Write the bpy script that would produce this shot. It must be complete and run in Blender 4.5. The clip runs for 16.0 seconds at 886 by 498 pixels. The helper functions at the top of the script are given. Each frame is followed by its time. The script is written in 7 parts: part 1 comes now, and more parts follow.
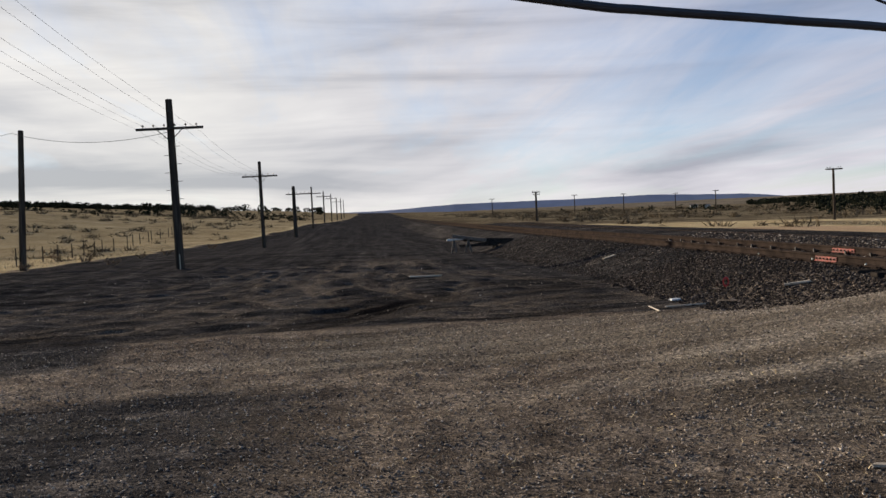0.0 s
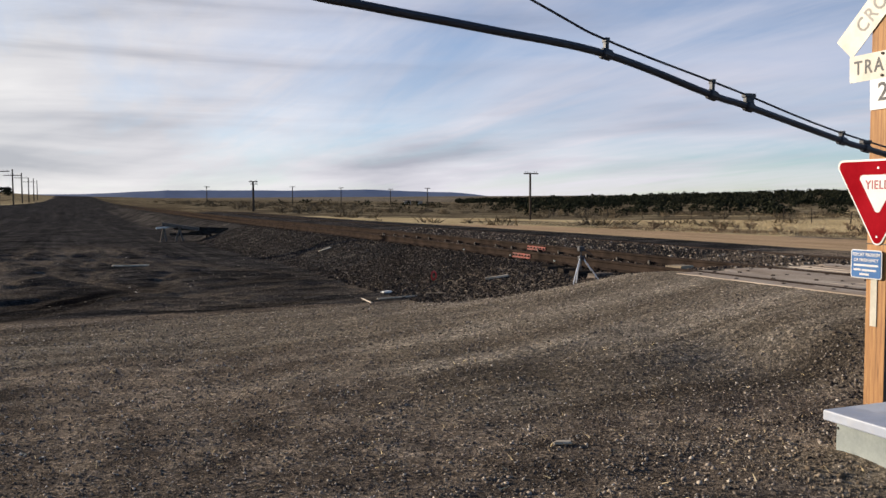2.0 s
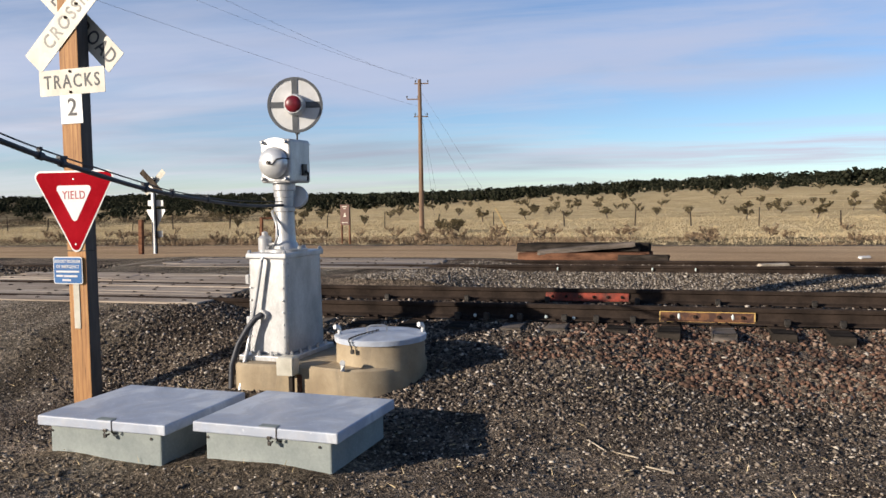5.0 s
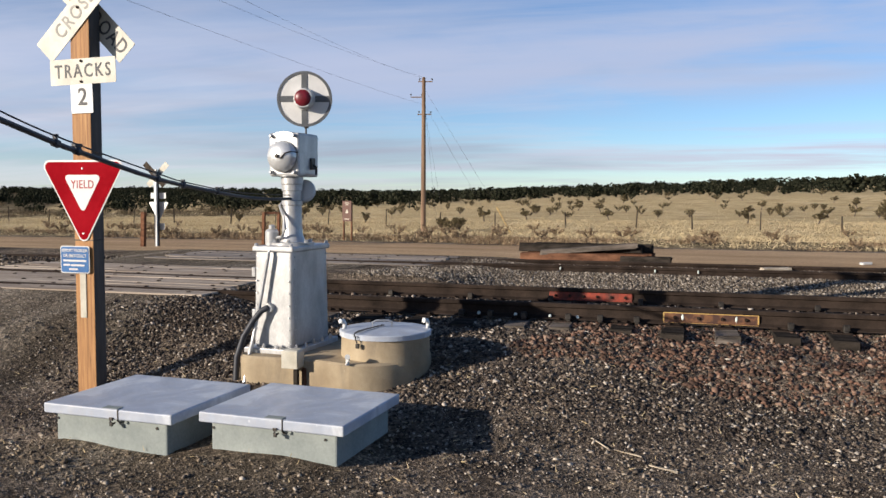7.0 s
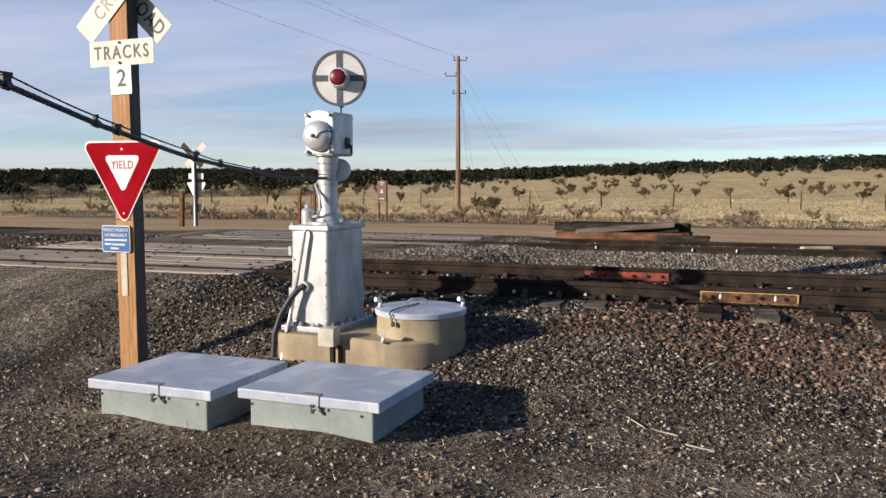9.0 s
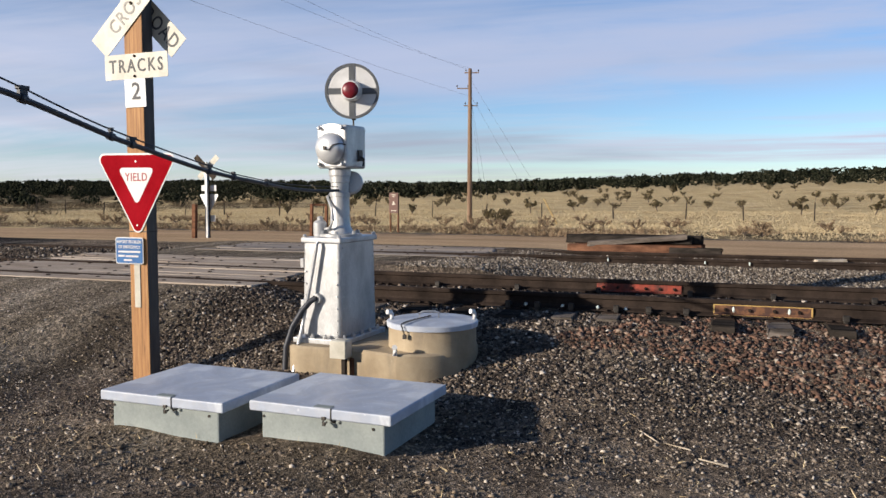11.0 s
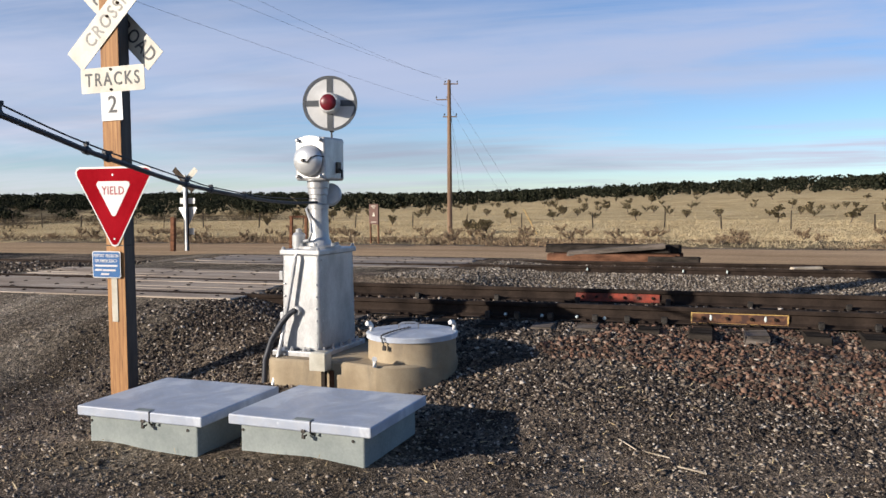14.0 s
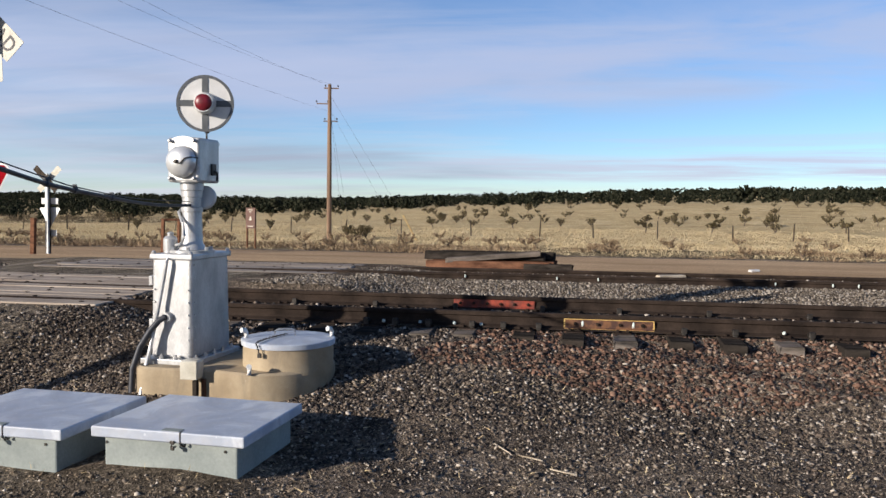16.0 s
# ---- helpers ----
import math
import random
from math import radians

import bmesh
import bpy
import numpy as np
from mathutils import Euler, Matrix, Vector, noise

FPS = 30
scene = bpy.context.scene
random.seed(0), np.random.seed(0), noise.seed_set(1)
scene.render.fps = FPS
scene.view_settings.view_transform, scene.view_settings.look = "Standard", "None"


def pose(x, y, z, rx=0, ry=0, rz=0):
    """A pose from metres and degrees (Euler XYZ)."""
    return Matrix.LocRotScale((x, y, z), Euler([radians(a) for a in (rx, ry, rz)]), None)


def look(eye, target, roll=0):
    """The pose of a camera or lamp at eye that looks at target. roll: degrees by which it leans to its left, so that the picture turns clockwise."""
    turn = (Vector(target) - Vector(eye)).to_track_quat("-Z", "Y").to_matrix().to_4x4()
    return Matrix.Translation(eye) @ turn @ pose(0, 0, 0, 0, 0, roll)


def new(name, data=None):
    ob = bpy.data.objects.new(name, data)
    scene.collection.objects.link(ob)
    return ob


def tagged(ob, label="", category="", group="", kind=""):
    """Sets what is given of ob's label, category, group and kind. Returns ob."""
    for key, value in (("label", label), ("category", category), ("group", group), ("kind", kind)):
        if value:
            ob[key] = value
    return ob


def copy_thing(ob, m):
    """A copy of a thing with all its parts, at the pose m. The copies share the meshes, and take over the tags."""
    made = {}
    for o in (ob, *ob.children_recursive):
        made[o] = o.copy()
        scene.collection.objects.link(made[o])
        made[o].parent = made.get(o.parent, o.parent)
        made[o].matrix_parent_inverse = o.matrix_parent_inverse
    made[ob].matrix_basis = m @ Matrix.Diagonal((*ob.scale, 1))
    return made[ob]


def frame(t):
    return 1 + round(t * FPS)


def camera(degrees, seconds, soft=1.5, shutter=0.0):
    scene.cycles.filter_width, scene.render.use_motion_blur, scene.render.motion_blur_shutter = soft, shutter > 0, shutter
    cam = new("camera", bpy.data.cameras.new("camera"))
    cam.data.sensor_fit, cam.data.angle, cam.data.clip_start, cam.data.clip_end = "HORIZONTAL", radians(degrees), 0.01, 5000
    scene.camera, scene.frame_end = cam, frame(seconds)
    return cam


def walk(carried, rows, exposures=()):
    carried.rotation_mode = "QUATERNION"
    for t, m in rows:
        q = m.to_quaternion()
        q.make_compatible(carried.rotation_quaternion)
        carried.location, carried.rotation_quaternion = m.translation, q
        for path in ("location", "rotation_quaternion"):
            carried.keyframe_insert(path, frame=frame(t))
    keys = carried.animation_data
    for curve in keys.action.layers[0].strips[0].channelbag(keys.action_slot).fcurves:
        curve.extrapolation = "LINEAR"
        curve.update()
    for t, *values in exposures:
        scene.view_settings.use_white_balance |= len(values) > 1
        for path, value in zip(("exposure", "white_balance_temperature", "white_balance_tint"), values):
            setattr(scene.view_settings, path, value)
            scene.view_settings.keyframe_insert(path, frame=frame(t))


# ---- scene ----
cam = camera(55.22, 16.0)
PATH = [
    (0, 0.203, 0.056, 1.817, 87.51, 2.75, -5.12),
    (0.5, 0.212, 0.085, 1.812, 87.19, 2.25, -6.09),
    (1, 0.213, 0.089, 1.810, 86.97, 1.72, -8.44),
    (1.5, 0.211, 0.086, 1.809, 86.76, 1.02, -14.07),
    (2, 0.234, 0.083, 1.813, 86.45, 0.35, -24.00),
    (2.5, 0.234, 0.072, 1.809, 86.58, -0.03, -33.51),
    (3, 0.250, 0.083, 1.797, 85.91, -0.30, -50.71),
    (3.5, 0.238, 0.015, 1.794, 85.44, 0.07, -67.35),
    (4, 0.156, -0.076, 1.801, 85.05, 1.06, -72.83),
    (4.5, 0.095, -0.090, 1.823, 85.75, 1.23, -74.29),
    (4.7, 0.055, -0.076, 1.839, 86.20, 1.10, -74.66),
    (7, -0.000, -0.000, 1.820, 86.27, -0.27, -74.70),
    (7.5, 0.006, 0.010, 1.817, 85.59, -0.05, -73.96),
    (8, 0.004, 0.011, 1.815, 85.16, 0.21, -73.02),
    (8.5, 0.004, 0.010, 1.815, 84.83, 0.31, -72.54),
    (9, -0.004, 0.000, 1.812, 84.89, -0.00, -72.36),
    (9.5, 0.002, 0.003, 1.812, 85.07, -0.18, -72.15),
    (10, -0.008, 0.003, 1.815, 85.28, -0.14, -71.85),
    (12.5, 0.001, 0.003, 1.818, 86.15, 0.13, -71.68),
    (13, -0.015, -0.009, 1.821, 86.20, 0.24, -72.02),
    (13.5, 0.006, -0.003, 1.820, 86.26, 0.35, -72.58),
    (14, -0.018, -0.018, 1.820, 86.42, 0.37, -72.91),
    (14.5, -0.028, -0.018, 1.814, 85.93, -0.47, -74.77),
    (15, -0.005, -0.009, 1.819, 86.22, -1.06, -77.89),
    (15.5, -0.009, -0.019, 1.821, 86.86, -0.82, -79.95),
    (16, -0.006, -0.020, 1.821, 86.85, -0.70, -81.00),
]

walk(cam, [(r[0], pose(*r[1:])) for r in PATH], exposures=[(0, 0.02, 6350, 11), (1.9, 0.07, 6300, 11), (2.5, 0.20, 6250, 11), (3, 0.18, 6220, 11), (4.5, 0.10, 6080, 11), (8, 0.07, 5980, 11), (12, 0.07, 5920, 11), (16, 0.07, 5820, 11)])

# ---- sky and sun ----
SUN_AZ, SUN_EL = -45.0, 15.5          # degrees from +y towards +x, and above the horizon
world = bpy.data.worlds.new("world")
scene.world = world
world.use_nodes = True
wn, wl = world.node_tree.nodes, world.node_tree.links
wn.clear()


def wnode(kind, **props):
    n = wn.new(kind)
    for k, v in props.items():
        n.inputs[k].default_value = v
    return n


def wmath(op, a, b):
    n = wn.new("ShaderNodeMath")
    n.operation = op
    for k, v in ((0, a), (1, b)):
        if isinstance(v, (int, float)):
            n.inputs[k].default_value = v
        else:
            wl.new(v, n.inputs[k])
    return n.outputs[0]


def wramp(fac, stops):
    n = wn.new("ShaderNodeValToRGB")
    wl.new(fac, n.inputs[0])
    e = n.color_ramp.elements
    e[0].position, e[0].color = stops[0][0], (*stops[0][1], 1)
    e[1].position, e[1].color = stops[-1][0], (*stops[-1][1], 1)
    for p, c in stops[1:-1]:
        e.new(p).color = (*c, 1)
    return n.outputs[0]


sky = wn.new("ShaderNodeTexSky")
sky.sky_type, sky.sun_disc = "NISHITA", False
sky.sun_elevation, sky.sun_rotation = radians(SUN_EL), radians(SUN_AZ)
sky.altitude, sky.air_density, sky.dust_density, sky.ozone_density = 1900, 1.0, 0.15, 3.0
tc = wn.new("ShaderNodeTexCoord")
sep = wn.new("ShaderNodeSeparateXYZ")
wl.new(tc.outputs["Generated"], sep.inputs[0])
zz = wmath("MAXIMUM", sep.outputs[2], 0.0)
den = wmath("ADD", zz, 0.09)
comb = wn.new("ShaderNodeCombineXYZ")
wl.new(wmath("DIVIDE", sep.outputs[0], den), comb.inputs[0])
wl.new(wmath("DIVIDE", sep.outputs[1], den), comb.inputs[1])


def clouds(scale, stretch, turn, detail, rough, shift, distort=0.4):
    mp = wn.new("ShaderNodeMapping")
    mp.inputs["Scale"].default_value = stretch
    mp.inputs["Rotation"].default_value = (0, 0, radians(turn))
    mp.inputs["Location"].default_value = shift
    wl.new(comb.outputs[0], mp.inputs[0])
    nz = wnode("ShaderNodeTexNoise", Scale=scale, Detail=detail, Roughness=rough, Distortion=distort)
    wl.new(mp.outputs[0], nz.inputs["Vector"])
    return nz.outputs[0]


sheet = clouds(0.42, (1.0, 0.45, 1), 35, 7, 0.52, (2.3, 0.7, 0))       # broad high sheet
streak = clouds(1.5, (1.0, 0.22, 1), 62, 8, 0.6, (0.4, 5.1, 0), 0.7)   # fine streaks
dark = clouds(0.55, (1.0, 0.5, 1), 20, 5, 0.5, (7.0, 1.0, 0))          # thick grey parts
low = wn.new("ShaderNodeMapping")
low.inputs["Scale"].default_value = (1.1, 1.1, 11.0)
wl.new(tc.outputs["Generated"], low.inputs[0])
band = wnode("ShaderNodeTexNoise", Scale=1.7, Detail=6, Roughness=0.55, Distortion=0.5)
wl.new(low.outputs[0], band.inputs["Vector"])
dark = wmath("ADD", wmath("MULTIPLY", dark, 0.45), wmath("MULTIPLY", band.outputs[0], 0.55))
towards = wmath("ADD", wmath("MULTIPLY", sep.outputs[0], -0.50), wmath("MULTIPLY", sep.outputs[1], 0.60))
cover = wmath("ADD", wmath("ADD", wmath("ADD", wmath("MULTIPLY", sheet, 0.56), wmath("MULTIPLY", band.outputs[0], 0.18)), wmath("MULTIPLY", streak, 0.34)), wmath("MULTIPLY", towards, 0.22))
cover = wmath("SUBTRACT", cover, wmath("MULTIPLY", wmath("POWER", zz, 1.5), 0.25))
cover = wmath("SUBTRACT", cover, wmath("MULTIPLY", wmath("MAXIMUM", wmath("SUBTRACT", wmath("MULTIPLY", sep.outputs[1], -1.0), 0.38), 0.0), 1.6))   # clear blue to the south
cover = wmath("SUBTRACT", cover, wmath("MULTIPLY", wmath("MAXIMUM", wmath("SUBTRACT", zz, 0.28), 0.0), 1.5))    # and overhead
mask = wramp(cover, [(0.40, (0, 0, 0)), (0.52, (0.5, 0.5, 0.5)), (0.66, (0.95, 0.95, 0.95))])
glow = wmath("POWER", wmath("MAXIMUM", wmath("ADD", wmath("MULTIPLY", sep.outputs[0], -0.67), wmath("ADD", wmath("MULTIPLY", sep.outputs[1], 0.69), wmath("MULTIPLY", sep.outputs[2], 0.27))), 0.0), 2.0)
lit = wmath("ADD", wmath("MULTIPLY", glow, 1.8), 6.6)
shade = wramp(dark, [(0.42, (1.0, 1.0, 1.0)), (0.52, (0.80, 0.805, 0.83)), (0.62, (0.54, 0.56, 0.61))])
hue = wramp(glow, [(0.10, (1.0, 0.955, 1.0)), (0.70, (1.01, 0.965, 0.885))])
both = wn.new("ShaderNodeVectorMath")
both.operation = "MULTIPLY"
wl.new(shade, both.inputs[0])
wl.new(hue, both.inputs[1])
shade = both.outputs[0]
tint = wn.new("ShaderNodeVectorMath")
tint.operation = "MULTIPLY"
wl.new(sky.outputs[0], tint.inputs[0])
tint.inputs[1].default_value = (1.02, 1.03, 1.06)
cl = wn.new("ShaderNodeVectorMath")
cl.operation = "SCALE"
wl.new(shade, cl.inputs[0])
wl.new(lit, cl.inputs["Scale"])
mix = wn.new("ShaderNodeMix")
mix.data_type = "RGBA"
wl.new(mask, mix.inputs["Factor"])
wl.new(tint.outputs[0], mix.inputs["A"])
wl.new(cl.outputs[0], mix.inputs["B"])
# low lavender cloud bank over the eastern ridge
bank_map = wn.new("ShaderNodeMapping")
bank_map.inputs["Scale"].default_value = (1.0, 1.0, 26.0)
bank_map.inputs["Location"].default_value = (0.0, 0.35, 0.1)
wl.new(tc.outputs["Generated"], bank_map.inputs[0])
bank_noise = wnode("ShaderNodeTexNoise", Scale=2.6, Detail=7, Roughness=0.58, Distortion=0.3)
wl.new(bank_map.outputs[0], bank_noise.inputs["Vector"])
bank_low = wramp(sep.outputs[2], [(0.012, (0, 0, 0)), (0.036, (1, 1, 1)), (0.052, (0.8, 0.8, 0.8)), (0.085, (0, 0, 0))])
bank_side = wramp(sep.outputs[1], [(-0.45, (1, 1, 1)), (0.0, (1, 1, 1)), (0.30, (0, 0, 0))])
bank_fac = wmath("MULTIPLY", wmath("MULTIPLY", wramp(bank_noise.outputs[0], [(0.44, (0, 0, 0)), (0.60, (0.85, 0.85, 0.85))]), bank_low), bank_side)
mix2 = wn.new("ShaderNodeMix")
mix2.data_type = "RGBA"
wl.new(bank_fac, mix2.inputs["Factor"])
wl.new(mix.outputs["Result"], mix2.inputs["A"])
mix2.inputs["B"].default_value = (5.3, 4.75, 5.35, 1)
# broad lavender cloud sheet over the east, with clear sky below it
veil_map = wn.new("ShaderNodeMapping")
veil_map.inputs["Scale"].default_value = (1.0, 1.4, 7.5)
veil_map.inputs["Rotation"].default_value = (radians(2.5), 0, 0)
wl.new(tc.outputs["Generated"], veil_map.inputs[0])
veil_noise = wnode("ShaderNodeTexNoise", Scale=2.3, Detail=8, Roughness=0.56, Distortion=0.5)
wl.new(veil_map.outputs[0], veil_noise.inputs["Vector"])
tilt = wmath("ADD", sep.outputs[2], wmath("MULTIPLY", sep.outputs[1], 0.05))
veil_low = wramp(tilt, [(0.085, (0, 0, 0)), (0.125, (0.9, 0.9, 0.9)), (0.175, (1, 1, 1)), (0.215, (0.4, 0.4, 0.4)), (0.27, (0.25, 0.25, 0.25))])
veil_side = wramp(sep.outputs[0], [(0.45, (0, 0, 0)), (0.85, (1, 1, 1))])
veil_fac = wmath("MULTIPLY", wmath("MULTIPLY", wramp(veil_noise.outputs[0], [(0.34, (0.12, 0.12, 0.12)), (0.52, (0.72, 0.72, 0.72)), (0.66, (0.9, 0.9, 0.9))]), veil_low), veil_side)
mix3 = wn.new("ShaderNodeMix")
mix3.data_type = "RGBA"
wl.new(veil_fac, mix3.inputs["Factor"])
wl.new(mix2.outputs["Result"], mix3.inputs["A"])
mix3.inputs["B"].default_value = (4.25, 4.6, 5.75, 1)
bg = wnode("ShaderNodeBackground", Strength=0.115)
wl.new(mix3.outputs["Result"], bg.inputs[0])
wl.new(bg.outputs[0], wn.new("ShaderNodeOutputWorld").inputs[0])

sun = bpy.data.lights.new("sun", "SUN")
sun.energy, sun.angle, sun.color = 6.5, radians(0.6), (1.0, 0.86, 0.68)
a, e = radians(SUN_AZ), radians(SUN_EL)
sun_dir = Vector((math.sin(a) * math.cos(e), math.cos(a) * math.cos(e), math.sin(e)))
new("sun", sun).matrix_world = look(sun_dir * 50, (0, 0, 0))

# ---- materials ----


class Mat:
    """A small builder for node materials."""

    def __init__(self, name, rough=0.8, metal=0.0):
        self.m = bpy.data.materials.new(name)
        self.m.use_nodes = True
        self.n, self.l = self.m.node_tree.nodes, self.m.node_tree.links
        self.b = self.n["Principled BSDF"]
        self.b.inputs["Roughness"].default_value, self.b.inputs["Metallic"].default_value = rough, metal
        self.tc = self.n.new("ShaderNodeTexCoord")

    def noise(self, scale, detail=4, rough=0.55, stretch=(1, 1, 1), distort=0.0, shift=(0, 0, 0), turn=0):
        mp = self.n.new("ShaderNodeMapping")
        mp.inputs["Scale"].default_value, mp.inputs["Location"].default_value, mp.inputs["Rotation"].default_value = stretch, shift, (0, 0, radians(turn))
        self.l.new(self.tc.outputs["Object"], mp.inputs[0])
        t = self.n.new("ShaderNodeTexNoise")
        for k, v in (("Scale", scale), ("Detail", detail), ("Roughness", rough), ("Distortion", distort)):
            t.inputs[k].default_value = v
        self.l.new(mp.outputs[0], t.inputs["Vector"])
        return t.outputs[0]

    def cells(self, scale, out="Distance"):
        t = self.n.new("ShaderNodeTexVoronoi")
        t.inputs["Scale"].default_value = scale
        self.l.new(self.tc.outputs["Object"], t.inputs["Vector"])
        return t.outputs[out]

    def ramp(self, fac, stops):
        r = self.n.new("ShaderNodeValToRGB")
        self.l.new(fac, r.inputs[0])
        e = r.color_ramp.elements
        e[0].position, e[0].color = stops[0][0], (*stops[0][1], 1)
        e[1].position, e[1].color = stops[-1][0], (*stops[-1][1], 1)
        for p, c in stops[1:-1]:
            e.new(p).color = (*c, 1)
        return r.outputs[0]

    def mix(self, fac, a, b, blend="MIX"):
        x = self.n.new("ShaderNodeMix")
        x.data_type, x.blend_type = "RGBA", blend
        for key, v in (("Factor", fac), ("A", a), ("B", b)):
            if isinstance(v, (int, float)):
                x.inputs[key].default_value = v
            elif isinstance(v, tuple):
                x.inputs[key].default_value = (*v, 1)
            else:
                self.l.new(v, x.inputs[key])
        return x.outputs["Result"]

    def math(self, op, a, b):
        x = self.n.new("ShaderNodeMath")
        x.operation = op
        for k, v in ((0, a), (1, b)):
            if isinstance(v, (int, float)):
                x.inputs[k].default_value = v
            else:
                self.l.new(v, x.inputs[k])
        return x.outputs[0]

    def island(self):
        return self.n.new("ShaderNodeNewGeometry").outputs["Random Per Island"]

    def each(self):
        return self.n.new("ShaderNodeObjectInfo").outputs["Random"]

    def colour(self, c):
        if isinstance(c, tuple):
            self.b.inputs["Base Color"].default_value = (*c, 1)
        else:
            self.l.new(c, self.b.inputs["Base Color"])
        return self

    def rough(self, fac, lo, hi):
        r = self.n.new("ShaderNodeMapRange")
        r.inputs["To Min"].default_value, r.inputs["To Max"].default_value = lo, hi
        self.l.new(fac, r.inputs[0])
        self.l.new(r.outputs[0], self.b.inputs["Roughness"])
        return self

    def bump(self, h, strength=0.4, dist=0.01):
        x = self.n.new("ShaderNodeBump")
        x.inputs["Strength"].default_value, x.inputs["Distance"].default_value = strength, dist
        self.l.new(h, x.inputs["Height"])
        self.l.new(x.outputs[0], self.b.inputs["Normal"])
        return self


def two_tone(name, c1, c2, scale, rough=0.8, metal=0.0, stretch=(1, 1, 1), fine=60, bump=0.2, dist=0.004, lo=0.35, hi=0.65, grain=0.35):
    """Colour between c1 and c2 in large patches, with fine grain over it."""
    m = Mat(name, rough, metal)
    big = m.ramp(m.noise(scale, 5, 0.6, stretch), [(lo, c1), (hi, c2)])
    g = m.noise(fine, 4, 0.6, stretch)
    m.colour(m.mix(grain, big, m.ramp(g, [(0.3, (0.45, 0.45, 0.45)), (0.7, (1.25, 1.25, 1.25))]), "MULTIPLY"))
    m.rough(g, max(0.05, rough - 0.12), min(1, rough + 0.1))
    m.bump(g, bump, dist)
    return m.m


M_RUST = two_tone("rusty_rail_steel", (0.024, 0.0185, 0.0155), (0.052, 0.038, 0.030), 3, 0.9, 0.0, fine=40)
M_RAILTOP = two_tone("worn_rail_head", (0.04, 0.031, 0.026), (0.085, 0.066, 0.053), 2, 0.7, 0.05, (1, 0.1, 1), 40, 0.1)
M_TIE = two_tone("creosoted_tie_wood", (0.02, 0.0175, 0.015), (0.062, 0.051, 0.042), 2.5, 0.85, 0, (4, 1, 4), 25, 0.5, 0.01)
# timber darkened to carry the shade on the sign post's sides
M_POSTSHADE = two_tone("shaded_timber_side", (0.05, 0.045, 0.042), (0.10, 0.088, 0.078), 2.5, 0.85, 0, (4, 4, 0.5), 25, 0.4, 0.008)
M_TIEOLD = two_tone("reddish_old_tie_wood", (0.09, 0.045, 0.028), (0.24, 0.12, 0.07), 2.5, 0.85, 0, (3, 1, 3), 25, 0.5, 0.01)
M_TIEGREY = two_tone("weathered_grey_tie_wood", (0.10, 0.085, 0.07), (0.24, 0.20, 0.165), 3, 0.85, 0, (4, 0.6, 4), 25, 0.5, 0.01)
M_PLANK = two_tone("bleached_crossing_plank", (0.31, 0.245, 0.185), (0.52, 0.435, 0.345), 1.1, 0.85, 0, (3, 0.6, 3), 30, 0.5, 0.008)


def concrete_mat():
    """Tan cast concrete: blotches, water stains, pores and pale chips."""
    m = Mat("tan_concrete", 0.88)
    m.b.inputs["Specular IOR Level"].default_value = 0.2
    c = m.ramp(m.noise(2.4, 6, 0.6), [(0.35, (0.285, 0.22, 0.14)), (0.5, (0.36, 0.285, 0.185)), (0.65, (0.43, 0.35, 0.235))])
    stain = m.ramp(m.noise(5, 5, 0.6, (1, 1, 0.25)), [(0.52, (0, 0, 0)), (0.68, (0.55, 0.55, 0.55))])
    c = m.mix(stain, c, (0.20, 0.165, 0.12))
    chip = m.ramp(m.noise(9, 5, 0.7, distort=0.6), [(0.66, (0, 0, 0)), (0.69, (0.8, 0.8, 0.8))])
    c = m.mix(chip, c, (0.46, 0.41, 0.32))
    pore = m.noise(120, 3, 0.6)
    c = m.mix(0.25, c, m.ramp(pore, [(0.3, (0.55, 0.55, 0.55)), (0.6, (1.1, 1.1, 1.1))]), "MULTIPLY")
    return m.colour(c).bump(m.math("ADD", pore, m.math("MULTIPLY", chip, -1.5)), 0.3, 0.004).m


M_CONC = concrete_mat()
M_PLANKDIRTY = two_tone("muddy_crossing_plank", (0.15, 0.12, 0.095), (0.30, 0.25, 0.20), 1.6, 0.9, 0, (2, 0.8, 3), 30, 0.5, 0.008)
M_SILVER = two_tone("aluminium_paint", (0.40, 0.395, 0.385), (0.58, 0.575, 0.56), 6, 0.4, 0.35, (1, 1, 0.5), 70, 0.15, 0.003, grain=0.25)
M_BELL = two_tone("bell_aluminium_paint", (0.60, 0.60, 0.59), (0.74, 0.74, 0.72), 6, 0.36, 0.5, fine=80, bump=0.05, grain=0.12)


def lid_mat():
    """Blue-grey lid paint with chalky patches and small scuffs."""
    m = Mat("pale_blue_grey_lid_paint", 0.5)
    worn = m.ramp(m.noise(2.1, 6, 0.65, distort=0.8), [(0.40, (0.35, 0.385, 0.455)), (0.52, (0.43, 0.465, 0.525)), (0.60, (0.56, 0.59, 0.63))])
    scuff = m.ramp(m.noise(38, 3, 0.5), [(0.66, (0, 0, 0)), (0.72, (0.6, 0.6, 0.6))])
    dust = m.ramp(m.noise(7, 6, 0.7), [(0.45, (0, 0, 0)), (0.75, (0.45, 0.45, 0.45))])
    c = m.mix(dust, m.mix(scuff, worn, (0.62, 0.64, 0.66)), (0.40, 0.37, 0.33))
    g = m.noise(60, 4, 0.6)
    return m.colour(c).rough(g, 0.42, 0.62).bump(g, 0.08, 0.003).m


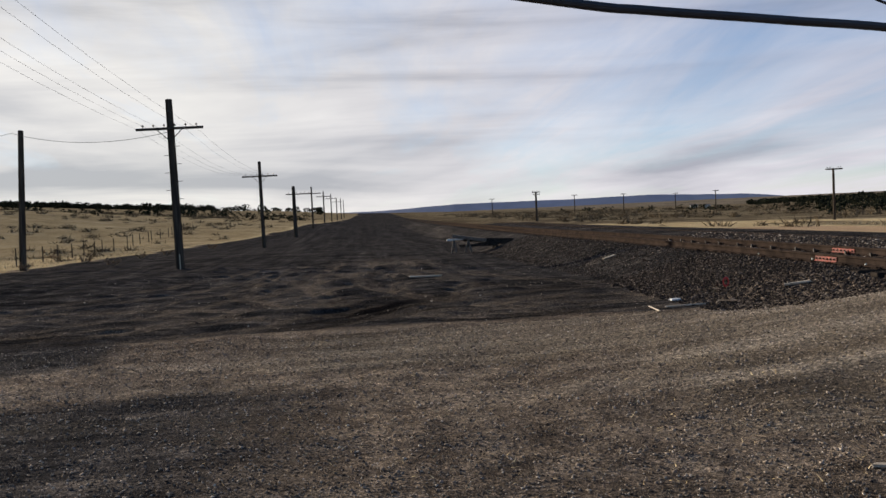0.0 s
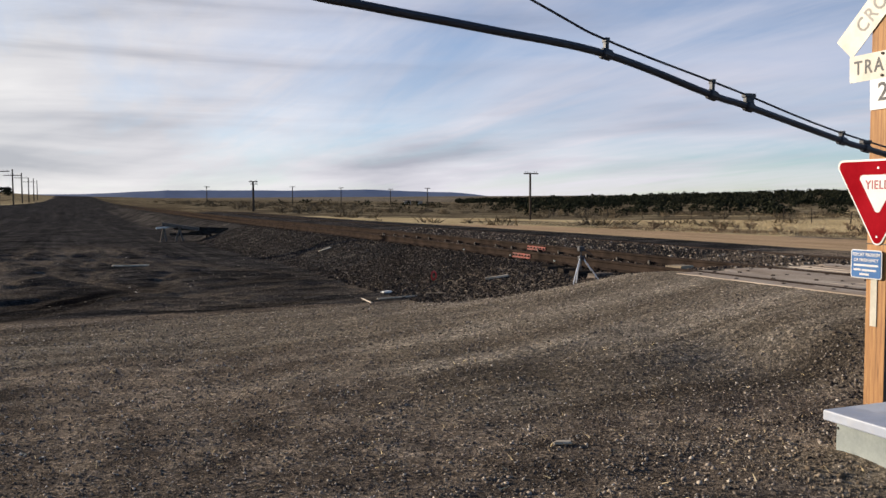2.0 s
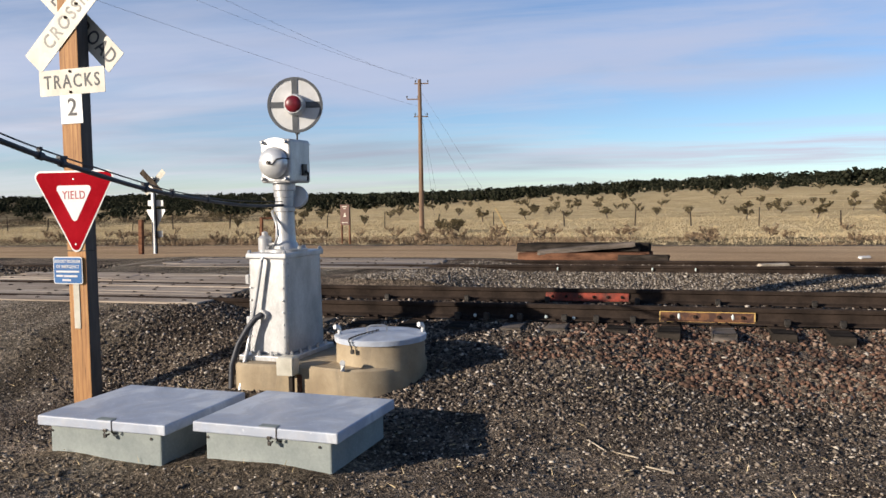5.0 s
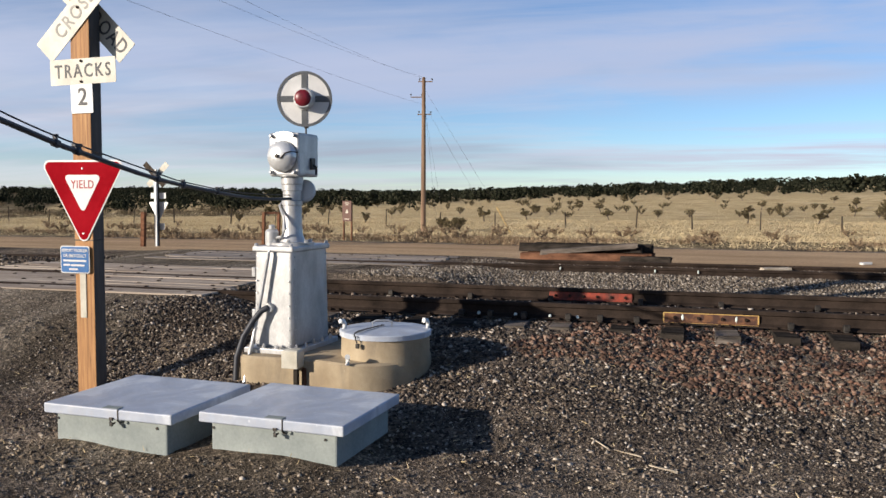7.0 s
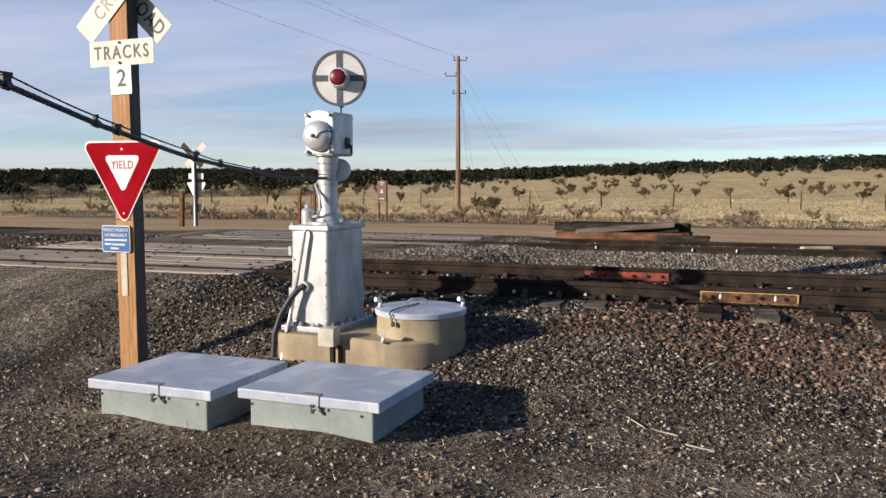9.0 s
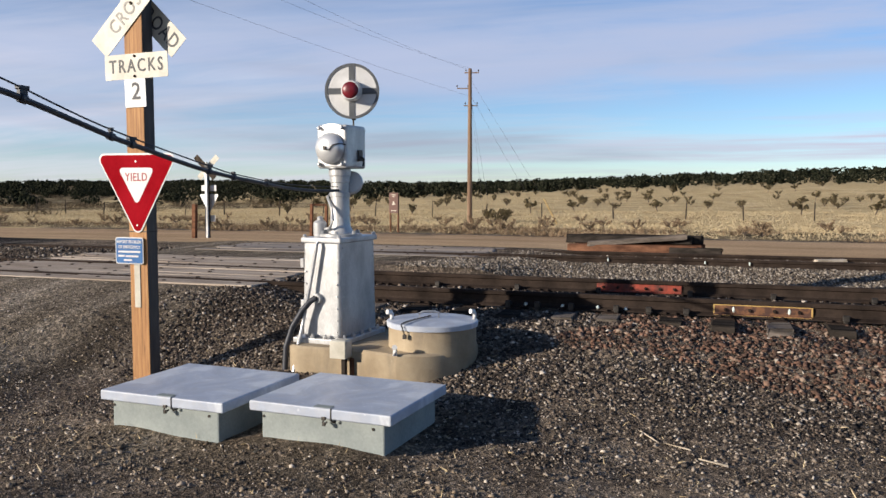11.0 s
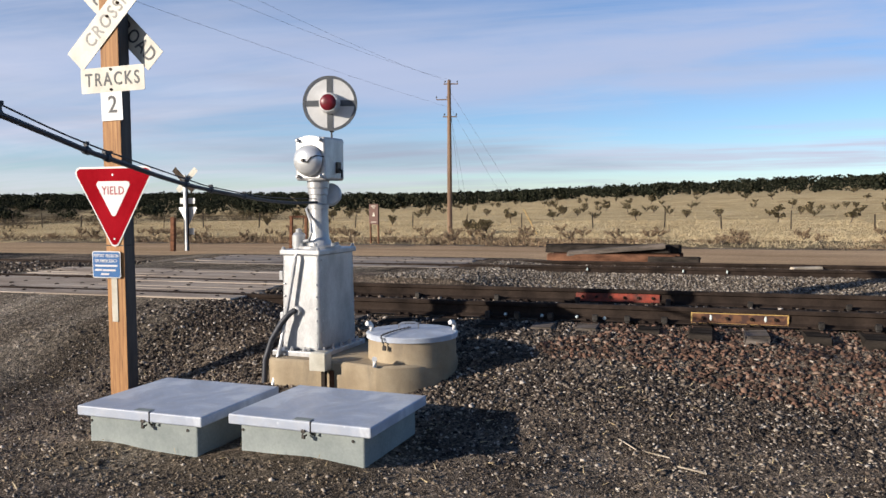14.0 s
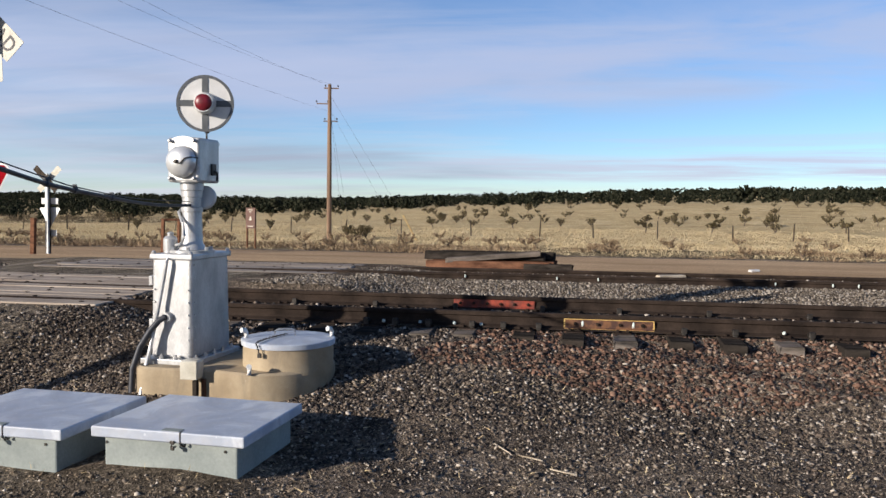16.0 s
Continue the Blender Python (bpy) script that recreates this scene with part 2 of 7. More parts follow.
M_LID = lid_mat()
M_VAULT = two_tone("grey_green_fibreglass", (0.25, 0.275, 0.26), (0.34, 0.365, 0.34), 2.2, 0.6, 0, fine=50, bump=0.1, grain=0.2)
M_BLACK = two_tone("black_rubber", (0.012, 0.013, 0.018), (0.03, 0.032, 0.04), 5, 0.55, 0, fine=60, bump=0.1)
M_POLE = two_tone("dark_weathered_pole", (0.035, 0.028, 0.022), (0.10, 0.08, 0.062), 1.5, 0.9, 0, (6, 6, 0.4), 20, 0.4, 0.01)
M_POLE2 = two_tone("brown_utility_pole", (0.15, 0.09, 0.055), (0.28, 0.18, 0.108), 1.2, 0.85, 0, (6, 6, 0.25), 20, 0.4, 0.01)
M_WHITE = two_tone("aged_white_sign", (0.42, 0.385, 0.30), (0.61, 0.575, 0.475), 4, 0.5, 0, fine=60, bump=0.05, grain=0.15)
M_WHITE2 = two_tone("white_sign", (0.60, 0.59, 0.56), (0.69, 0.68, 0.655), 5, 0.45, 0, fine=60, bump=0.05, grain=0.08)
M_RED = two_tone("red_sign", (0.26, 0.006, 0.011), (0.33, 0.010, 0.017), 5, 0.6, 0, fine=70, bump=0.03, grain=0.1)
M_REDTXT = two_tone("faded_red_letters", (0.30, 0.04, 0.045), (0.40, 0.06, 0.06), 8, 0.5, 0, grain=0.1)
M_BLUE = two_tone("blue_sign", (0.006, 0.085, 0.27), (0.012, 0.12, 0.34), 6, 0.4, 0, fine=60, bump=0.03, grain=0.1)
M_INK = two_tone("black_letters", (0.025, 0.024, 0.026), (0.06, 0.058, 0.06), 9, 0.6, 0, grain=0.1)
M_INKFADE = two_tone("faded_grey_letters", (0.20, 0.19, 0.165), (0.33, 0.31, 0.27), 9, 0.6, 0, grain=0.1)
M_SIGNGREY = two_tone("grey_disc_bars", (0.07, 0.075, 0.08), (0.12, 0.125, 0.13), 8, 0.5, 0, grain=0.15)
M_LENS = two_tone("dark_red_lens", (0.10, 0.006, 0.01), (0.20, 0.01, 0.02), 12, 0.4, 0, grain=0.1, bump=0.02)
M_BRONZE = two_tone("dark_hardware", (0.04, 0.035, 0.03), (0.09, 0.08, 0.07), 9, 0.5, 0.6, grain=0.2)
M_BROWNSIGN = two_tone("brown_sign", (0.075, 0.027, 0.015), (0.11, 0.04, 0.022), 6, 0.5, 0, grain=0.1)
M_ORANGE = two_tone("orange_red_paint", (0.30, 0.045, 0.02), (0.09, 0.025, 0.016), 9, 0.7, 0, fine=30, grain=0.5)
M_YELLOW = two_tone("rust_worn_yellow_paint", (0.17, 0.075, 0.03), (0.07, 0.03, 0.018), 11, 0.7, 0, fine=30, grain=0.5, lo=0.45, hi=0.55)
M_YELEDGE = two_tone("yellow_paint", (0.62, 0.42, 0.13), (0.46, 0.28, 0.09), 11, 0.6, 0, grain=0.3)
M_FLAG = two_tone("bright_orange_plastic", (0.70, 0.06, 0.04), (0.62, 0.05, 0.04), 11, 0.6, 0, grain=0.1)
M_MARK = two_tone("mint_white_paint", (0.62, 0.72, 0.66), (0.74, 0.78, 0.72), 20, 0.7, 0, grain=0.2)
M_STICK = two_tone("pale_dry_wood", (0.38, 0.31, 0.22), (0.56, 0.48, 0.37), 8, 0.8, 0, fine=50, grain=0.3)
M_TRIPOD = two_tone("silver_tripod_metal", (0.62, 0.62, 0.62), (0.75, 0.75, 0.75), 8, 0.4, 0.15, grain=0.1)
M_GALV = two_tone("galvanised_post", (0.42, 0.42, 0.41), (0.6, 0.6, 0.58), 8, 0.5, 0.5, grain=0.15)


def wood_post_mat():
    m = Mat("orange_brown_timber", 0.7)
    grain = m.noise(9, 6, 0.65, (7, 7, 0.25), 0.6)
    base = m.ramp(grain, [(0.28, (0.14, 0.062, 0.022)), (0.42, (0.34, 0.165, 0.055)), (0.55, (0.43, 0.215, 0.072)), (0.72, (0.56, 0.33, 0.13))])
    m.colour(m.mix(0.5, base, m.ramp(m.noise(2.2, 3, 0.5, (1, 1, 0.5)), [(0.35, (0.62, 0.6, 0.6)), (0.65, (1.1, 1.1, 1.1))]), "MULTIPLY"))
    return m.bump(grain, 0.4, 0.006).m


M_TIMBER = wood_post_mat()


def stone_mat(name, stops, rough=0.75):
    m = Mat(name, rough)
    m.b.inputs["Specular IOR Level"].default_value = 0.0
    c = m.ramp(m.island(), stops)
    g = m.noise(40, 4, 0.6)
    m.colour(m.mix(0.5, c, m.ramp(g, [(0.3, (0.55, 0.55, 0.55)), (0.7, (1.3, 1.3, 1.3))]), "MULTIPLY"))
    return m.bump(g, 0.4, 0.006).m


M_BALLAST = stone_mat("dark_mixed_ballast", [(0.0, (0.025, 0.022, 0.021)), (0.4, (0.065, 0.055, 0.048)), (0.7, (0.14, 0.108, 0.084)), (0.88, (0.25, 0.205, 0.16)), (1.0, (0.52, 0.46, 0.39))])
# darker copy of the ballast: shade of the backlit stones put into the colour
M_BALLASTSHADE = stone_mat("shaded_ballast", [(0.0, (0.016, 0.015, 0.014)), (0.5, (0.04, 0.034, 0.03)), (0.85, (0.085, 0.068, 0.055)), (1.0, (0.24, 0.20, 0.165))])
M_BALLASTRED = stone_mat("reddish_ballast", [(0.0, (0.05, 0.036, 0.03)), (0.45, (0.12, 0.075, 0.055)), (0.8, (0.20, 0.115, 0.08)), (1.0, (0.32, 0.24, 0.18))])
M_BALLASTGREY = stone_mat("pale_grey_ballast", [(0.0, (0.075, 0.062, 0.05)), (0.4, (0.16, 0.132, 0.103)), (0.75, (0.26, 0.222, 0.178)), (1.0, (0.46, 0.41, 0.345))])
M_CLOD = stone_mat("tan_dirt_clods", [(0.0, (0.11, 0.085, 0.06)), (0.6, (0.20, 0.155, 0.11)), (1.0, (0.34, 0.27, 0.19))], 0.9)
M_GRAVEL2 = stone_mat("mixed_brown_gravel", [(0.0, (0.08, 0.066, 0.054)), (0.4, (0.18, 0.148, 0.118)), (0.7, (0.30, 0.25, 0.20)), (0.9, (0.42, 0.355, 0.28)), (1.0, (0.58, 0.51, 0.42))])
M_GRAVEL = stone_mat("brown_black_gravel", [(0.0, (0.035, 0.03, 0.027)), (0.4, (0.085, 0.071, 0.058)), (0.7, (0.16, 0.13, 0.10)), (0.88, (0.29, 0.245, 0.19)), (1.0, (0.62, 0.55, 0.46))])


def leaf_mat(name, stops, rough=0.8):
    m = Mat(name, rough)
    m.b.inputs["Specular IOR Level"].default_value = 0.0
    c = m.ramp(m.island(), stops)
    m.colour(m.mix(0.4, c, m.ramp(m.noise(0.15, 3), [(0.35, (0.7, 0.7, 0.7)), (0.65, (1.2, 1.2, 1.2))]), "MULTIPLY"))
    return m.m


M_JUNIPER = leaf_mat("juniper_foliage", [(0.0, (0.010, 0.012, 0.008)), (0.5, (0.021, 0.0235, 0.015)), (1.0, (0.042, 0.042, 0.027))])
M_CHOLLA = leaf_mat("dry_cholla_stems", [(0.0, (0.05, 0.042, 0.022)), (0.5, (0.10, 0.08, 0.042)), (1.0, (0.16, 0.125, 0.07))])
M_BRUSH = leaf_mat("dry_brush", [(0.0, (0.11, 0.075, 0.045)), (0.5, (0.21, 0.145, 0.09)), (1.0, (0.33, 0.24, 0.15))])
M_SCRUB = leaf_mat("dark_dry_scrub", [(0.0, (0.055, 0.042, 0.026)), (0.5, (0.13, 0.098, 0.06)), (1.0, (0.24, 0.185, 0.115))])
M_GRASS = leaf_mat("dry_grass_blades", [(0.0, (0.36, 0.275, 0.155)), (0.5, (0.50, 0.40, 0.235)), (1.0, (0.62, 0.51, 0.32))])
M_BARK = two_tone("grey_brown_bark", (0.06, 0.045, 0.032), (0.12, 0.09, 0.065), 6, 0.9, 0, (3, 3, 0.5), 30, 0.5, 0.01)


def ground_mat():
    m = Mat("dirt_gravel_and_grass", 0.92)

    def attr(name):
        a = m.n.new("ShaderNodeAttribute")
        a.attribute_name = name
        s = m.n.new("ShaderNodeSeparateColor")
        m.l.new(a.outputs["Color"], s.inputs[0])
        return s.outputs

    za, zb, zc = attr("zone_a"), attr("zone_b"), attr("zone_c")
    big, mid, fine, grit = m.noise(0.35, 5, 0.6), m.noise(2.2, 6, 0.6), m.noise(18, 5, 0.65), m.noise(75, 3, 0.6)
    peb = m.cells(38, "Color")

    def soft(z, amount=0.5):
        w = m.math("ADD", z, m.math("MULTIPLY", m.math("SUBTRACT", m.math("ADD", m.math("MULTIPLY", mid, 0.6), m.math("MULTIPLY", fine, 0.4)), 0.5), amount))
        return m.ramp(w, [(0.38, (0, 0, 0)), (0.62, (1, 1, 1))])

    base = m.ramp(m.math("ADD", m.math("MULTIPLY", mid, 0.6), m.math("MULTIPLY", big, 0.4)), [(0.34, (0.072, 0.058, 0.046)), (0.47, (0.178, 0.143, 0.11)), (0.62, (0.36, 0.288, 0.212))])
    road = m.ramp(m.noise(1.0, 7, 0.68, (0.13, 1.5, 1), 0.5), [(0.3, (0.07, 0.056, 0.042)), (0.5, (0.175, 0.143, 0.106)), (0.68, (0.38, 0.32, 0.24))])
    road = m.mix(m.ramp(za[0], [(0.72, (0, 0, 0)), (0.98, (1, 1, 1))]), road, m.ramp(m.noise(1.1, 8, 0.7, (0.25, 1.7, 1), 0.6), [(0.3, (0.13, 0.105, 0.077)), (0.5, (0.26, 0.215, 0.16)), (0.68, (0.46, 0.39, 0.30))]))
    streaks = m.noise(0.55, 9, 0.72, (0.25, 1.9, 1), 2.2, turn=24)
    loops = m.noise(0.5, 6, 0.62, (1, 1, 1), 2.6)
    coal = m.ramp(m.math("ADD", m.math("MULTIPLY", streaks, 0.65), m.math("MULTIPLY", loops, 0.35)), [(0.36, (0.0155, 0.0152, 0.0155)), (0.46, (0.037, 0.0355, 0.035)), (0.54, (0.076, 0.070, 0.0655)), (0.66, (0.20, 0.175, 0.15))])
    lanes = m.noise(0.9, 7, 0.7, (1.4, 0.05, 1), 0.8, turn=-3)
    coal = m.mix(0.65, coal, m.ramp(lanes, [(0.34, (0.45, 0.45, 0.46)), (0.5, (0.9, 0.9, 0.9)), (0.66, (1.7, 1.65, 1.58))]), "MULTIPLY")
    coal = m.mix(m.math("MULTIPLY", zc[0], m.ramp(mid, [(0.3, (0.6, 0.6, 0.6)), (0.6, (1.0, 1.0, 1.0))])), coal, m.ramp(fine, [(0.3, (0.15, 0.12, 0.09)), (0.7, (0.34, 0.275, 0.205))]))
    coal = m.mix(m.math("MULTIPLY", zc[1], 0.9), coal, m.ramp(fine, [(0.3, (0.006, 0.0057, 0.006)), (0.7, (0.016, 0.015, 0.0148))]))
    grass = m.ramp(m.noise(0.22, 7, 0.68, (1, 1, 1)), [(0.3, (0.40, 0.285, 0.14)), (0.5, (0.60, 0.455, 0.24)), (0.7, (0.73, 0.58, 0.34))])
    dirt = m.ramp(m.noise(0.6, 6, 0.6, (1.2, 0.12, 1)), [(0.3, (0.40, 0.265, 0.15)), (0.7, (0.61, 0.43, 0.255))])
    scrub = m.ramp(m.noise(0.12, 8, 0.72), [(0.38, (0.085, 0.066, 0.043)), (0.5, (0.17, 0.132, 0.08)), (0.66, (0.40, 0.32, 0.19))])
    far = m.ramp(m.noise(0.02, 8, 0.7), [(0.35, (0.10, 0.085, 0.065)), (0.5, (0.20, 0.165, 0.12)), (0.65, (0.36, 0.295, 0.20))])
    c = m.mix(soft(za[0]), base, road)
    c = m.mix(soft(za[2]), c, coal)
    c = m.mix(m.math("MULTIPLY", zc[2], m.ramp(mid, [(0.3, (0.3, 0.3, 0.3)), (0.6, (0.9, 0.9, 0.9))])), c, m.ramp(fine, [(0.3, (0.38, 0.32, 0.245)), (0.7, (0.58, 0.50, 0.39))]))
    c = m.mix(soft(za[1]), c, grass)
    c = m.mix(soft(zb[0], 0.3), c, dirt)
    c = m.mix(soft(zb[1]), c, scrub)
    c = m.mix(soft(zb[2], 0.2), c, far)
    c = m.mix(0.55, c, m.ramp(fine, [(0.3, (0.5, 0.5, 0.5)), (0.7, (1.35, 1.35, 1.35))]), "MULTIPLY")
    c = m.mix(0.45, c, m.ramp(grit, [(0.3, (0.5, 0.5, 0.5)), (0.7, (1.4, 1.4, 1.4))]), "MULTIPLY")
    sp = m.n.new("ShaderNodeSeparateColor")
    m.l.new(peb, sp.inputs[0])
    sp2 = m.n.new("ShaderNodeSeparateColor")
    m.l.new(m.cells(85, "Color"), sp2.inputs[0])
    stony = m.math("SUBTRACT", 0.8, m.math("MULTIPLY", m.math("MAXIMUM", za[1], m.math("MAXIMUM", zb[0], zb[2])), 0.7))
    c = m.mix(stony, c, m.ramp(sp.outputs[0], [(0.0, (0.45, 0.45, 0.45)), (0.6, (0.85, 0.85, 0.85)), (0.88, (1.25, 1.23, 1.2)), (1.0, (1.9, 1.84, 1.76))]), "MULTIPLY")
    c = m.mix(stony, c, m.ramp(sp2.outputs[0], [(0.0, (0.5, 0.5, 0.5)), (0.7, (0.95, 0.95, 0.95)), (1.0, (1.75, 1.7, 1.63))]), "MULTIPLY")
    c = m.mix(0.35, c, m.ramp(big, [(0.3, (0.7, 0.7, 0.7)), (0.7, (1.2, 1.2, 1.2))]), "MULTIPLY")
    m.colour(c)
    m.b.inputs["Specular IOR Level"].default_value = 0.0
    h = m.math("ADD", m.math("MULTIPLY", fine, 0.6), m.math("MULTIPLY", grit, 0.4))
    flat = m.math("SUBTRACT", 1.0, m.math("MAXIMUM", m.math("MULTIPLY", zb[0], 0.85), m.math("MAXIMUM", m.math("MULTIPLY", za[1], 0.6), m.math("MULTIPLY", za[0], 0.25))))
    return m.bump(m.math("MULTIPLY", h, flat), 1.0, 0.05).m


M_GROUND = ground_mat()
for dull in (M_RAILTOP, M_VAULT, M_RED, M_RUST, M_TIE, M_TIEOLD, M_TIEGREY, M_POLE, M_PLANK):
    dull.node_tree.nodes["Principled BSDF"].inputs["Specular IOR Level"].default_value = 0.0

# ---- small mesh helpers ----


def mesh_of(bm, name, mat, smooth=False):
    me = bpy.data.meshes.new(name)
    bm.normal_update()
    if smooth:
        for e_ in bm.edges:
            if len(e_.link_faces) == 2 and e_.calc_face_angle() > 0.55:
                e_.smooth = False
    bm.to_mesh(me)
    bm.free()
    for m in (mat if isinstance(mat, (list, tuple)) else (mat,)):
        me.materials.append(m)
    if smooth:
        for p in me.polygons:
            p.use_smooth = True
    return me


def part(name, bm, mat, parent=None, label="", smooth=False):
    ob = new(name, mesh_of(bm, name, mat, smooth))
    ob.parent = parent
    if label:
        ob["label"] = label
    return ob


def share(name, me, parent, m):
    ob = new(name, me)
    ob.parent = parent
    ob.matrix_local = m
    return ob


def thing(name, label, category, m=None, group="", kind=""):
    ob = new(name)
    ob.empty_display_size = 0.2
    if m is not None:
        ob.matrix_world = m
    return tagged(ob, label, category, group, kind)


def box(bm, x0, x1, y0, y1, z0, z1, bevel=0.0, m=None, seg=2):
    r = bmesh.ops.create_cube(bm, size=1)
    vs = r["verts"]
    bmesh.ops.scale(bm, vec=(x1 - x0, y1 - y0, z1 - z0), verts=vs)
    bmesh.ops.translate(bm, vec=((x0 + x1) / 2, (y0 + y1) / 2, (z0 + z1) / 2), verts=vs)
    if bevel:
        es = list({e for v in vs for e in v.link_edges})
        r2 = bmesh.ops.bevel(bm, geom=es, offset=bevel, segments=seg, affect="EDGES", profile=0.5)
        vs = list({v for f in r2["faces"] for v in f.verts} | {v for v in vs if v.is_valid})
    if m is not None:
        bmesh.ops.transform(bm, matrix=m, verts=vs)
    return vs


def boxbm(*a, **k):
    bm = bmesh.new()
    box(bm, *a, **k)
    return bm


def lathe(bm, prof, seg=24, m=None, cap=True):
    """Turn a profile of (radius, height) round z."""
    rings = []
    for r, z in prof:
        rings.append([bm.verts.new((r * math.cos(2 * math.pi * k / seg), r * math.sin(2 * math.pi * k / seg), z)) for k in range(seg)])
    for p, q in zip(rings, rings[1:]):
        for k in range(seg):
            bm.faces.new((p[k], p[(k + 1) % seg], q[(k + 1) % seg], q[k]))
    if cap:
        bm.faces.new(rings[0][::-1])
        bm.faces.new(rings[-1])
    if m is not None:
        bmesh.ops.transform(bm, matrix=m, verts=[v for r in rings for v in r])
    return bm


def tube(bm, pts, radius, seg=8):
    """A round tube along points."""
    pts = [Vector(p) for p in pts]
    rings = []
    for i, p in enumerate(pts):
        d = (pts[min(i + 1, len(pts) - 1)] - pts[max(i - 1, 0)]).normalized()
        q = d.to_track_quat("Z", "Y")
        r = radius[i] if isinstance(radius, (list, tuple)) else radius
        rings.append([bm.verts.new(p + q @ Vector((r * math.cos(2 * math.pi * k / seg), r * math.sin(2 * math.pi * k / seg), 0))) for k in range(seg)])
    for p, q in zip(rings, rings[1:]):
        for k in range(seg):
            bm.faces.new((p[k], p[(k + 1) % seg], q[(k + 1) % seg], q[k]))
    bm.faces.new(rings[0][::-1])
    bm.faces.new(rings[-1])
    return bm


def prism(bm, outline, t, m=None):
    """Extrude an outline in the xy plane by t along z."""
    lo = [bm.verts.new((x, y, 0)) for x, y in outline]
    hi = [bm.verts.new((x, y, t)) for x, y in outline]
    bm.faces.new(lo[::-1])
    bm.faces.new(hi)
    n = len(outline)
    for k in range(n):
        bm.faces.new((lo[k], lo[(k + 1) % n], hi[(k + 1) % n], hi[k]))
    if m is not None:
        bmesh.ops.transform(bm, matrix=m, verts=lo + hi)
    return bm


def arc_pts(cx, cy, r, a0, a1, n=6):
    return [(cx + r * math.cos(radians(a0 + (a1 - a0) * k / n)), cy + r * math.sin(radians(a0 + (a1 - a0) * k / n))) for k in range(n + 1)]


def round_rect(w, h, r):
    return (arc_pts(w / 2 - r, h / 2 - r, r, 0, 90) + arc_pts(-w / 2 + r, h / 2 - r, r, 90, 180)
            + arc_pts(-w / 2 + r, -h / 2 + r, r, 180, 270) + arc_pts(w / 2 - r, -h / 2 + r, r, 270, 360))


def round_triangle(side, r):
    """Point-down triangle with round corners, centred on its top edge's middle and its height."""
    h = side * 0.866
    c = [(-side / 2, h / 2), (0, -h / 2), (side / 2, h / 2)]
    i = [(-side / 2 + r * 1.732, h / 2 - r), (0, -h / 2 + 2 * r), (side / 2 - r * 1.732, h / 2 - r)]
    return arc_pts(*i[0], r, 90, 210) + arc_pts(*i[1], r, 210, 330) + arc_pts(*i[2], r, 330, 450)


def text_mesh(body, size, depth, mat, name, wide=1.0, space=1.0):
    cu = bpy.data.curves.new(name, "FONT")
    cu.body, cu.size, cu.align_x, cu.align_y, cu.extrude, cu.resolution_u, cu.space_character = body, size, "CENTER", "CENTER", depth, 3, space
    cu.offset = size * 0.012
    ob = bpy.data.objects.new(name, cu)
    scene.collection.objects.link(ob)
    me = bpy.data.meshes.new_from_object(ob.evaluated_get(bpy.context.evaluated_depsgraph_get()))
    bpy.data.objects.remove(ob)
    me.name = name
    me.transform(Matrix.Diagonal((wide, 1, 1, 1)))
    me.materials.clear()
    me.materials.append(mat)
    return me


def raw_mesh(name, verts, faces, mat):
    me = bpy.data.meshes.new(name)
    me.from_pydata(verts.tolist() if hasattr(verts, "tolist") else verts, [], faces.tolist() if hasattr(faces, "tolist") else faces)
    me.materials.append(mat)
    return me


def bulk_tris(name, verts, faces, mat):
    """A large triangle mesh from arrays."""
    me = bpy.data.meshes.new(name)
    nv, nf = len(verts), len(faces)
    me.vertices.add(nv)
    me.vertices.foreach_set("co", np.ascontiguousarray(verts, dtype=np.float32).ravel())
    me.loops.add(nf * 3)
    me.loops.foreach_set("vertex_index", np.ascontiguousarray(faces, dtype=np.int32).ravel())
    me.polygons.add(nf)
    me.polygons.foreach_set("loop_start", np.arange(0, nf * 3, 3, dtype=np.int32))
    me.update(calc_edges=True)
    me.materials.append(mat)
    return me


# ---- terrain ----
def sstep(v, a, b):
    t = np.clip((v - a) / (b - a), 0, 1)
    return t * t * (3 - 2 * t)


RIDGE_AZ = [-180, -60, -22, -16, -6, -1, 6, 17, 24, 33, 47, 58, 68, 75, 83, 92, 102, 112, 140, 180]
RIDGE_EL = [0.5, 1.6, 1.4, 0.85, 0.0, -0.36, -0.44, -0.62, -0.8, -1.15, -1.2, -1.15, -0.95, -0.7, -0.3, 0.0, 0.22, 0.3, 0.4, 0.5]
BACK_EL = [0.7, 1.7, 1.5, 1.1, 0.60, 0.20, 0.0, -0.28, -0.42, -0.3, 0.0, 0.05, -0.05, -0.1, 0.15, 0.5, 0.75, 0.75, 0.7, 0.7]


def wobble(x, y):
    return 0.5 * np.sin(x * 1.3 + 0.7 * np.sin(y * 0.9)) * np.sin(y * 1.1 + 0.6 * np.sin(x * 0.7)) + 0.3 * np.sin(x * 3.1 + y * 2.3) * np.sin(y * 2.7 - x * 1.9)


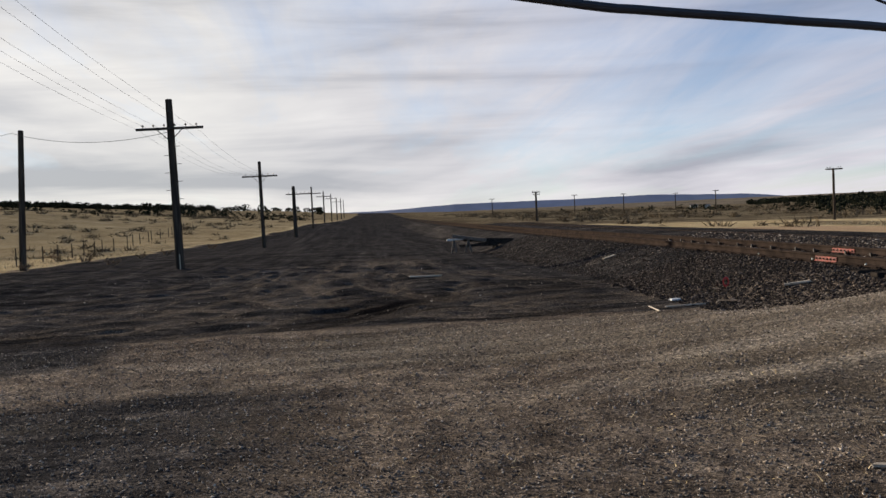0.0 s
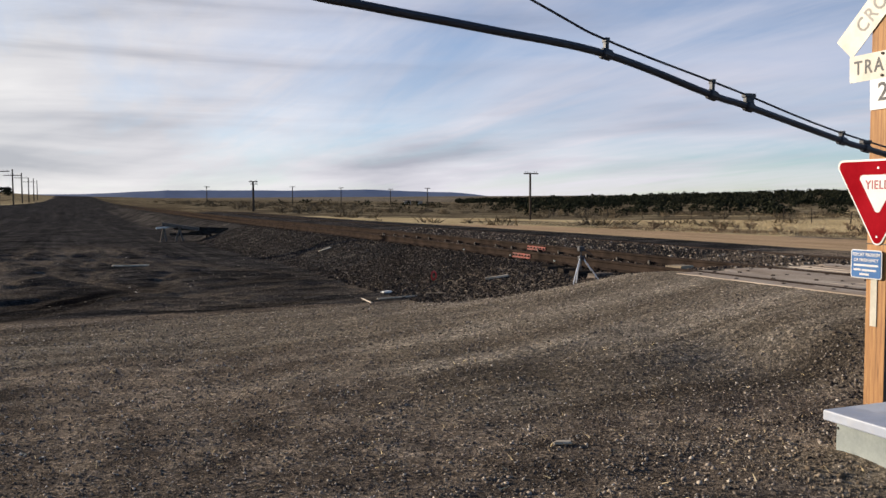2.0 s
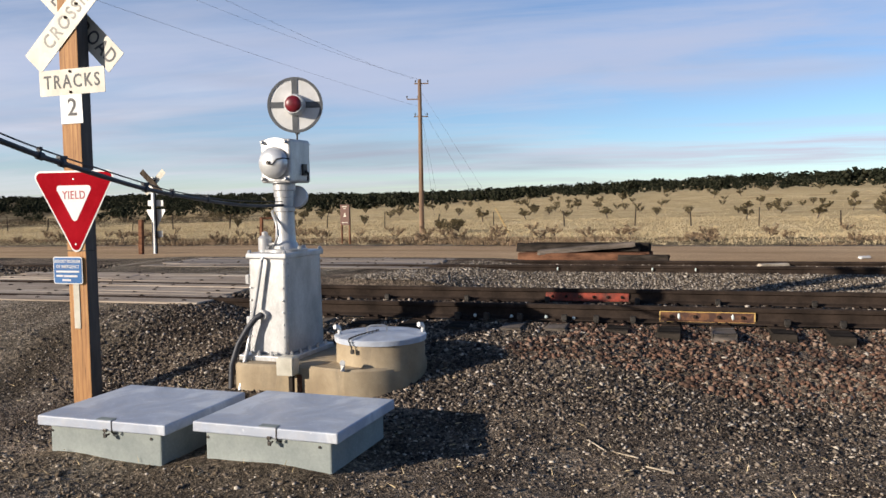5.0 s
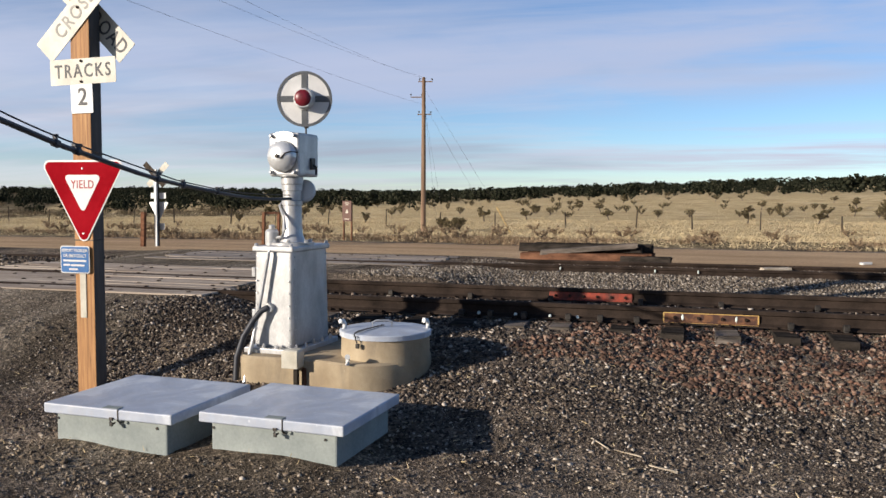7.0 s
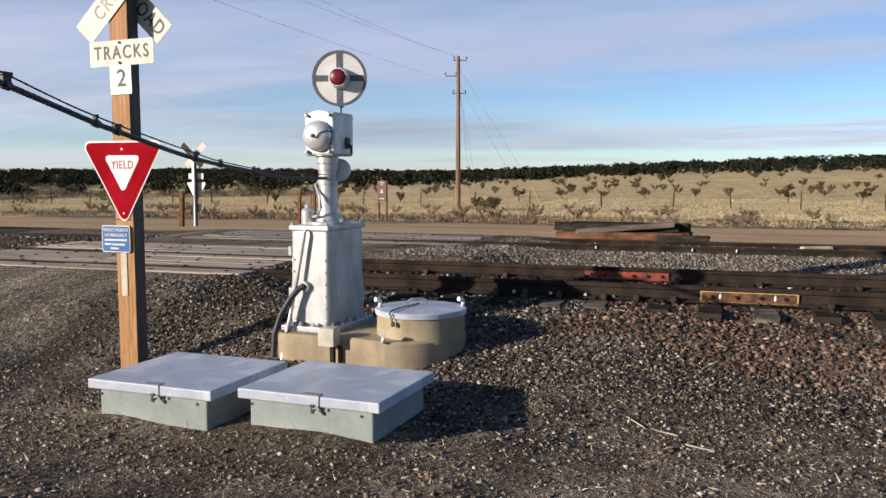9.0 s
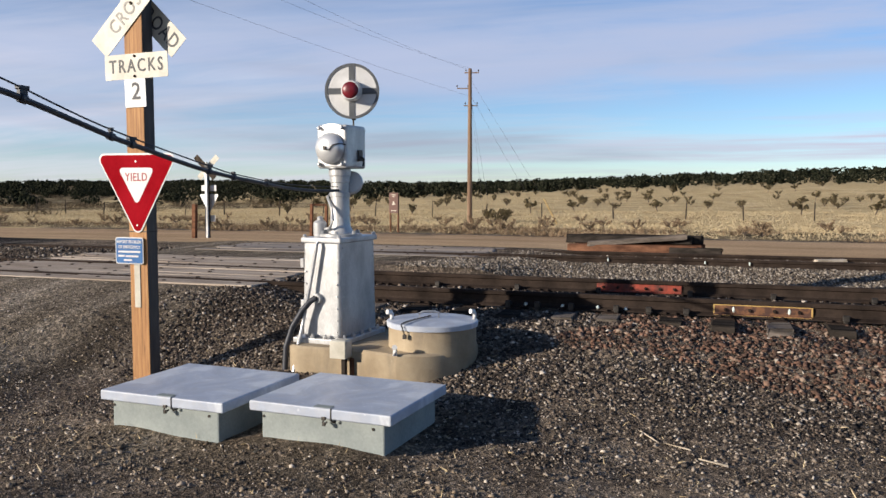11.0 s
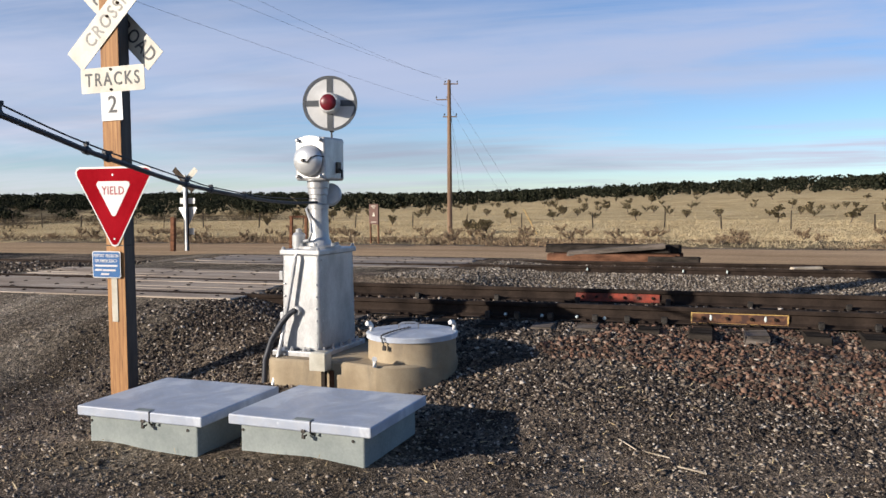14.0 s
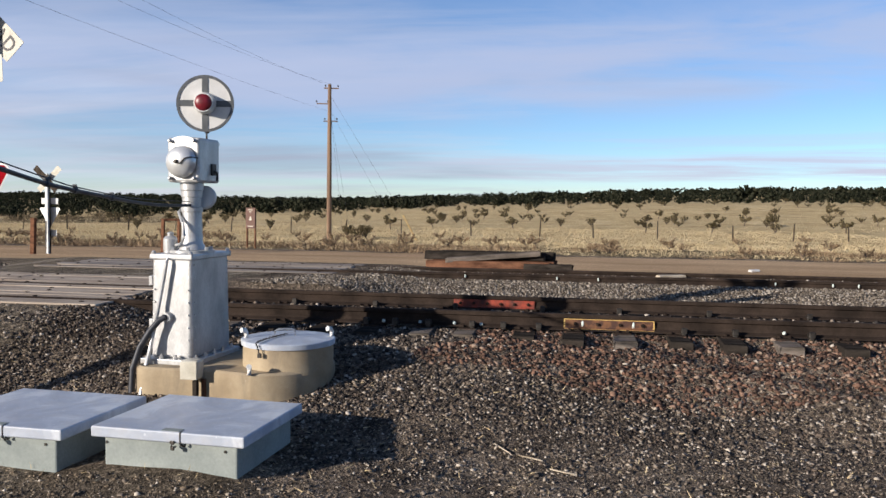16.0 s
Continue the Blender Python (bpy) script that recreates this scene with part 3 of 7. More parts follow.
def vnoise(x, y, seed=0):
    """Smooth lattice noise from -1 to 1."""
    ix, iy = np.floor(x), np.floor(y)
    fx, fy = x - ix, y - iy
    fx, fy = fx * fx * (3 - 2 * fx), fy * fy * (3 - 2 * fy)

    def h(a_, b_):
        v_ = np.sin(a_ * 127.1 + b_ * 311.7 + seed * 74.7) * 43758.5453
        return 2 * (v_ - np.floor(v_)) - 1

    return (h(ix, iy) * (1 - fx) + h(ix + 1, iy) * fx) * (1 - fy) + (h(ix, iy + 1) * (1 - fx) + h(ix + 1, iy + 1) * fx) * fy


RUTS = [((-7, 13.9), (-3.5, 17.5), (-1.2, 24), (0.6, 31), (1.3, 42)), ((-9, 15), (-4.5, 19.5), (-2, 26), (-0.6, 34), (-0.5, 44)),
        ((-1.5, 14.2), (0.3, 16.5), (1.5, 20), (1.8, 25), (0.9, 31), (0.6, 40)), ((2.6, 14.2), (1, 17), (-0.5, 22), (-1.5, 30)),
        ((6, 15.4), (3, 15.4), (0.5, 15.7), (-2.5, 15.2), (-6, 14.2)), ((5.2, 18), (3, 17.4), (0.8, 17.8), (-1.5, 19.5), (-2.5, 24), (-2.3, 33)),
        ((4.5, 20), (2.9, 25), (2.0, 32), (1.5, 44)), ((-8, 20), (-5, 27), (-3.5, 38)), ((5, 16.5), (1.5, 16.3), (-3, 17.4), (-7, 19))]


def along(p, x, y):
    """Signed distance of points from a bent line."""
    best, side = np.full(x.shape, 1e3), np.zeros(x.shape)
    for (ax, ay), (bx, by) in zip(p, p[1:]):
        dx, dy = bx - ax, by - ay
        ln = math.hypot(dx, dy)
        u = np.clip(((x - ax) * dx + (y - ay) * dy) / ln ** 2, 0, 1)
        d = np.hypot(x - ax - u * dx, y - ay - u * dy)
        k = d < best
        best = np.where(k, d, best)
        side = np.where(k, np.sign((x - ax) * dy - (y - ay) * dx), side)
    return best * side


def bend(p, n=6):
    out = []
    for i in range(len(p) - 1):
        q = [np.array(p[max(0, min(len(p) - 1, i + k))], float) for k in (-1, 0, 1, 2)]
        for k in range(n):
            t = k / n
            out.append(tuple(0.5 * (2 * q[1] + (q[2] - q[0]) * t + (2 * q[0] - 5 * q[1] + 4 * q[2] - q[3]) * t * t + (3 * q[1] - q[0] - 3 * q[2] + q[3]) * t ** 3)))
    return out + [p[-1]]


RUTS = [bend(p) for p in RUTS]


def tyre_marks(x, y):
    """Pale tyre marks, dug black dirt, and pale wheel lanes of the road, each 0 to 1."""
    shape = np.shape(x)
    x, y = np.atleast_1d(np.asarray(x, float)).ravel(), np.atleast_1d(np.asarray(y, float)).ravel()
    light, dug, pale = np.zeros(x.shape), np.zeros(x.shape), np.zeros(x.shape)
    k = np.nonzero((x > -12) & (x < 7) & (y > 13) & (y < 46))[0]
    if len(k):
        xk, yk = x[k], y[k]
        soft_ = np.zeros(xk.shape)
        for i, p in enumerate(RUTS):
            d = along(p, xk, yk) + 0.12 * np.sin(xk * 1.9 + yk * 1.3 + i)
            for off in (-0.95, -0.62, 0.70, 1.02):
                soft_ = np.maximum(soft_, (0.45 + 0.5 * ((i * 5 + int(off * 10)) % 4) / 3) * np.exp(-((d - off) / 0.13) ** 2) * (0.7 + 0.3 * np.sin(xk * 0.9 + yk * 0.7 + 2 * i)))
        light[k] = soft_ * sstep(yk, 13.6, 14.8) * (1 - sstep(yk, 36, 45))
        u, v = (xk - 0.3) * 0.45 + (yk - 16.6) * 0.89, -(xk - 0.3) * 0.89 + (yk - 16.6) * 0.45
        dug[k] = 1.3 * np.exp(-(u / 3.0) ** 2 - (v / 1.15) ** 2) * (0.8 + 0.2 * np.sin(v * 9 + u))
        dug[k] = np.maximum(dug[k], 0.8 * np.exp(-((xk + 7.0) / 3.0) ** 2 - ((yk - 14.6) / 0.7) ** 2))
        dug[k] = np.maximum(dug[k], 0.6 * np.exp(-((xk - 4.6) / 1.6) ** 2 - ((yk - 19.0) / 3.0) ** 2))
        u2, v2 = (xk - 3.4) * 0.9 + (yk - 14.6) * 0.3, -(xk - 3.4) * 0.3 + (yk - 14.6) * 0.95
        dug[k] = np.maximum(dug[k], 0.7 * np.exp(-(u2 / 2.2) ** 2 - (v2 / 0.3) ** 2))
    k = np.nonzero((x > -25) & (x < 9) & (y > 5) & (y < 14))[0]
    if len(k):
        xk, yk = x[k], y[k]
        for c, w, a_ in ((11.3, 0.34, 1.2), (9.5, 0.30, 0.9), (7.9, 0.25, 0.7), (12.6, 0.25, 0.5)):
            d = yk - c - 0.25 * np.sin(xk * 0.33 + c) - 0.06 * np.sin(xk * 1.3)
            pale[k] = np.maximum(pale[k], a_ * np.exp(-(d / w) ** 2) * (0.6 + 0.4 * np.sin(xk * 0.7 + c * 3)) * (0.35 * sstep(xk, -14, -2) + 0.65 * sstep(xk, -1, 4)))
    return light.reshape(shape), dug.reshape(shape), pale.reshape(shape)


def height(x, y):
    x, y = np.asarray(x, float), np.asarray(y, float)
    r, az = np.hypot(x, y), np.degrees(np.arctan2(x, y))
    # yard and road on the near side, falling gently to the north
    z = -0.32 * sstep(y, 14, 44) - 0.2 * sstep(y, 44, 90)
    # past the tracks the land falls away a little, then runs level
    east = 0.02 - 0.17 * sstep(x, 24, 36) - 0.32 * sstep(x, 36, 52) + 0.12 * sstep(x, 52, 70)
    z = np.where(x > 12, east + (-0.25) * sstep(y, 12, 60) * sstep(x, 16, 30), z)
    # railway bank
    foot = 6.75 - 0.95 * sstep(y, -1.6, 0.9) * (1 - 0.75 * sstep(y, 4.0, 4.9)) - 0.6 * sstep(y, 9, 15)
    side = 1 - sstep(x, 6.2, 8.3)
    road_here = np.where(x > 11.5, sstep(y, 2.4, 3.6), sstep(y, 4.3 + 0.8 * side, 5.3 + 2.9 * side)) * (1 - sstep(y, 10.3, 12.3 + 1.5 * side))
    ramp = np.clip((x - foot) / (8.35 - foot), 0, 1)
    up = (0.45 * sstep(x, foot, 8.35) + 0.55 * ramp) * (1 - road_here) + np.clip((x - 1.5) / 6.9, 0, 1) ** 1.45 * road_here
    down = 1 - sstep(x, 16.9, 19.5)
    top = 0.475 + 0.165 * road_here - (0.02 + 0.05 * (1 - sstep(y, -0.3, 0.9)) + 0.06 * sstep(y, 11, 12) * (1 - sstep(y, 13.0, 14.5)) - 0.05 * sstep(y, 13.0, 15.0)) * (1 - sstep(x, 8.45, 8.85)) * (1 - road_here)
    bank = up * down
    lift = sstep(x, 4.5, 8.0)
    z = z * (1 - bank) + bank * (top - 0.12 * sstep(y, 20, 60))
    # ballast shoulder dips between the two tracks
    z = z - 0.05 * sstep(x, 11.3, 12.3) * (1 - sstep(x, 13.0, 14.0)) * (1 - road_here) - 0.10 * road_here * sstep(x, 11.9, 14.0) * (1 - sstep(x, 17.0, 19.0))
    # mound of ballast by the crossing
    z = z + 0.06 * np.exp(-((x - 8.0) / 0.55) ** 2 - ((y - 4.55) / 0.5) ** 2)
    # dirt banked against the vaults
    bx, by = np.maximum(np.abs(x - 5.46) - 0.42, 0), np.maximum(np.abs(y - 3.13) - 1.0, 0)
    z = z + 0.055 * np.exp(-(bx ** 2 + by ** 2) / 0.05) * (0.95 + 0.10 * np.sin(y * 5.3 + 0.8) + 0.05 * np.sin(y * 13.1))
    # small unevenness
    near = 1 - sstep(r, 25, 90)
    flat = 1 - 0.8 * bank * lift
    z = z + 0.022 * wobble(x * 0.8, y * 0.8) * near * flat + 0.10 * wobble(x * 0.05, y * 0.05) * sstep(r, 40, 90)
    # ruts left by turning lorries in the yard
    light, dug, pale = tyre_marks(x, y)
    z = z - 0.055 * light + 0.015 * dug * np.sin((-0.89 * x + 0.45 * y) * 7)
    yard = sstep(-x, -6.0, -3.0) * sstep(y, 13.3, 15) * (1 - sstep(y, 40, 60))
    u_, v_ = 0.82 * x + 0.57 * y, -0.57 * x + 0.82 * y
    z = z + yard * (0.022 * vnoise(u_ * 0.3, v_ * 1.1, 1) + 0.030 * vnoise(u_ * 0.45, v_ * 3.1, 2) + 0.016 * vnoise(u_ * 3.1, v_ * 4.3, 3))
    dirt_ = sstep(r, 2, 4) * (1 - sstep(x, 5.6, 6.8)) * (1 - sstep(y, 13.0, 14.5)) * (1 - sstep(r, 16, 24))
    z = z + dirt_ * (0.018 * vnoise(x * 0.55, y * 2.0, 4) + 0.010 * vnoise(x * 1.8, y * 3.6, 5) + 0.006 * vnoise(x * 4.2, y * 4.2, 6))
    z = z + yard * 0.03 * np.sin((0.7 * x - 0.5 * y) * 2.3 + 2 * np.sin(y * 0.5)) * np.sin(0.6 * x + 0.31 * y)
    # rise of the land to the ridges
    el1, el2 = np.interp(az, RIDGE_AZ, RIDGE_EL), np.interp(az, RIDGE_AZ, BACK_EL)
    z1 = 1.82 + 200 * np.tan(np.radians(el1))
    z2 = 1.82 + 520 * np.tan(np.radians(el2))
    z = z + (z1 - z) * sstep(r, 75, 205)
    z = np.where(r > 205, z1 + (z2 - z1) * sstep(r, 205, 520), z)
    z = np.where(r > 520, z2 + (2.0 - z2) * sstep(r, 560, 1500), z)
    return z


def spread(fine0, fine1, step, lo, hi, grow=1.09):
    v = list(np.arange(fine0, fine1 + 1e-6, step))
    d, p = step, v[-1]
    while p < hi:
        d *= grow
        p += d
        v.append(p)
    d, p = step, v[0]
    while p > lo:
        d *= grow
        p -= d
        v.insert(0, p)
    return np.array(v)


xs = spread(-12.0, 20.0, 0.11, -4600, 4600)
ys = spread(-4.0, 34.0, 0.12, -4600, 4600)
GX, GY = np.meshgrid(xs, ys, indexing="ij")
GZ = height(GX, GY)
nx, ny = GX.shape
idx = np.arange(nx * ny).reshape(nx, ny)
quads = np.stack([idx[:-1, :-1], idx[1:, :-1], idx[1:, 1:], idx[:-1, 1:]], -1).reshape(-1, 4)
gme = bpy.data.meshes.new("ground")
gme.vertices.add(nx * ny)
gme.vertices.foreach_set("co", np.stack([GX, GY, GZ], -1).astype(np.float32).ravel())
gme.loops.add(len(quads) * 4)
gme.loops.foreach_set("vertex_index", quads.astype(np.int32).ravel())
gme.polygons.add(len(quads))
gme.polygons.foreach_set("loop_start", np.arange(0, len(quads) * 4, 4, dtype=np.int32))
gme.update(calc_edges=True)
gme.polygons.foreach_set("use_smooth", np.ones(len(quads), dtype=bool))


def zones(x, y):
    """Weights of the ground's coverings: road, grass, coal-black yard; dirt road, scrub, far plain."""
    r = np.hypot(x, y)
    edge = 0.5 * wobble(x * 0.5, y * 0.5)
    south = 5.2 + 0.02 * np.clip(x, -30, 8) + edge * 0.6
    north = 13.5 - 1.2 * sstep(x, 5, 8) + edge * 0.35
    road = (0.2 + 0.8 * sstep(x, 0.5, 6.5)) * sstep(y, south - 0.6, south + 1.4) * (1 - sstep(y, north - 0.5, north + 0.7)) * (1 - sstep(x, 8.3, 9.0))
    road = np.maximum(road, 0.8 * sstep(x, -5, 1.5) * sstep(y, 9.3 + edge, 10.4 + edge) * (1 - sstep(y, north - 0.5, north + 0.5)) * (1 - sstep(x, 8.3, 9.0)))
    road = np.maximum(road, sstep(y, 4.6, 5.6) * (1 - sstep(y, 11.4, 12.2)) * sstep(x, 6.5, 8) * (1 - sstep(x, 19, 22)))
    road = np.maximum(road, 0.75 * np.exp(-((x - 4.72) / 0.42) ** 4 - ((y - 3.1 + 0.3 * edge) / 1.75) ** 4))
    west = np.interp(y, [40, 47, 80, 100, 213, 400], [-20.5, -19.5, -17.5, -13, -7, -4]) + 3.0 * edge - 30 * (1 - sstep(y + 2 * edge, 35, 41))
    coal = sstep(y, north - 0.2, north + 1.0) * (1 - sstep(x, 4.6 + edge, 8.0)) * sstep(x, west - 0.8, west + 0.6)
    coal = np.maximum(coal, 0.95 * sstep(y, 13.5, 16.5) * sstep(x, 4.0, 6.0) * (1 - sstep(x, 17.0, 18.2)))
    coal = np.maximum(coal, 0.66 * (1 - sstep(x, -2.5, 3.2)) * sstep(y, 3, 5) * (1 - sstep(y, 8.6 + edge, 10.0 + edge)))
    coal = np.maximum(coal, 0.9 * (1 - sstep(x, -4.6 + edge, -2.6 + edge)) * sstep(y, 10.6 + edge, 11.6 + edge) * (y < 20))
    verge = sstep(np.interp(y, [40, 47, 80, 100, 213, 400], [-20.5, -19.5, -17.5, -13, -7, -4]) + 3.0 * edge - x, -1.2, 1.6)
    coal = coal * (1 - verge)
    grass = np.maximum((1 - sstep(x, west - 0.8, west + 0.4)) * sstep(y, 14, 22), sstep(x, 31.0, 33.5 + 2 * edge))
    dirt = sstep(x, 17.0, 17.9) * (1 - sstep(x, 30.0, 32.0 + edge)) * (1 - sstep(y, 40, 70))
    scrub = np.maximum(sstep(r, 60, 95) * (x < -5) * 0.5 * verge, sstep(r, 75, 110) * (np.degrees(np.arctan2(x, y)) < 50) * (x > 12) * 0.9)
    scrub = np.maximum(scrub, 0.62 * sstep(x, 31.0, 32.5) * (1 - sstep(x, 37.0 + 4 * edge, 44.0 + 4 * edge)) * (y < 70))
    scrub = np.maximum(scrub, 0.5 * sstep(y, 55, 120) * (x < 5) * verge)
    scrub = np.maximum(scrub, 0.55 * sstep(y, 150, 260) * (1 - coal))
    scrub = np.maximum(scrub, 0.5 * verge * (x < 0) * sstep(y, 60, 75))
    scrub = np.maximum(scrub, sstep(r, 84 + 8 * edge, 96 + 8 * edge) * (1 - sstep(r, 150, 190)) * (x > 20) * (np.degrees(np.arctan2(x, y)) < 64))
    far = sstep(r, 350, 800)
    grass = np.where((x > 12) & (y > 30), np.maximum(grass, sstep(x - 18, 2, 6)), grass)
    return road, grass, coal, dirt, scrub, far


Z = zones(GX, GY)
for name, k in (("zone_a", 0), ("zone_b", 3)):
    at = gme.color_attributes.new(name, "FLOAT_COLOR", "POINT")
    at.data.foreach_set("color", np.stack([Z[k], Z[k + 1], Z[k + 2], np.ones_like(GX)], -1).astype(np.float32).ravel())
at = gme.color_attributes.new("zone_c", "FLOAT_COLOR", "POINT")
at.data.foreach_set("color", np.stack([*tyre_marks(GX, GY), np.ones_like(GX)], -1).astype(np.float32).ravel())
gme.materials.append(M_GROUND)
tagged(new("ground", gme), "gravel, coal-dark dirt and dry grass on open plain", "ground", kind="structure")


def zg(x, y):
    return float(height(x, y))


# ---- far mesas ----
# blue haze of the distance is put into the mesa's own colour
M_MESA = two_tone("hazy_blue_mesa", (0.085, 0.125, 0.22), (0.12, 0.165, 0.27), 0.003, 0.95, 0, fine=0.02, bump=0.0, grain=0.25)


def mesa(az0, az1, dist, profile, label):
    """A long low table of land; profile gives its top's elevation in degrees along the way."""
    n = 60
    rng = random.Random(int(az0 * 10))
    vs, fs = [], []
    for k in range(n + 1):
        u = k / n
        az = radians(az0 + (az1 - az0) * u)
        top = 1.82 + dist * math.tan(radians(np.interp(u, [p[0] for p in profile], [p[1] for p in profile]) + rng.uniform(-0.012, 0.012)))
        for d, z in ((dist - 250, -25), (dist - 90, top * 0.55 - 6), (dist, top), (dist + 300, top), (dist + 320, -25)):
            vs.append((d * math.sin(az), d * math.cos(az), z))
    for k in range(n):
        for j in range(4):
            q = k * 5 + j
            fs.append((q, q + 5, q + 6, q + 1))
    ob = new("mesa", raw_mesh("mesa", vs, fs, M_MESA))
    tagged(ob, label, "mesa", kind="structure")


mesa(-12, 31, 4200, [(0, 0.05), (0.12, 0.30), (0.3, 0.28), (0.42, 0.50), (0.6, 0.46), (0.72, 0.50), (0.80, 0.34), (0.86, 0.26), (0.93, -0.10), (1, -0.3)], "long flat blue mesa on the far horizon")

# ---- railway tracks ----
RAIL_TOP = 0.668
NEAR_L, NEAR_R, FAR_L, FAR_R = 8.95, 10.46, 14.75, 16.26


def rail_z(y):
    """Top of rail; the line falls slightly to the north."""
    return RAIL_TOP - 0.12 * float(sstep(y, 20, 60)) - 0.1 * float(sstep(y, 60, 160))


def sunk(y):
    """How far the second track lies below the first."""
    return 0.075 + 0.09 * float(sstep(y, 2, 16))


def rail_bm(x, y0, y1, low=None):
    h = 0.165
    prof = [(-0.076, -h), (0.076, -h), (0.076, -h + 0.012), (0.018, -h + 0.034), (0.009, -h + 0.055), (0.009, -0.052), (0.034, -0.042), (0.037, -0.008),
            (0.028, 0.0), (-0.028, 0.0), (-0.037, -0.008), (-0.034, -0.042), (-0.009, -0.052), (-0.009, -h + 0.055), (-0.018, -h + 0.034), (-0.076, -h + 0.012)]
    bm = bmesh.new()
    rows = []
    ys_ = [y0, -10, 2, 5, 9, 12, 16, 20, 30, 40, 50, 60, 80, 100, 130, 160, 250, y1]
    for y in ys_:
        rows.append([bm.verts.new((x + px, y, rail_z(y) - (low(y) if low else 0) + pz)) for px, pz in prof])
    n = len(prof)
    for p, q in zip(rows, rows[1:]):
        for k in range(n):
            f = bm.faces.new((p[k], q[k], q[(k + 1) % n], p[(k + 1) % n]))
            f.material_index = 1 if k in (8,) else 0
    bm.faces.new(rows[0])
    bm.faces.new(rows[-1][::-1])
    bmesh.ops.recalc_face_normals(bm, faces=bm.faces)
    return bm


def tie_mesh(seed, mat):
    rng = random.Random(seed)
    bm = bmesh.new()
    box(bm, -1.3, 1.3, -0.115, 0.115, -0.18, 0.0, 0.012, seg=1)
    for v in bm.verts:
        v.co += Vector((rng.uniform(-0.02, 0.02), rng.uniform(-0.008, 0.008), rng.uniform(-0.006, 0.004)))
    return mesh_of(bm, "tie", mat)


TIES = [tie_mesh(k, M_TIEGREY if k == 2 else M_TIE) for k in range(4)]


def clip_mesh():
    """A rail anchor: a sprung steel clip gripping the rail's foot."""
    bm = bmesh.new()
    box(bm, -0.10, 0.02, -0.022, 0.022, -0.02, 0.035, 0.006, seg=1)
    box(bm, -0.11, -0.07, -0.03, 0.03, 0.0, 0.06, 0.006, seg=1)
    return mesh_of(bm, "rail_anchor", M_BRONZE)


ANCHOR = clip_mesh()


def plate_mesh():
    bm = bmesh.new()
    box(bm, -0.17, 0.17, -0.09, 0.09, 0, 0.014, 0.003, seg=1)
    for sx in (-0.1, 0.1):
        for sy in (-0.05, 0.05):
            box(bm, sx - 0.015, sx + 0.015, sy - 0.015, sy + 0.015, 0.012, 0.04, 0.004, seg=1)
    return mesh_of(bm, "tie_plate", M_RUST)


PLATE = plate_mesh()


def joint_bar(parent, x, y0, y1, side, mat, label, bolts=6, edge=None):
    z = rail_z(y0)
    bm = bmesh.new()
    box(bm, x + side * 0.012, x + side * 0.034, y0, y1, z - 0.142, z - 0.05, 0.006, seg=1)
    box(bm, x + side * 0.012, x + side * 0.06, y0, y1, z - 0.152, z - 0.134, 0.006, seg=1)
    ob = part("joint_bar", bm, mat, parent, label)
    for k in range(bolts):
        y = y0 + (y1 - y0) * (k + 0.5) / bolts
        b = bmesh.new()
        lathe(b, [(0.019, 0), (0.019, 0.018), (0.011, 0.018), (0.011, 0.032)], 6, Matrix.Translation((x + side * 0.033, y, z - 0.096)) @ Matrix.Rotation(radians(90 * side), 4, "Y"))
        part("bolt", b, M_RUST, ob)
    if edge:
        b = bmesh.new()
        for z0, z1 in ((z - 0.054, z - 0.046), (z - 0.154, z - 0.146)):
            box(b, x + side * 0.034, x + side * 0.064 if z0 < z - 0.1 else x + side * 0.037, y0, y1, z0, z1)
        for ya in (y0 - 0.004, y1 - 0.010):
            box(b, x + side * 0.030, x + side * 0.038, ya, ya + 0.014, z - 0.15, z - 0.05)
        part("paint_edge", b, edge, ob, "worn yellow paint along the edges")
    return ob


def track(xl, xr, y0, y1, label, low=None):
    t = thing("railway_track", label, "railway track")
    rng = random.Random(int(xl * 7))
    for x in (xl, xr):
        part("rail", rail_bm(x, y0, y1, low and (lambda y, x=x: low(y) + (0.035 if x > 16 else 0))), (M_RUST, M_RAILTOP), t, "brown rusty rail with a worn head")
    xc, y, k = (xl + xr) / 2, -9.0, 0
    while y < 50:
        yy = y + rng.uniform(-0.04, 0.04)
        z = rail_z(yy) - 0.179 - (low(yy) + 0.03 if low else 0)
        ti = share("tie", TIES[rng.randrange(4)], t, Matrix.Translation((xc + rng.uniform(-0.06, 0.06), yy, z)) @ Matrix.Rotation(rng.uniform(-0.02, 0.02), 4, "Z"))
        if -8 < y < 22 and not 5.0 < y < 10.4:
            for x in (xl, xr):
                share("tie_plate", PLATE, t, Matrix.Translation((x, yy, z)))
        y += 0.53
        k += 1
    return t


TRACK1 = track(NEAR_L, NEAR_R, -60, 420, "weathered main railway track on wooden ties in ballast")
TRACK2 = track(FAR_L, FAR_R, -60, 420, "rusty second railway track beyond the ballast strip", sunk)
# joint bars and painted marks of the near track
joint_bar(TRACK1, NEAR_L, -0.83, 0.09, -1, M_YELLOW, "yellow painted joint bar worn to rust", 4, M_YELEDGE)
joint_bar(TRACK1, NEAR_R, 0.47, 1.48, -1, M_ORANGE, "orange-red painted joint bar", 6)
joint_bar(TRACK1, NEAR_L, 15.2, 15.95, -1, M_ORANGE, "orange-red painted joint bar", 6)
joint_bar(TRACK1, NEAR_R, 17.13, 17.98, -1, M_ORANGE, "orange-red painted joint bar", 6)
rng = random.Random(5)
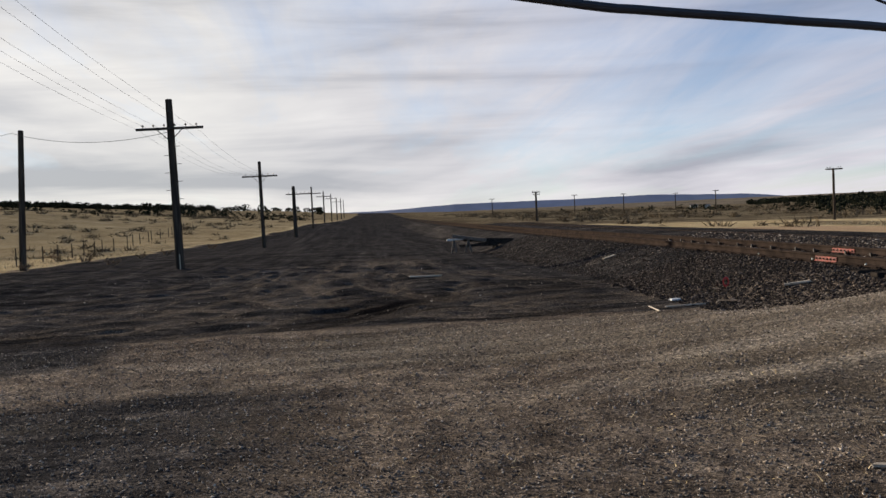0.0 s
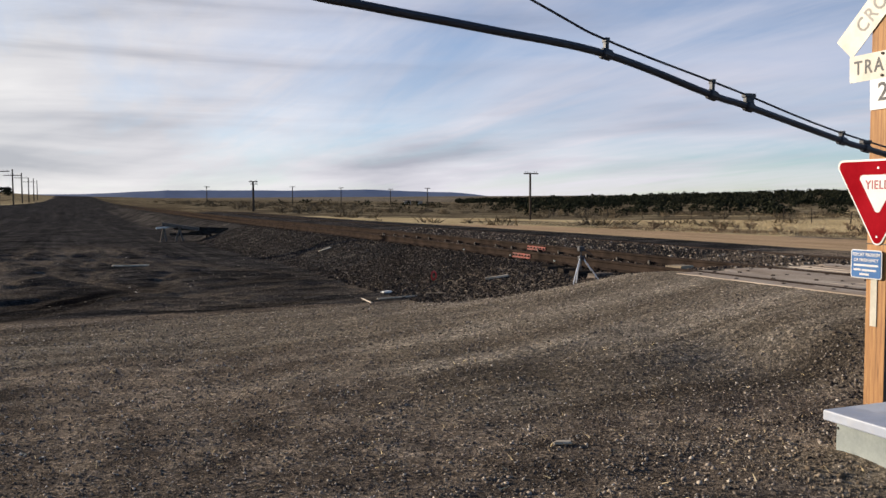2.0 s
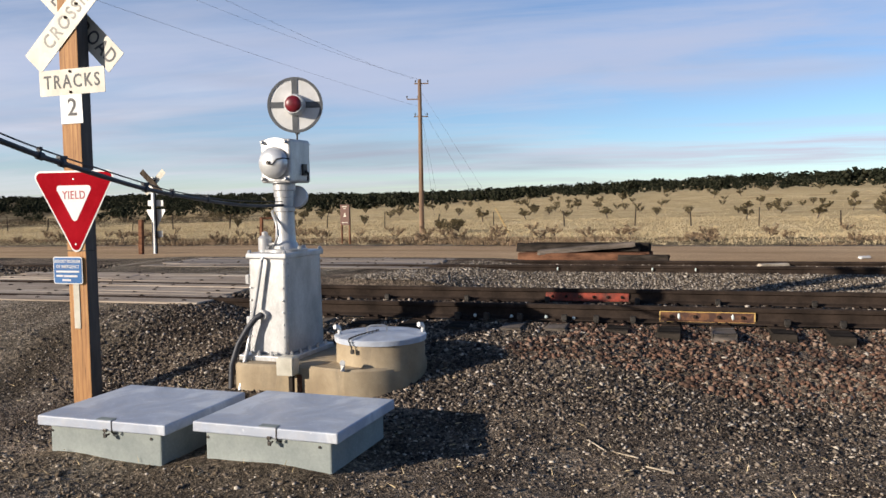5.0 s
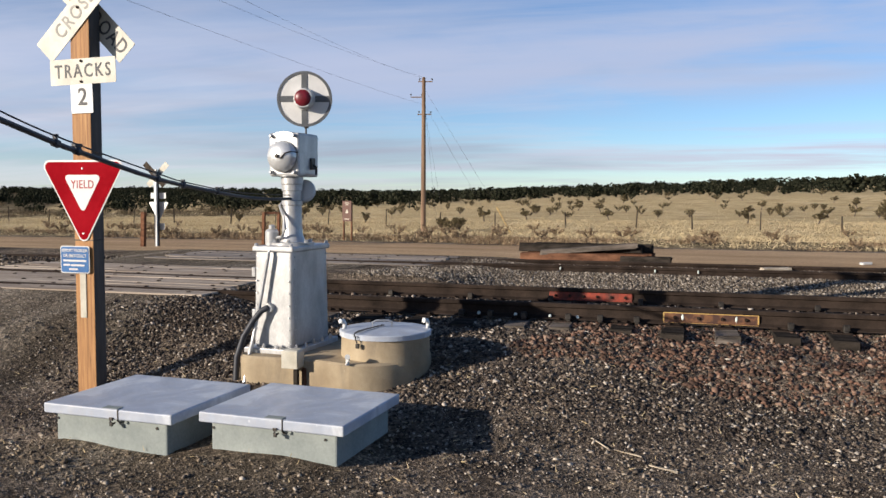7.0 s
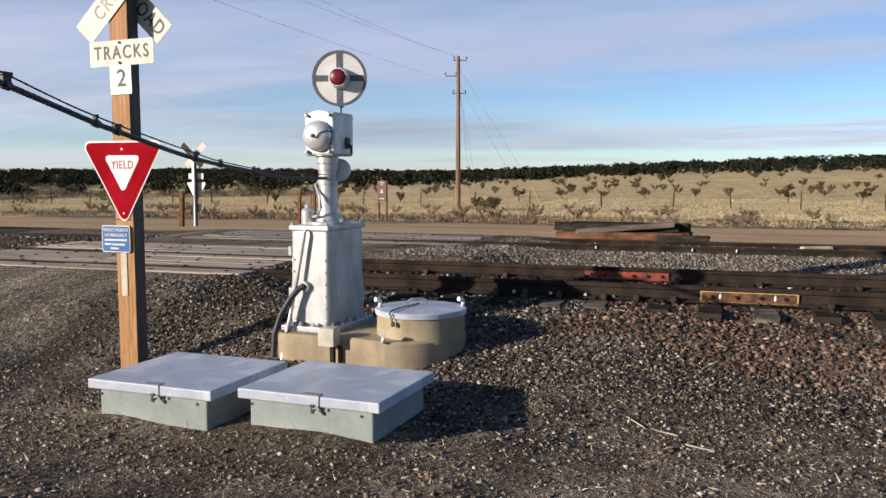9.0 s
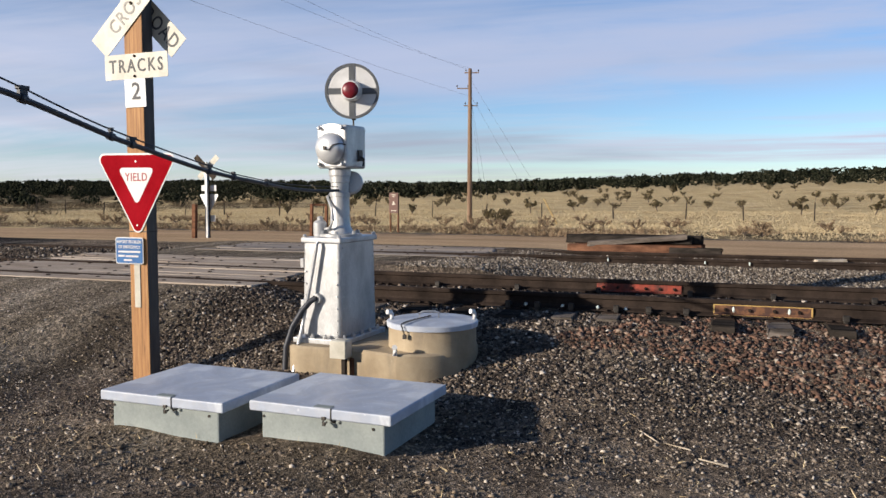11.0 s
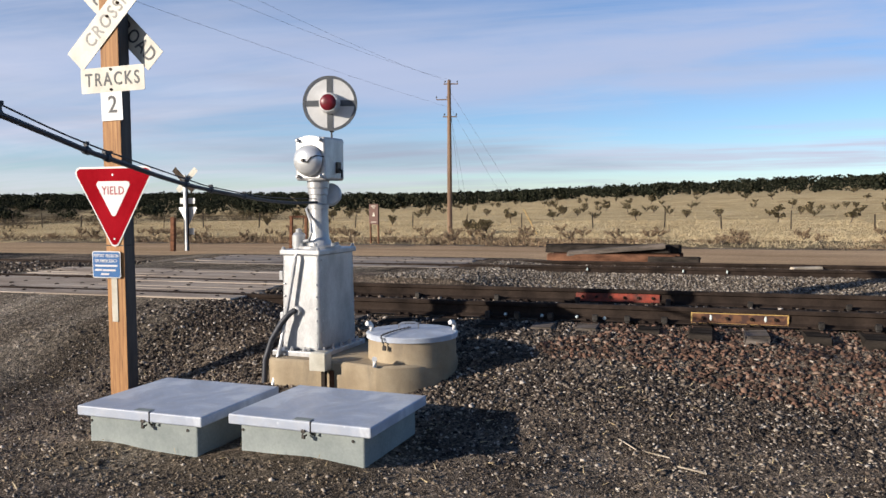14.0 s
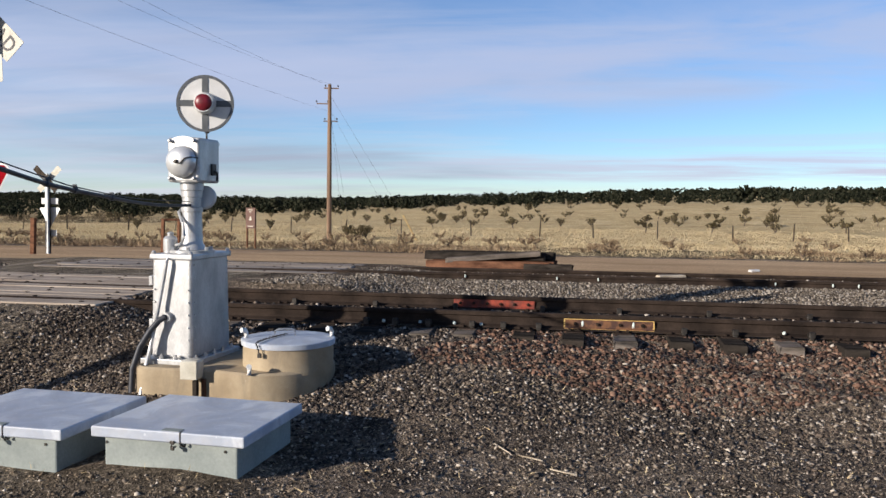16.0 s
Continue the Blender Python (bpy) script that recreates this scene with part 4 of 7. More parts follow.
for x, side in ((NEAR_L, 1), (NEAR_R, -1)):
    for k in range(34):
        y = -7 + k * 1.06 + rng.uniform(-0.12, 0.12)
        if 4.8 < y < 10.6:
            continue
        share("rail_anchor", ANCHOR, TRACK1, Matrix.Translation((x + side * 0.05, y, rail_z(y) - 0.15)) @ Matrix.Rotation(0 if side < 0 else math.pi, 4, "Z"))
for y in (-2.35, -1.62, -1.12, 0.35, 0.72, 1.05, 1.52, 1.88, 2.2):
    share("rail_anchor", ANCHOR, TRACK1, Matrix.Translation((NEAR_L - 0.045, y, rail_z(y) - 0.15)))
bm = bmesh.new()
bmesh.ops.create_icosphere(bm, subdivisions=1, radius=0.021)
PAINTDOT = mesh_of(bm, "paint_dab", M_MARK)
for y, z in ((-2.1, -0.12), (-1.13, -0.12), (0.96, -0.135), (1.25, -0.13), (1.62, -0.13), (2.02, -0.13), (16.0, -0.12), (14.2, -0.12), (18.3, -0.12)):
    share("paint_dab", PAINTDOT, TRACK1, Matrix.Translation((NEAR_L - 0.068, y, RAIL_TOP + z)))
for y in (-0.62, -0.10):
    share("paint_dab", PAINTDOT, TRACK1, Matrix.Translation((NEAR_L - 0.036, y, RAIL_TOP - 0.095)) @ Matrix.Diagonal((0.5, 0.7, 1.6, 1)))
for y in (-3.3, -4.2, -4.6, -0.4, 0.3, 1.9):
    share("paint_dab", PAINTDOT, TRACK2, Matrix.Translation((FAR_L - 0.045, y, RAIL_TOP - sunk(y) - 0.06)) @ Matrix.Diagonal((1, 0.8, 1.6, 1)))


# ---- plank crossings ----
bm = bmesh.new()
lathe(bm, [(0.028, -0.02), (0.028, 0.008), (0.013, 0.012)], 8)
LAG = mesh_of(bm, "lag_bolt", M_RUST)


def crossing(xl, xr, y0, y1, out_l, out_r, label, wood, low=0.0):
    c = thing("grade_crossing", label, "crossing")
    rng = random.Random(int(xl * 3))
    spans = ((xl - out_l, xl - 0.042), (xl + 0.075, xr - 0.075), (xr + 0.042, xr + out_r))
    for x0, x1 in spans:
        n = max(1, round((x1 - x0) / 0.29))
        w = (x1 - x0) / n
        for k in range(n):
            cut = y0 + (y1 - y0) * rng.uniform(0.42, 0.58)
            for a, b in ((y0 + rng.uniform(-0.12, 0.12), cut - 0.006), (cut + 0.006, y1 + rng.uniform(-0.12, 0.12))):
                z = rail_z(a) - 0.012 - low + rng.uniform(-0.006, 0.004)
                bm = bmesh.new()
                box(bm, x0 + k * w + 0.002, x0 + (k + 1) * w - 0.002, a, b, z - 0.16, z, 0.007, seg=1)
                for v in bm.verts:
                    v.co.z += rng.uniform(-0.006, 0.006)
                pl = part("plank", bm, wood, c)
                for q in range(3):
                    yy = a + (b - a) * (0.12 + 0.38 * q) + rng.uniform(-0.1, 0.1)
                    share("lag_bolt", LAG, pl, Matrix.Translation((x0 + (k + 0.5) * w + rng.uniform(-0.05, 0.05), yy, z)))
    return c


crossing(NEAR_L, NEAR_R, 5.25, 10.25, 0.42, 1.45, "bleached plank road crossing over the near track", M_PLANK)
crossing(FAR_L, FAR_R, 4.2, 9.9, 0.38, 0.3, "muddy grey plank road crossing over the second track", M_PLANKDIRTY, 0.10)


# ---- wigwag signal ----
def sheet_sign(name, outline, t, mat, m, parent, label=""):
    bm = bmesh.new()
    prism(bm, outline, t, m)
    return part(name, bm, mat, parent, label)


FACE_ROAD = Matrix(((0, 0, -1, 0), (-1, 0, 0, 0), (0, 1, 0, 0), (0, 0, 0, 1)))   # sign plane facing -x, its x to the viewer's right
EYE_POINT = Matrix.Translation((0, 0, 1.82))
EYE_SCALE = EYE_POINT @ Matrix.Scale(0.95, 4) @ EYE_POINT.inverted()      # parts five per cent large, shrunk towards the camera to fit its view; disc 20 inches
base = thing("concrete_foundation", "chipped tan concrete signal foundation with round manhole collar", "foundation", EYE_SCALE)
FX, FY = 7.48, 2.60
RX, RY, FR = 7.55, 2.82, 0.62


def foundation_bm():
    """Rounded slab: a round collar joined to a squarer pedestal under the signal."""
    rng = random.Random(3)
    outline = arc_pts(RX, RY, FR, -175, 25, 130) + [(8.12, 3.1)] + arc_pts(7.98, 3.80, 0.14, 0, 90, 5) + arc_pts(7.20, 3.76, 0.18, 90, 180, 6) + [(7.03, 3.45), (7.05, 3.25), (7.02, 3.12)]
    bm = bmesh.new()
    z0, z1 = -0.45, 0.31
    lo = [bm.verts.new((x, y, z0)) for x, y in outline]
    hi = [bm.verts.new((x + 0.004 * math.sin(9 * x), y + 0.004 * math.sin(8 * y + 1), z1 - 0.02)) for x, y in outline]
    cx, cy = 7.6, 3.2
    tp = [bm.verts.new((x + (cx - x) * 0.03, y + (cy - y) * 0.03, z1)) for x, y in outline]
    n = len(outline)
    for a, b in ((lo, hi), (hi, tp)):
        for k in range(n):
            bm.faces.new((a[k], a[(k + 1) % n], b[(k + 1) % n], b[k]))
    bm.faces.new(tp)
    return bm


part("slab", foundation_bm(), M_CONC, base, "", True)
bm = bmesh.new()
lathe(bm, [(0.415, 0.27), (0.414, 0.40), (0.412, 0.505), (0.405, 0.515), (0.38, 0.52)], 96, Matrix.Translation((FX, FY, 0)))
part("collar", bm, M_CONC, base, smooth=True)
bm = bmesh.new()
lathe(bm, [(0.428, 0.502), (0.432, 0.545), (0.422, 0.553), (0.1, 0.575), (0.0, 0.577)], 96, Matrix.Translation((FX, FY, 0)), cap=False)
lid = part("manhole_lid", bm, M_LID, base, "blue-grey painted steel manhole lid", smooth=True)
for ax, ay in ((-0.04, 0.02),):
    bm = bmesh.new()
    x, y = FX + ax, FY + ay
    tube(bm, [(x - 0.05, y + 0.08, 0.565), (x - 0.05, y + 0.08, 0.62), (x - 0.03, y + 0.05, 0.635), (x + 0.03, y - 0.05, 0.635), (x + 0.05, y - 0.08, 0.62), (x + 0.05, y - 0.08, 0.565)], 0.010, 8)
    part("lid_handle", bm, M_SILVER, lid, "bent steel lid handle", True)
bm = bmesh.new()
lathe(bm, [(0.020, -0.006), (0.026, 0.0), (0.020, 0.006), (0.013, 0.0), (0.020, -0.006)], 8, cap=False)
LINK = mesh_of(bm, "chain_link", M_BRONZE)
for k in range(26):
    u = k / 25
    bow = 0.05 * math.sin(u * math.pi)
    z = 0.590 - 0.028 * u if u < 0.74 else 0.566 - (u - 0.74) * 0.42
    reach = min(u, 0.76) / 0.76
    share("chain_link", LINK, lid, Matrix.Translation((FX - 0.03 - 0.405 * reach, FY + 0.01 + 0.10 * reach + bow, z)) @ Matrix.Rotation(radians(90 * (k % 2)), 4, "X") @ Matrix.Rotation(radians(8), 4, "Z") @ Matrix.Diagonal((0.62, 0.5, 0.62, 1)))
bm = bmesh.new()
box(bm, FX - 0.452, FX - 0.430, FY + 0.095, FY + 0.13, 0.435, 0.475, 0.004)
part("padlock", bm, M_BRONZE, lid, "small dark padlock on the chain")


def elbow(x, y, z, ang, mat=M_WHITE2):
    bm = bmesh.new()
    c, s = math.cos(radians(ang)), math.sin(radians(ang))
    tube(bm, [(x, y, z), (x, y, z + 0.055), (x + 0.015 * c, y + 0.015 * s, z + 0.075), (x + 0.055 * c, y + 0.055 * s, z + 0.082)], [0.021, 0.021, 0.024, 0.024], 10)
    return bm


for x, y, z, ang in ((FX - 0.13, FY + 0.36, 0.55, 150), (FX + 0.15, FY - 0.37, 0.55, 150), (FX - 0.56, FY + 0.16, 0.305, 200)):
    part("vent_elbow", elbow(x, y, z, ang), M_WHITE2, base, "white plastic vent elbow", True)

TURN = Matrix.Translation((7.6, 3.65, 0)) @ Matrix.Rotation(radians(-4.5), 4, "Z") @ Matrix.Translation((-7.6, -3.65, 0))
sig = thing("wigwag_signal", "silver painted wigwag crossing signal with bell and target disc", "railway signal", EYE_SCALE @ TURN)
BX0, BX1, BY0, BY1, BZ0, BZ1 = 7.25, 7.99, 3.41, 3.825, 0.335, 1.295
bm = bmesh.new()
box(bm, BX0, BX1, BY0, BY1, BZ0 + 0.02, BZ1, 0.03, seg=3)
for v in bm.verts:
    if v.co.z > 1.0:
        v.co.x, v.co.y = 7.58 + (v.co.x - 7.58) * 0.94, 3.665 + (v.co.y - 3.665) * 0.97
cab = part("cabinet", bm, M_SILVER, sig, "riveted silver painted iron cabinet")
bm = bmesh.new()
box(bm, BX0 - 0.07, BX1 + 0.07, BY0 - 0.07, BY1 + 0.07, BZ0 - 0.03, BZ0 + 0.022, 0.008)
part("base_flange", bm, M_SILVER, sig)
bm = bmesh.new()
box(bm, BX0 - 0.005, BX1 + 0.005, BY0 - 0.012, BY1 + 0.012, BZ1 - 0.03, BZ1 + 0.022, 0.012)
part("cabinet_top", bm, M_SILVER, sig)
rv = bmesh.new()
bmesh.ops.create_icosphere(rv, subdivisions=1, radius=0.011)
RIVET = mesh_of(rv, "rivet", M_SILVER)
rng = random.Random(9)
for k in range(8):
    for yy in (BY0 + 0.035, BY1 - 0.035):
        share("rivet", RIVET, cab, Matrix.Translation((BX0 + 0.003 + 0.02 * (k > 5), yy, BZ0 + 0.08 + k * 0.115)))
    share("rivet", RIVET, cab, Matrix.Translation((BX0 + 0.06, BY0 + 0.001, BZ0 + 0.08 + k * 0.115)))
    share("rivet", RIVET, cab, Matrix.Translation((BX1 - 0.06, BY0 + 0.001, BZ0 + 0.08 + k * 0.115)))
for x, y in [(BX0 - 0.045, BY0 + 0.42 * k / 3) for k in range(4)] + [(BX0 + 0.68 * k / 4, BY0 - 0.045) for k in range(5)]:
    b = bmesh.new()
    lathe(b, [(0.022, BZ0 + 0.02), (0.022, BZ0 + 0.045), (0.012, BZ0 + 0.045), (0.012, BZ0 + 0.065)], 6, Matrix.Translation((x, y, 0)))
    part("anchor_bolt", b, M_SILVER, sig)
for k, (x, y) in enumerate(((BX0 + 0.02, BY0 + 0.02), (BX0 + 0.02, BY1 - 0.02), (BX1 - 0.02, BY0 + 0.02), (7.58, BY1 + 0.005))):
    b = bmesh.new()
    lathe(b, [(0.02, BZ1 + 0.015), (0.02, BZ1 + 0.04), (0.010, BZ1 + 0.05)], 8, Matrix.Translation((x, y, 0)))
    part("top_bolt", b, M_SILVER, sig)
for zz_ in (0.62, 1.02):
    b = bmesh.new()
    box(b, BX0 + 0.02, BX0 + 0.10, BY1 - 0.005, BY1 + 0.035, zz_, zz_ + 0.09, 0.006)
    part("hinge", b, M_SILVER, cab)
MX, MY = 7.605, 3.605
bm = bmesh.new()
lathe(bm, [(0.21, BZ1 + 0.02), (0.21, BZ1 + 0.045), (0.13, BZ1 + 0.05), (0.115, BZ1 + 0.09), (0.10, BZ1 + 0.12), (0.096, 1.50), (0.092, 1.70), (0.101, 1.705), (0.101, 1.745), (0.090, 1.75),
           (0.089, 1.84), (0.10, 1.845), (0.10, 1.90), (0.108, 1.91), (0.108, 1.975), (0.15, 1.98), (0.15, 2.0)], 24, Matrix.Translation((MX, MY, 0)))
part("mast", bm, M_SILVER, sig, "", True)
for k in range(6):
    b = bmesh.new()
    an = k * math.pi / 3 + 0.3
    lathe(b, [(0.02, BZ1 + 0.04), (0.02, BZ1 + 0.075)], 6, Matrix.Translation((MX + 0.18 * math.cos(an), MY + 0.18 * math.sin(an), 0)))
    part("flange_bolt", b, M_SILVER, sig)
b = bmesh.new()
lathe(b, [(0.06, 0), (0.066, 0.03), (0.066, 0.13), (0.05, 0.15), (0.03, 0.16), (0.03, 0.19), (0.0, 0.2)], 16, Matrix.Translation((MX - 0.10, MY + 0.17, BZ1 + 0.02)), cap=False)
part("oil_cup", b, M_SILVER, sig, "", True)
b = bmesh.new()
tube(b, [(MX + 0.02, MY + 0.10, 1.74), (MX - 0.07, MY + 0.10, 1.70), (MX - 0.14, MY + 0.02, 1.60), (MX - 0.17, MY - 0.02, 1.48), (MX - 0.15, MY + 0.03, 1.40), (MX - 0.11, MY + 0.12, 1.385)], 0.014, 8)
part("conduit", b, M_SILVER, sig, "silver flexible conduit", True)
# head with bell, aligned with the road
HX0, HX1, HY0, HY1, HZ0, HZ1 = 7.45, 7.84, 3.44, 3.770, 1.978, 2.395
bm = bmesh.new()
box(bm, HX0, HX1, HY0, HY1, HZ0, HZ1, 0.025, seg=3)
head = part("motor_case", bm, M_SILVER, sig, "silver painted motor case")
bm = bmesh.new()
prism(bm, [(-0.15, 0), (0.15, 0)] + arc_pts(0, -0.215, 0.27, 60, 120, 8), 0.43, Matrix.Translation((HX0 - 0.005, (HY0 + HY1) / 2, HZ1 - 0.042)) @ Matrix(((0, 0, 1, 0), (1, 0, 0, 0), (0, 1, 0, 0), (0, 0, 0, 1))))
part("hood", bm, M_SILVER, head)
for yy in (HY0 + 0.04, HY1 - 0.04):
    for zz_ in (HZ0 + 0.04, HZ1 - 0.03):
        b = bmesh.new()
        lathe(b, [(0.018, 0), (0.018, 0.03), (0.010, 0.045)], 8, Matrix.Translation((HX0, yy, zz_)) @ Matrix.Rotation(radians(-90), 4, "Y"))
        part("cap_screw", b, M_SILVER, head)
bm = bmesh.new()
prof = [(0.148 * math.cos(radians(a_)), 0.018 + 0.09 * math.sin(radians(a_))) for a_ in range(0, 90, 9)] + [(0.0, 0.108)]
lathe(bm, [(0.135, 0.012), (0.152, 0.010)] + prof, 36, Matrix.Translation((HX0 - 0.012, 3.61, 2.17)) @ Matrix.Rotation(radians(-90), 4, "Y"), cap=False)
bell = part("bell", bm, M_BELL, sig, "round aluminium painted bell", True)
bm = bmesh.new()
lathe(bm, [(0.020, 0.10), (0.020, 0.122), (0.010, 0.127)], 10, Matrix.Translation((HX0 - 0.012, 3.61, 2.17)) @ Matrix.Rotation(radians(-90), 4, "Y"))
part("bell_nut", bm, M_BRONZE, bell)
bm = bmesh.new()
tube(bm, [(HX0 - 0.124, 3.605, 2.155), (HX0 - 0.124, 3.565, 2.15), (HX0 - 0.112, 3.53, 2.195), (HX0 - 0.08, 3.49, 2.21), (HX0 - 0.0, 3.455, 2.205)], 0.007, 6)
part("clapper_rod", bm, M_BRONZE, bell, "bent dark clapper rod")
bm = bmesh.new()
lathe(bm, [(0.105, -0.025), (0.115, -0.018), (0.115, 0.018), (0.105, 0.03), (0.0, 0.045)], 28, Matrix.Translation((7.74, 3.55, 1.84)) @ Matrix.Rotation(radians(-72), 4, "Y") @ Matrix.Rotation(radians(10), 4, "X"), cap=False)
part("back_disc", bm, M_WHITE2, sig, "cream round counterweight cover", True)
bm = bmesh.new()
box(bm, 7.66, 7.74, HY0 - 0.02, HY0 + 0.005, 2.05, 2.16, 0.006)
tube(bm, [(7.70, HY0 - 0.01, 2.10), (7.70, HY0 - 0.05, 2.07), (7.69, HY0 - 0.05, 2.0)], 0.012, 6)
part("case_latch", bm, M_BRONZE, head)
# target disc
DM = Matrix.Translation((7.655, 3.49, 2.73)) @ Matrix.Rotation(radians(19), 4, "Z") @ FACE_ROAD
R_D = 0.262
bm = bmesh.new()
lathe(bm, [(R_D, -0.006), (R_D, 0.006)], 48, DM)
disc = part("target_disc", bm, M_WHITE2, sig, "white target disc with dark cross and rim")
bm = bmesh.new()
lathe(bm, [(R_D + 0.006, -0.010), (R_D + 0.006, 0.012), (R_D - 0.020, 0.012), (R_D - 0.020, 0.0065)], 48, DM, cap=False)
part("rim", bm, M_SIGNGREY, disc)
for nm, (x0, x1, y0, y1) in (("cross_bar", (-R_D + 0.01, R_D - 0.01, -0.029, 0.029)), ("cross_bar", (-0.029, 0.029, 0.030, R_D - 0.01)), ("cross_bar", (-0.029, 0.029, -R_D + 0.01, -0.030))):
    b = boxbm(x0, x1, y0, y1, 0.0065, 0.011, m=DM)
    part(nm, b, M_SIGNGREY, disc)
bm = bmesh.new()
lathe(bm, [(0.105, 0.011), (0.10, 0.05), (0.088, 0.11), (0.080, 0.112), (0.078, 0.10)], 28, DM, cap=False)
housing = part("lamp_housing", bm, M_WHITE2, disc, "white lamp housing", True)
bm = bmesh.new()
lathe(bm, [(0.080, 0.098), (0.079, 0.112), (0.06, 0.128), (0.03, 0.137), (0.0, 0.139)], 28, DM, cap=False)
part("lens", bm, M_LENS, housing, "dark red glass lens", True)
bm = bmesh.new()
tube(bm, [(7.67, 3.485, 2.37), (7.67, 3.485, 2.50)], 0.009, 8)
box(bm, 7.665, 7.69, 3.465, 3.505, 2.45, 2.66, 0.004)
part("swing_arm", bm, M_BRONZE, sig, "dark thin swing arm")
# conduits down the cabinet's face
bm = bmesh.new()
tube(bm, [(BX0 - 0.02, 3.640, 1.285), (BX0 - 0.035, 3.640, 1.24), (BX0 - 0.05, 3.710, 0.85), (BX0 - 0.08, 3.750, 0.60), (BX0 - 0.11, 3.780, 0.40), (BX0 - 0.14, 3.790, 0.31), (BX0 - 0.29, 3.790, -0.12)], 0.017, 10)
part("conduit", bm, M_SILVER, sig, "silver conduit down the cabinet", True)
bm = bmesh.new()
box(bm, BX0 - 0.18, BX0 - 0.10, 3.75, 3.83, 0.27, 0.31, 0.006)
part("conduit_clamp", bm, M_SILVER, sig)
bm = bmesh.new()
tube(bm, [(BX0 + 0.01, 3.650, 0.735), (BX0 - 0.05, 3.660, 0.74), (BX0 - 0.07, 3.700, 0.71), (BX0 - 0.10, 3.770, 0.62), (BX0 - 0.14, 3.850, 0.47), (BX0 - 0.18, 3.900, 0.28), (BX0 - 0.21, 3.910, -0.12)], 0.028, 12)
part("hose", bm, M_BLACK, sig, "thick black rubber cable hose", True)
bm = bmesh.new()
lathe(bm, [(0.05, 0), (0.05, 0.03), (0.042, 0.05)], 14, Matrix.Translation((BX0 + 0.012, 3.650, 0.735)) @ Matrix.Rotation(radians(-90), 4, "Y"))
part("hose_collar", bm, M_SILVER, sig, "", True)
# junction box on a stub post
jb = thing("junction_box", "small pale grey junction box beside the signal foundation", "junction box", EYE_SCALE)
part("body", boxbm(6.92, 7.06, 3.235, 3.40, 0.235, 0.405, 0.018), M_WHITE, jb)
part("cover", boxbm(6.908, 6.921, 3.24, 3.395, 0.24, 0.40, 0.004), M_WHITE, jb)
part("stub_post", boxbm(6.95, 7.0, 3.26, 3.30, -0.3, 0.226, 0.004), M_TIE, jb, "dark stub post")
part("stub_post", boxbm(7.02, 7.07, 3.21, 3.25, -0.3, 0.226, 0.004), M_TIEOLD, jb, "rusty brown stub post")


# ---- cable from the signal ----
cab_line = thing("overhead_cable", "black cable bundle hung from a messenger wire", "cable")
main = [(7.15, 3.407, 1.768), (6.66, 3.39, 1.768), (6.18, 3.359, 1.788), (5.6, 3.26, 1.825), (4.6, 3.09, 1.903), (3.68, 2.933, 2.027), (3.485, 2.9, 2.056), (2.82, 2.787, 2.174), (2.593, 2.749, 2.208), (2.02, 2.651, 2.318), (1.5, 2.563, 2.352), (1.05, 2.487, 2.375), (0.734, 2.433, 2.401), (-0.6, 2.2, 2.56), (-2.2, 1.95, 2.85), (-5.0, 1.5, 3.7)]


def smooth_line(pts, n=8):
    out = []
    P = [Vector(p) for p in pts]
    for i in range(len(P) - 1):
        p0, p1, p2, p3 = P[max(i - 1, 0)], P[i], P[i + 1], P[min(i + 2, len(P) - 1)]
        for k in range(n):
            t = k / n
            out.append(0.5 * ((2 * p1) + (p2 - p0) * t + (2 * p0 - 5 * p1 + 4 * p2 - p3) * t * t + (3 * p1 - p0 - 3 * p2 + p3) * t ** 3))
    out.append(P[-1])
    return out


bm = bmesh.new()
tube(bm, smooth_line(main), 0.0135, 10)
part("cable", bm, M_BLACK, cab_line, "thick black cable", True)
wire = [(7.13, 3.404, 1.80), (6.1, 3.345, 1.822), (5.08, 3.172, 1.885), (4.62, 3.094, 1.935), (3.48, 2.9, 2.092), (2.815, 2.787, 2.22), (2.59, 2.748, 2.262), (2.025, 2.652, 2.368), (1.664, 2.591, 2.474), (0.0, 2.308, 3.0), (-5.0, 1.46, 4.7)]
bm = bmesh.new()
tube(bm, smooth_line(wire), 0.0042, 6)
part("messenger_wire", bm, M_BLACK, cab_line, "thin black messenger wire")


def clamp_bm(p, q):
    p, q = Vector(p), Vector(q)
    d = (q - p).normalized()
    m = Matrix.Translation(p) @ d.to_track_quat("X", "Z").to_matrix().to_4x4()
    bm = bmesh.new()
    lathe(bm, [(0.016, -0.024), (0.021, -0.018), (0.021, 0.018), (0.016, 0.024)], 10, m @ Matrix.Rotation(radians(90), 4, "Y"))
    return bm, m


line = smooth_line(main)
wl_ = smooth_line(wire)
for x, big in ((2.02, 0), (2.593, 0), (2.82, 1), (3.485, 0), (3.68, 1), (4.59, 1), (4.95, 0), (5.6, 0)):
    k = min(range(1, len(line) - 1), key=lambda i: abs(line[i].x - x))
    bm, m = clamp_bm(line[k], line[k + 1])
    w = min(wl_, key=lambda v: abs(v.x - x))
    up = max(0.03, (w.z - line[k].z))
    s = 0.022 if big else 0.007
    box(bm, line[k].x - s, line[k].x + s, line[k].y - 0.01, line[k].y + 0.01, line[k].z, line[k].z + up + 0.004, 0.002, seg=1)
    box(bm, line[k].x - s * 1.3, line[k].x + s * 1.3, line[k].y - 0.013, line[k].y + 0.013, line[k].z + up - 0.008, line[k].z + up + 0.008, 0.002, seg=1)
    part("cable_clamp", bm, M_BLACK, cab_line)


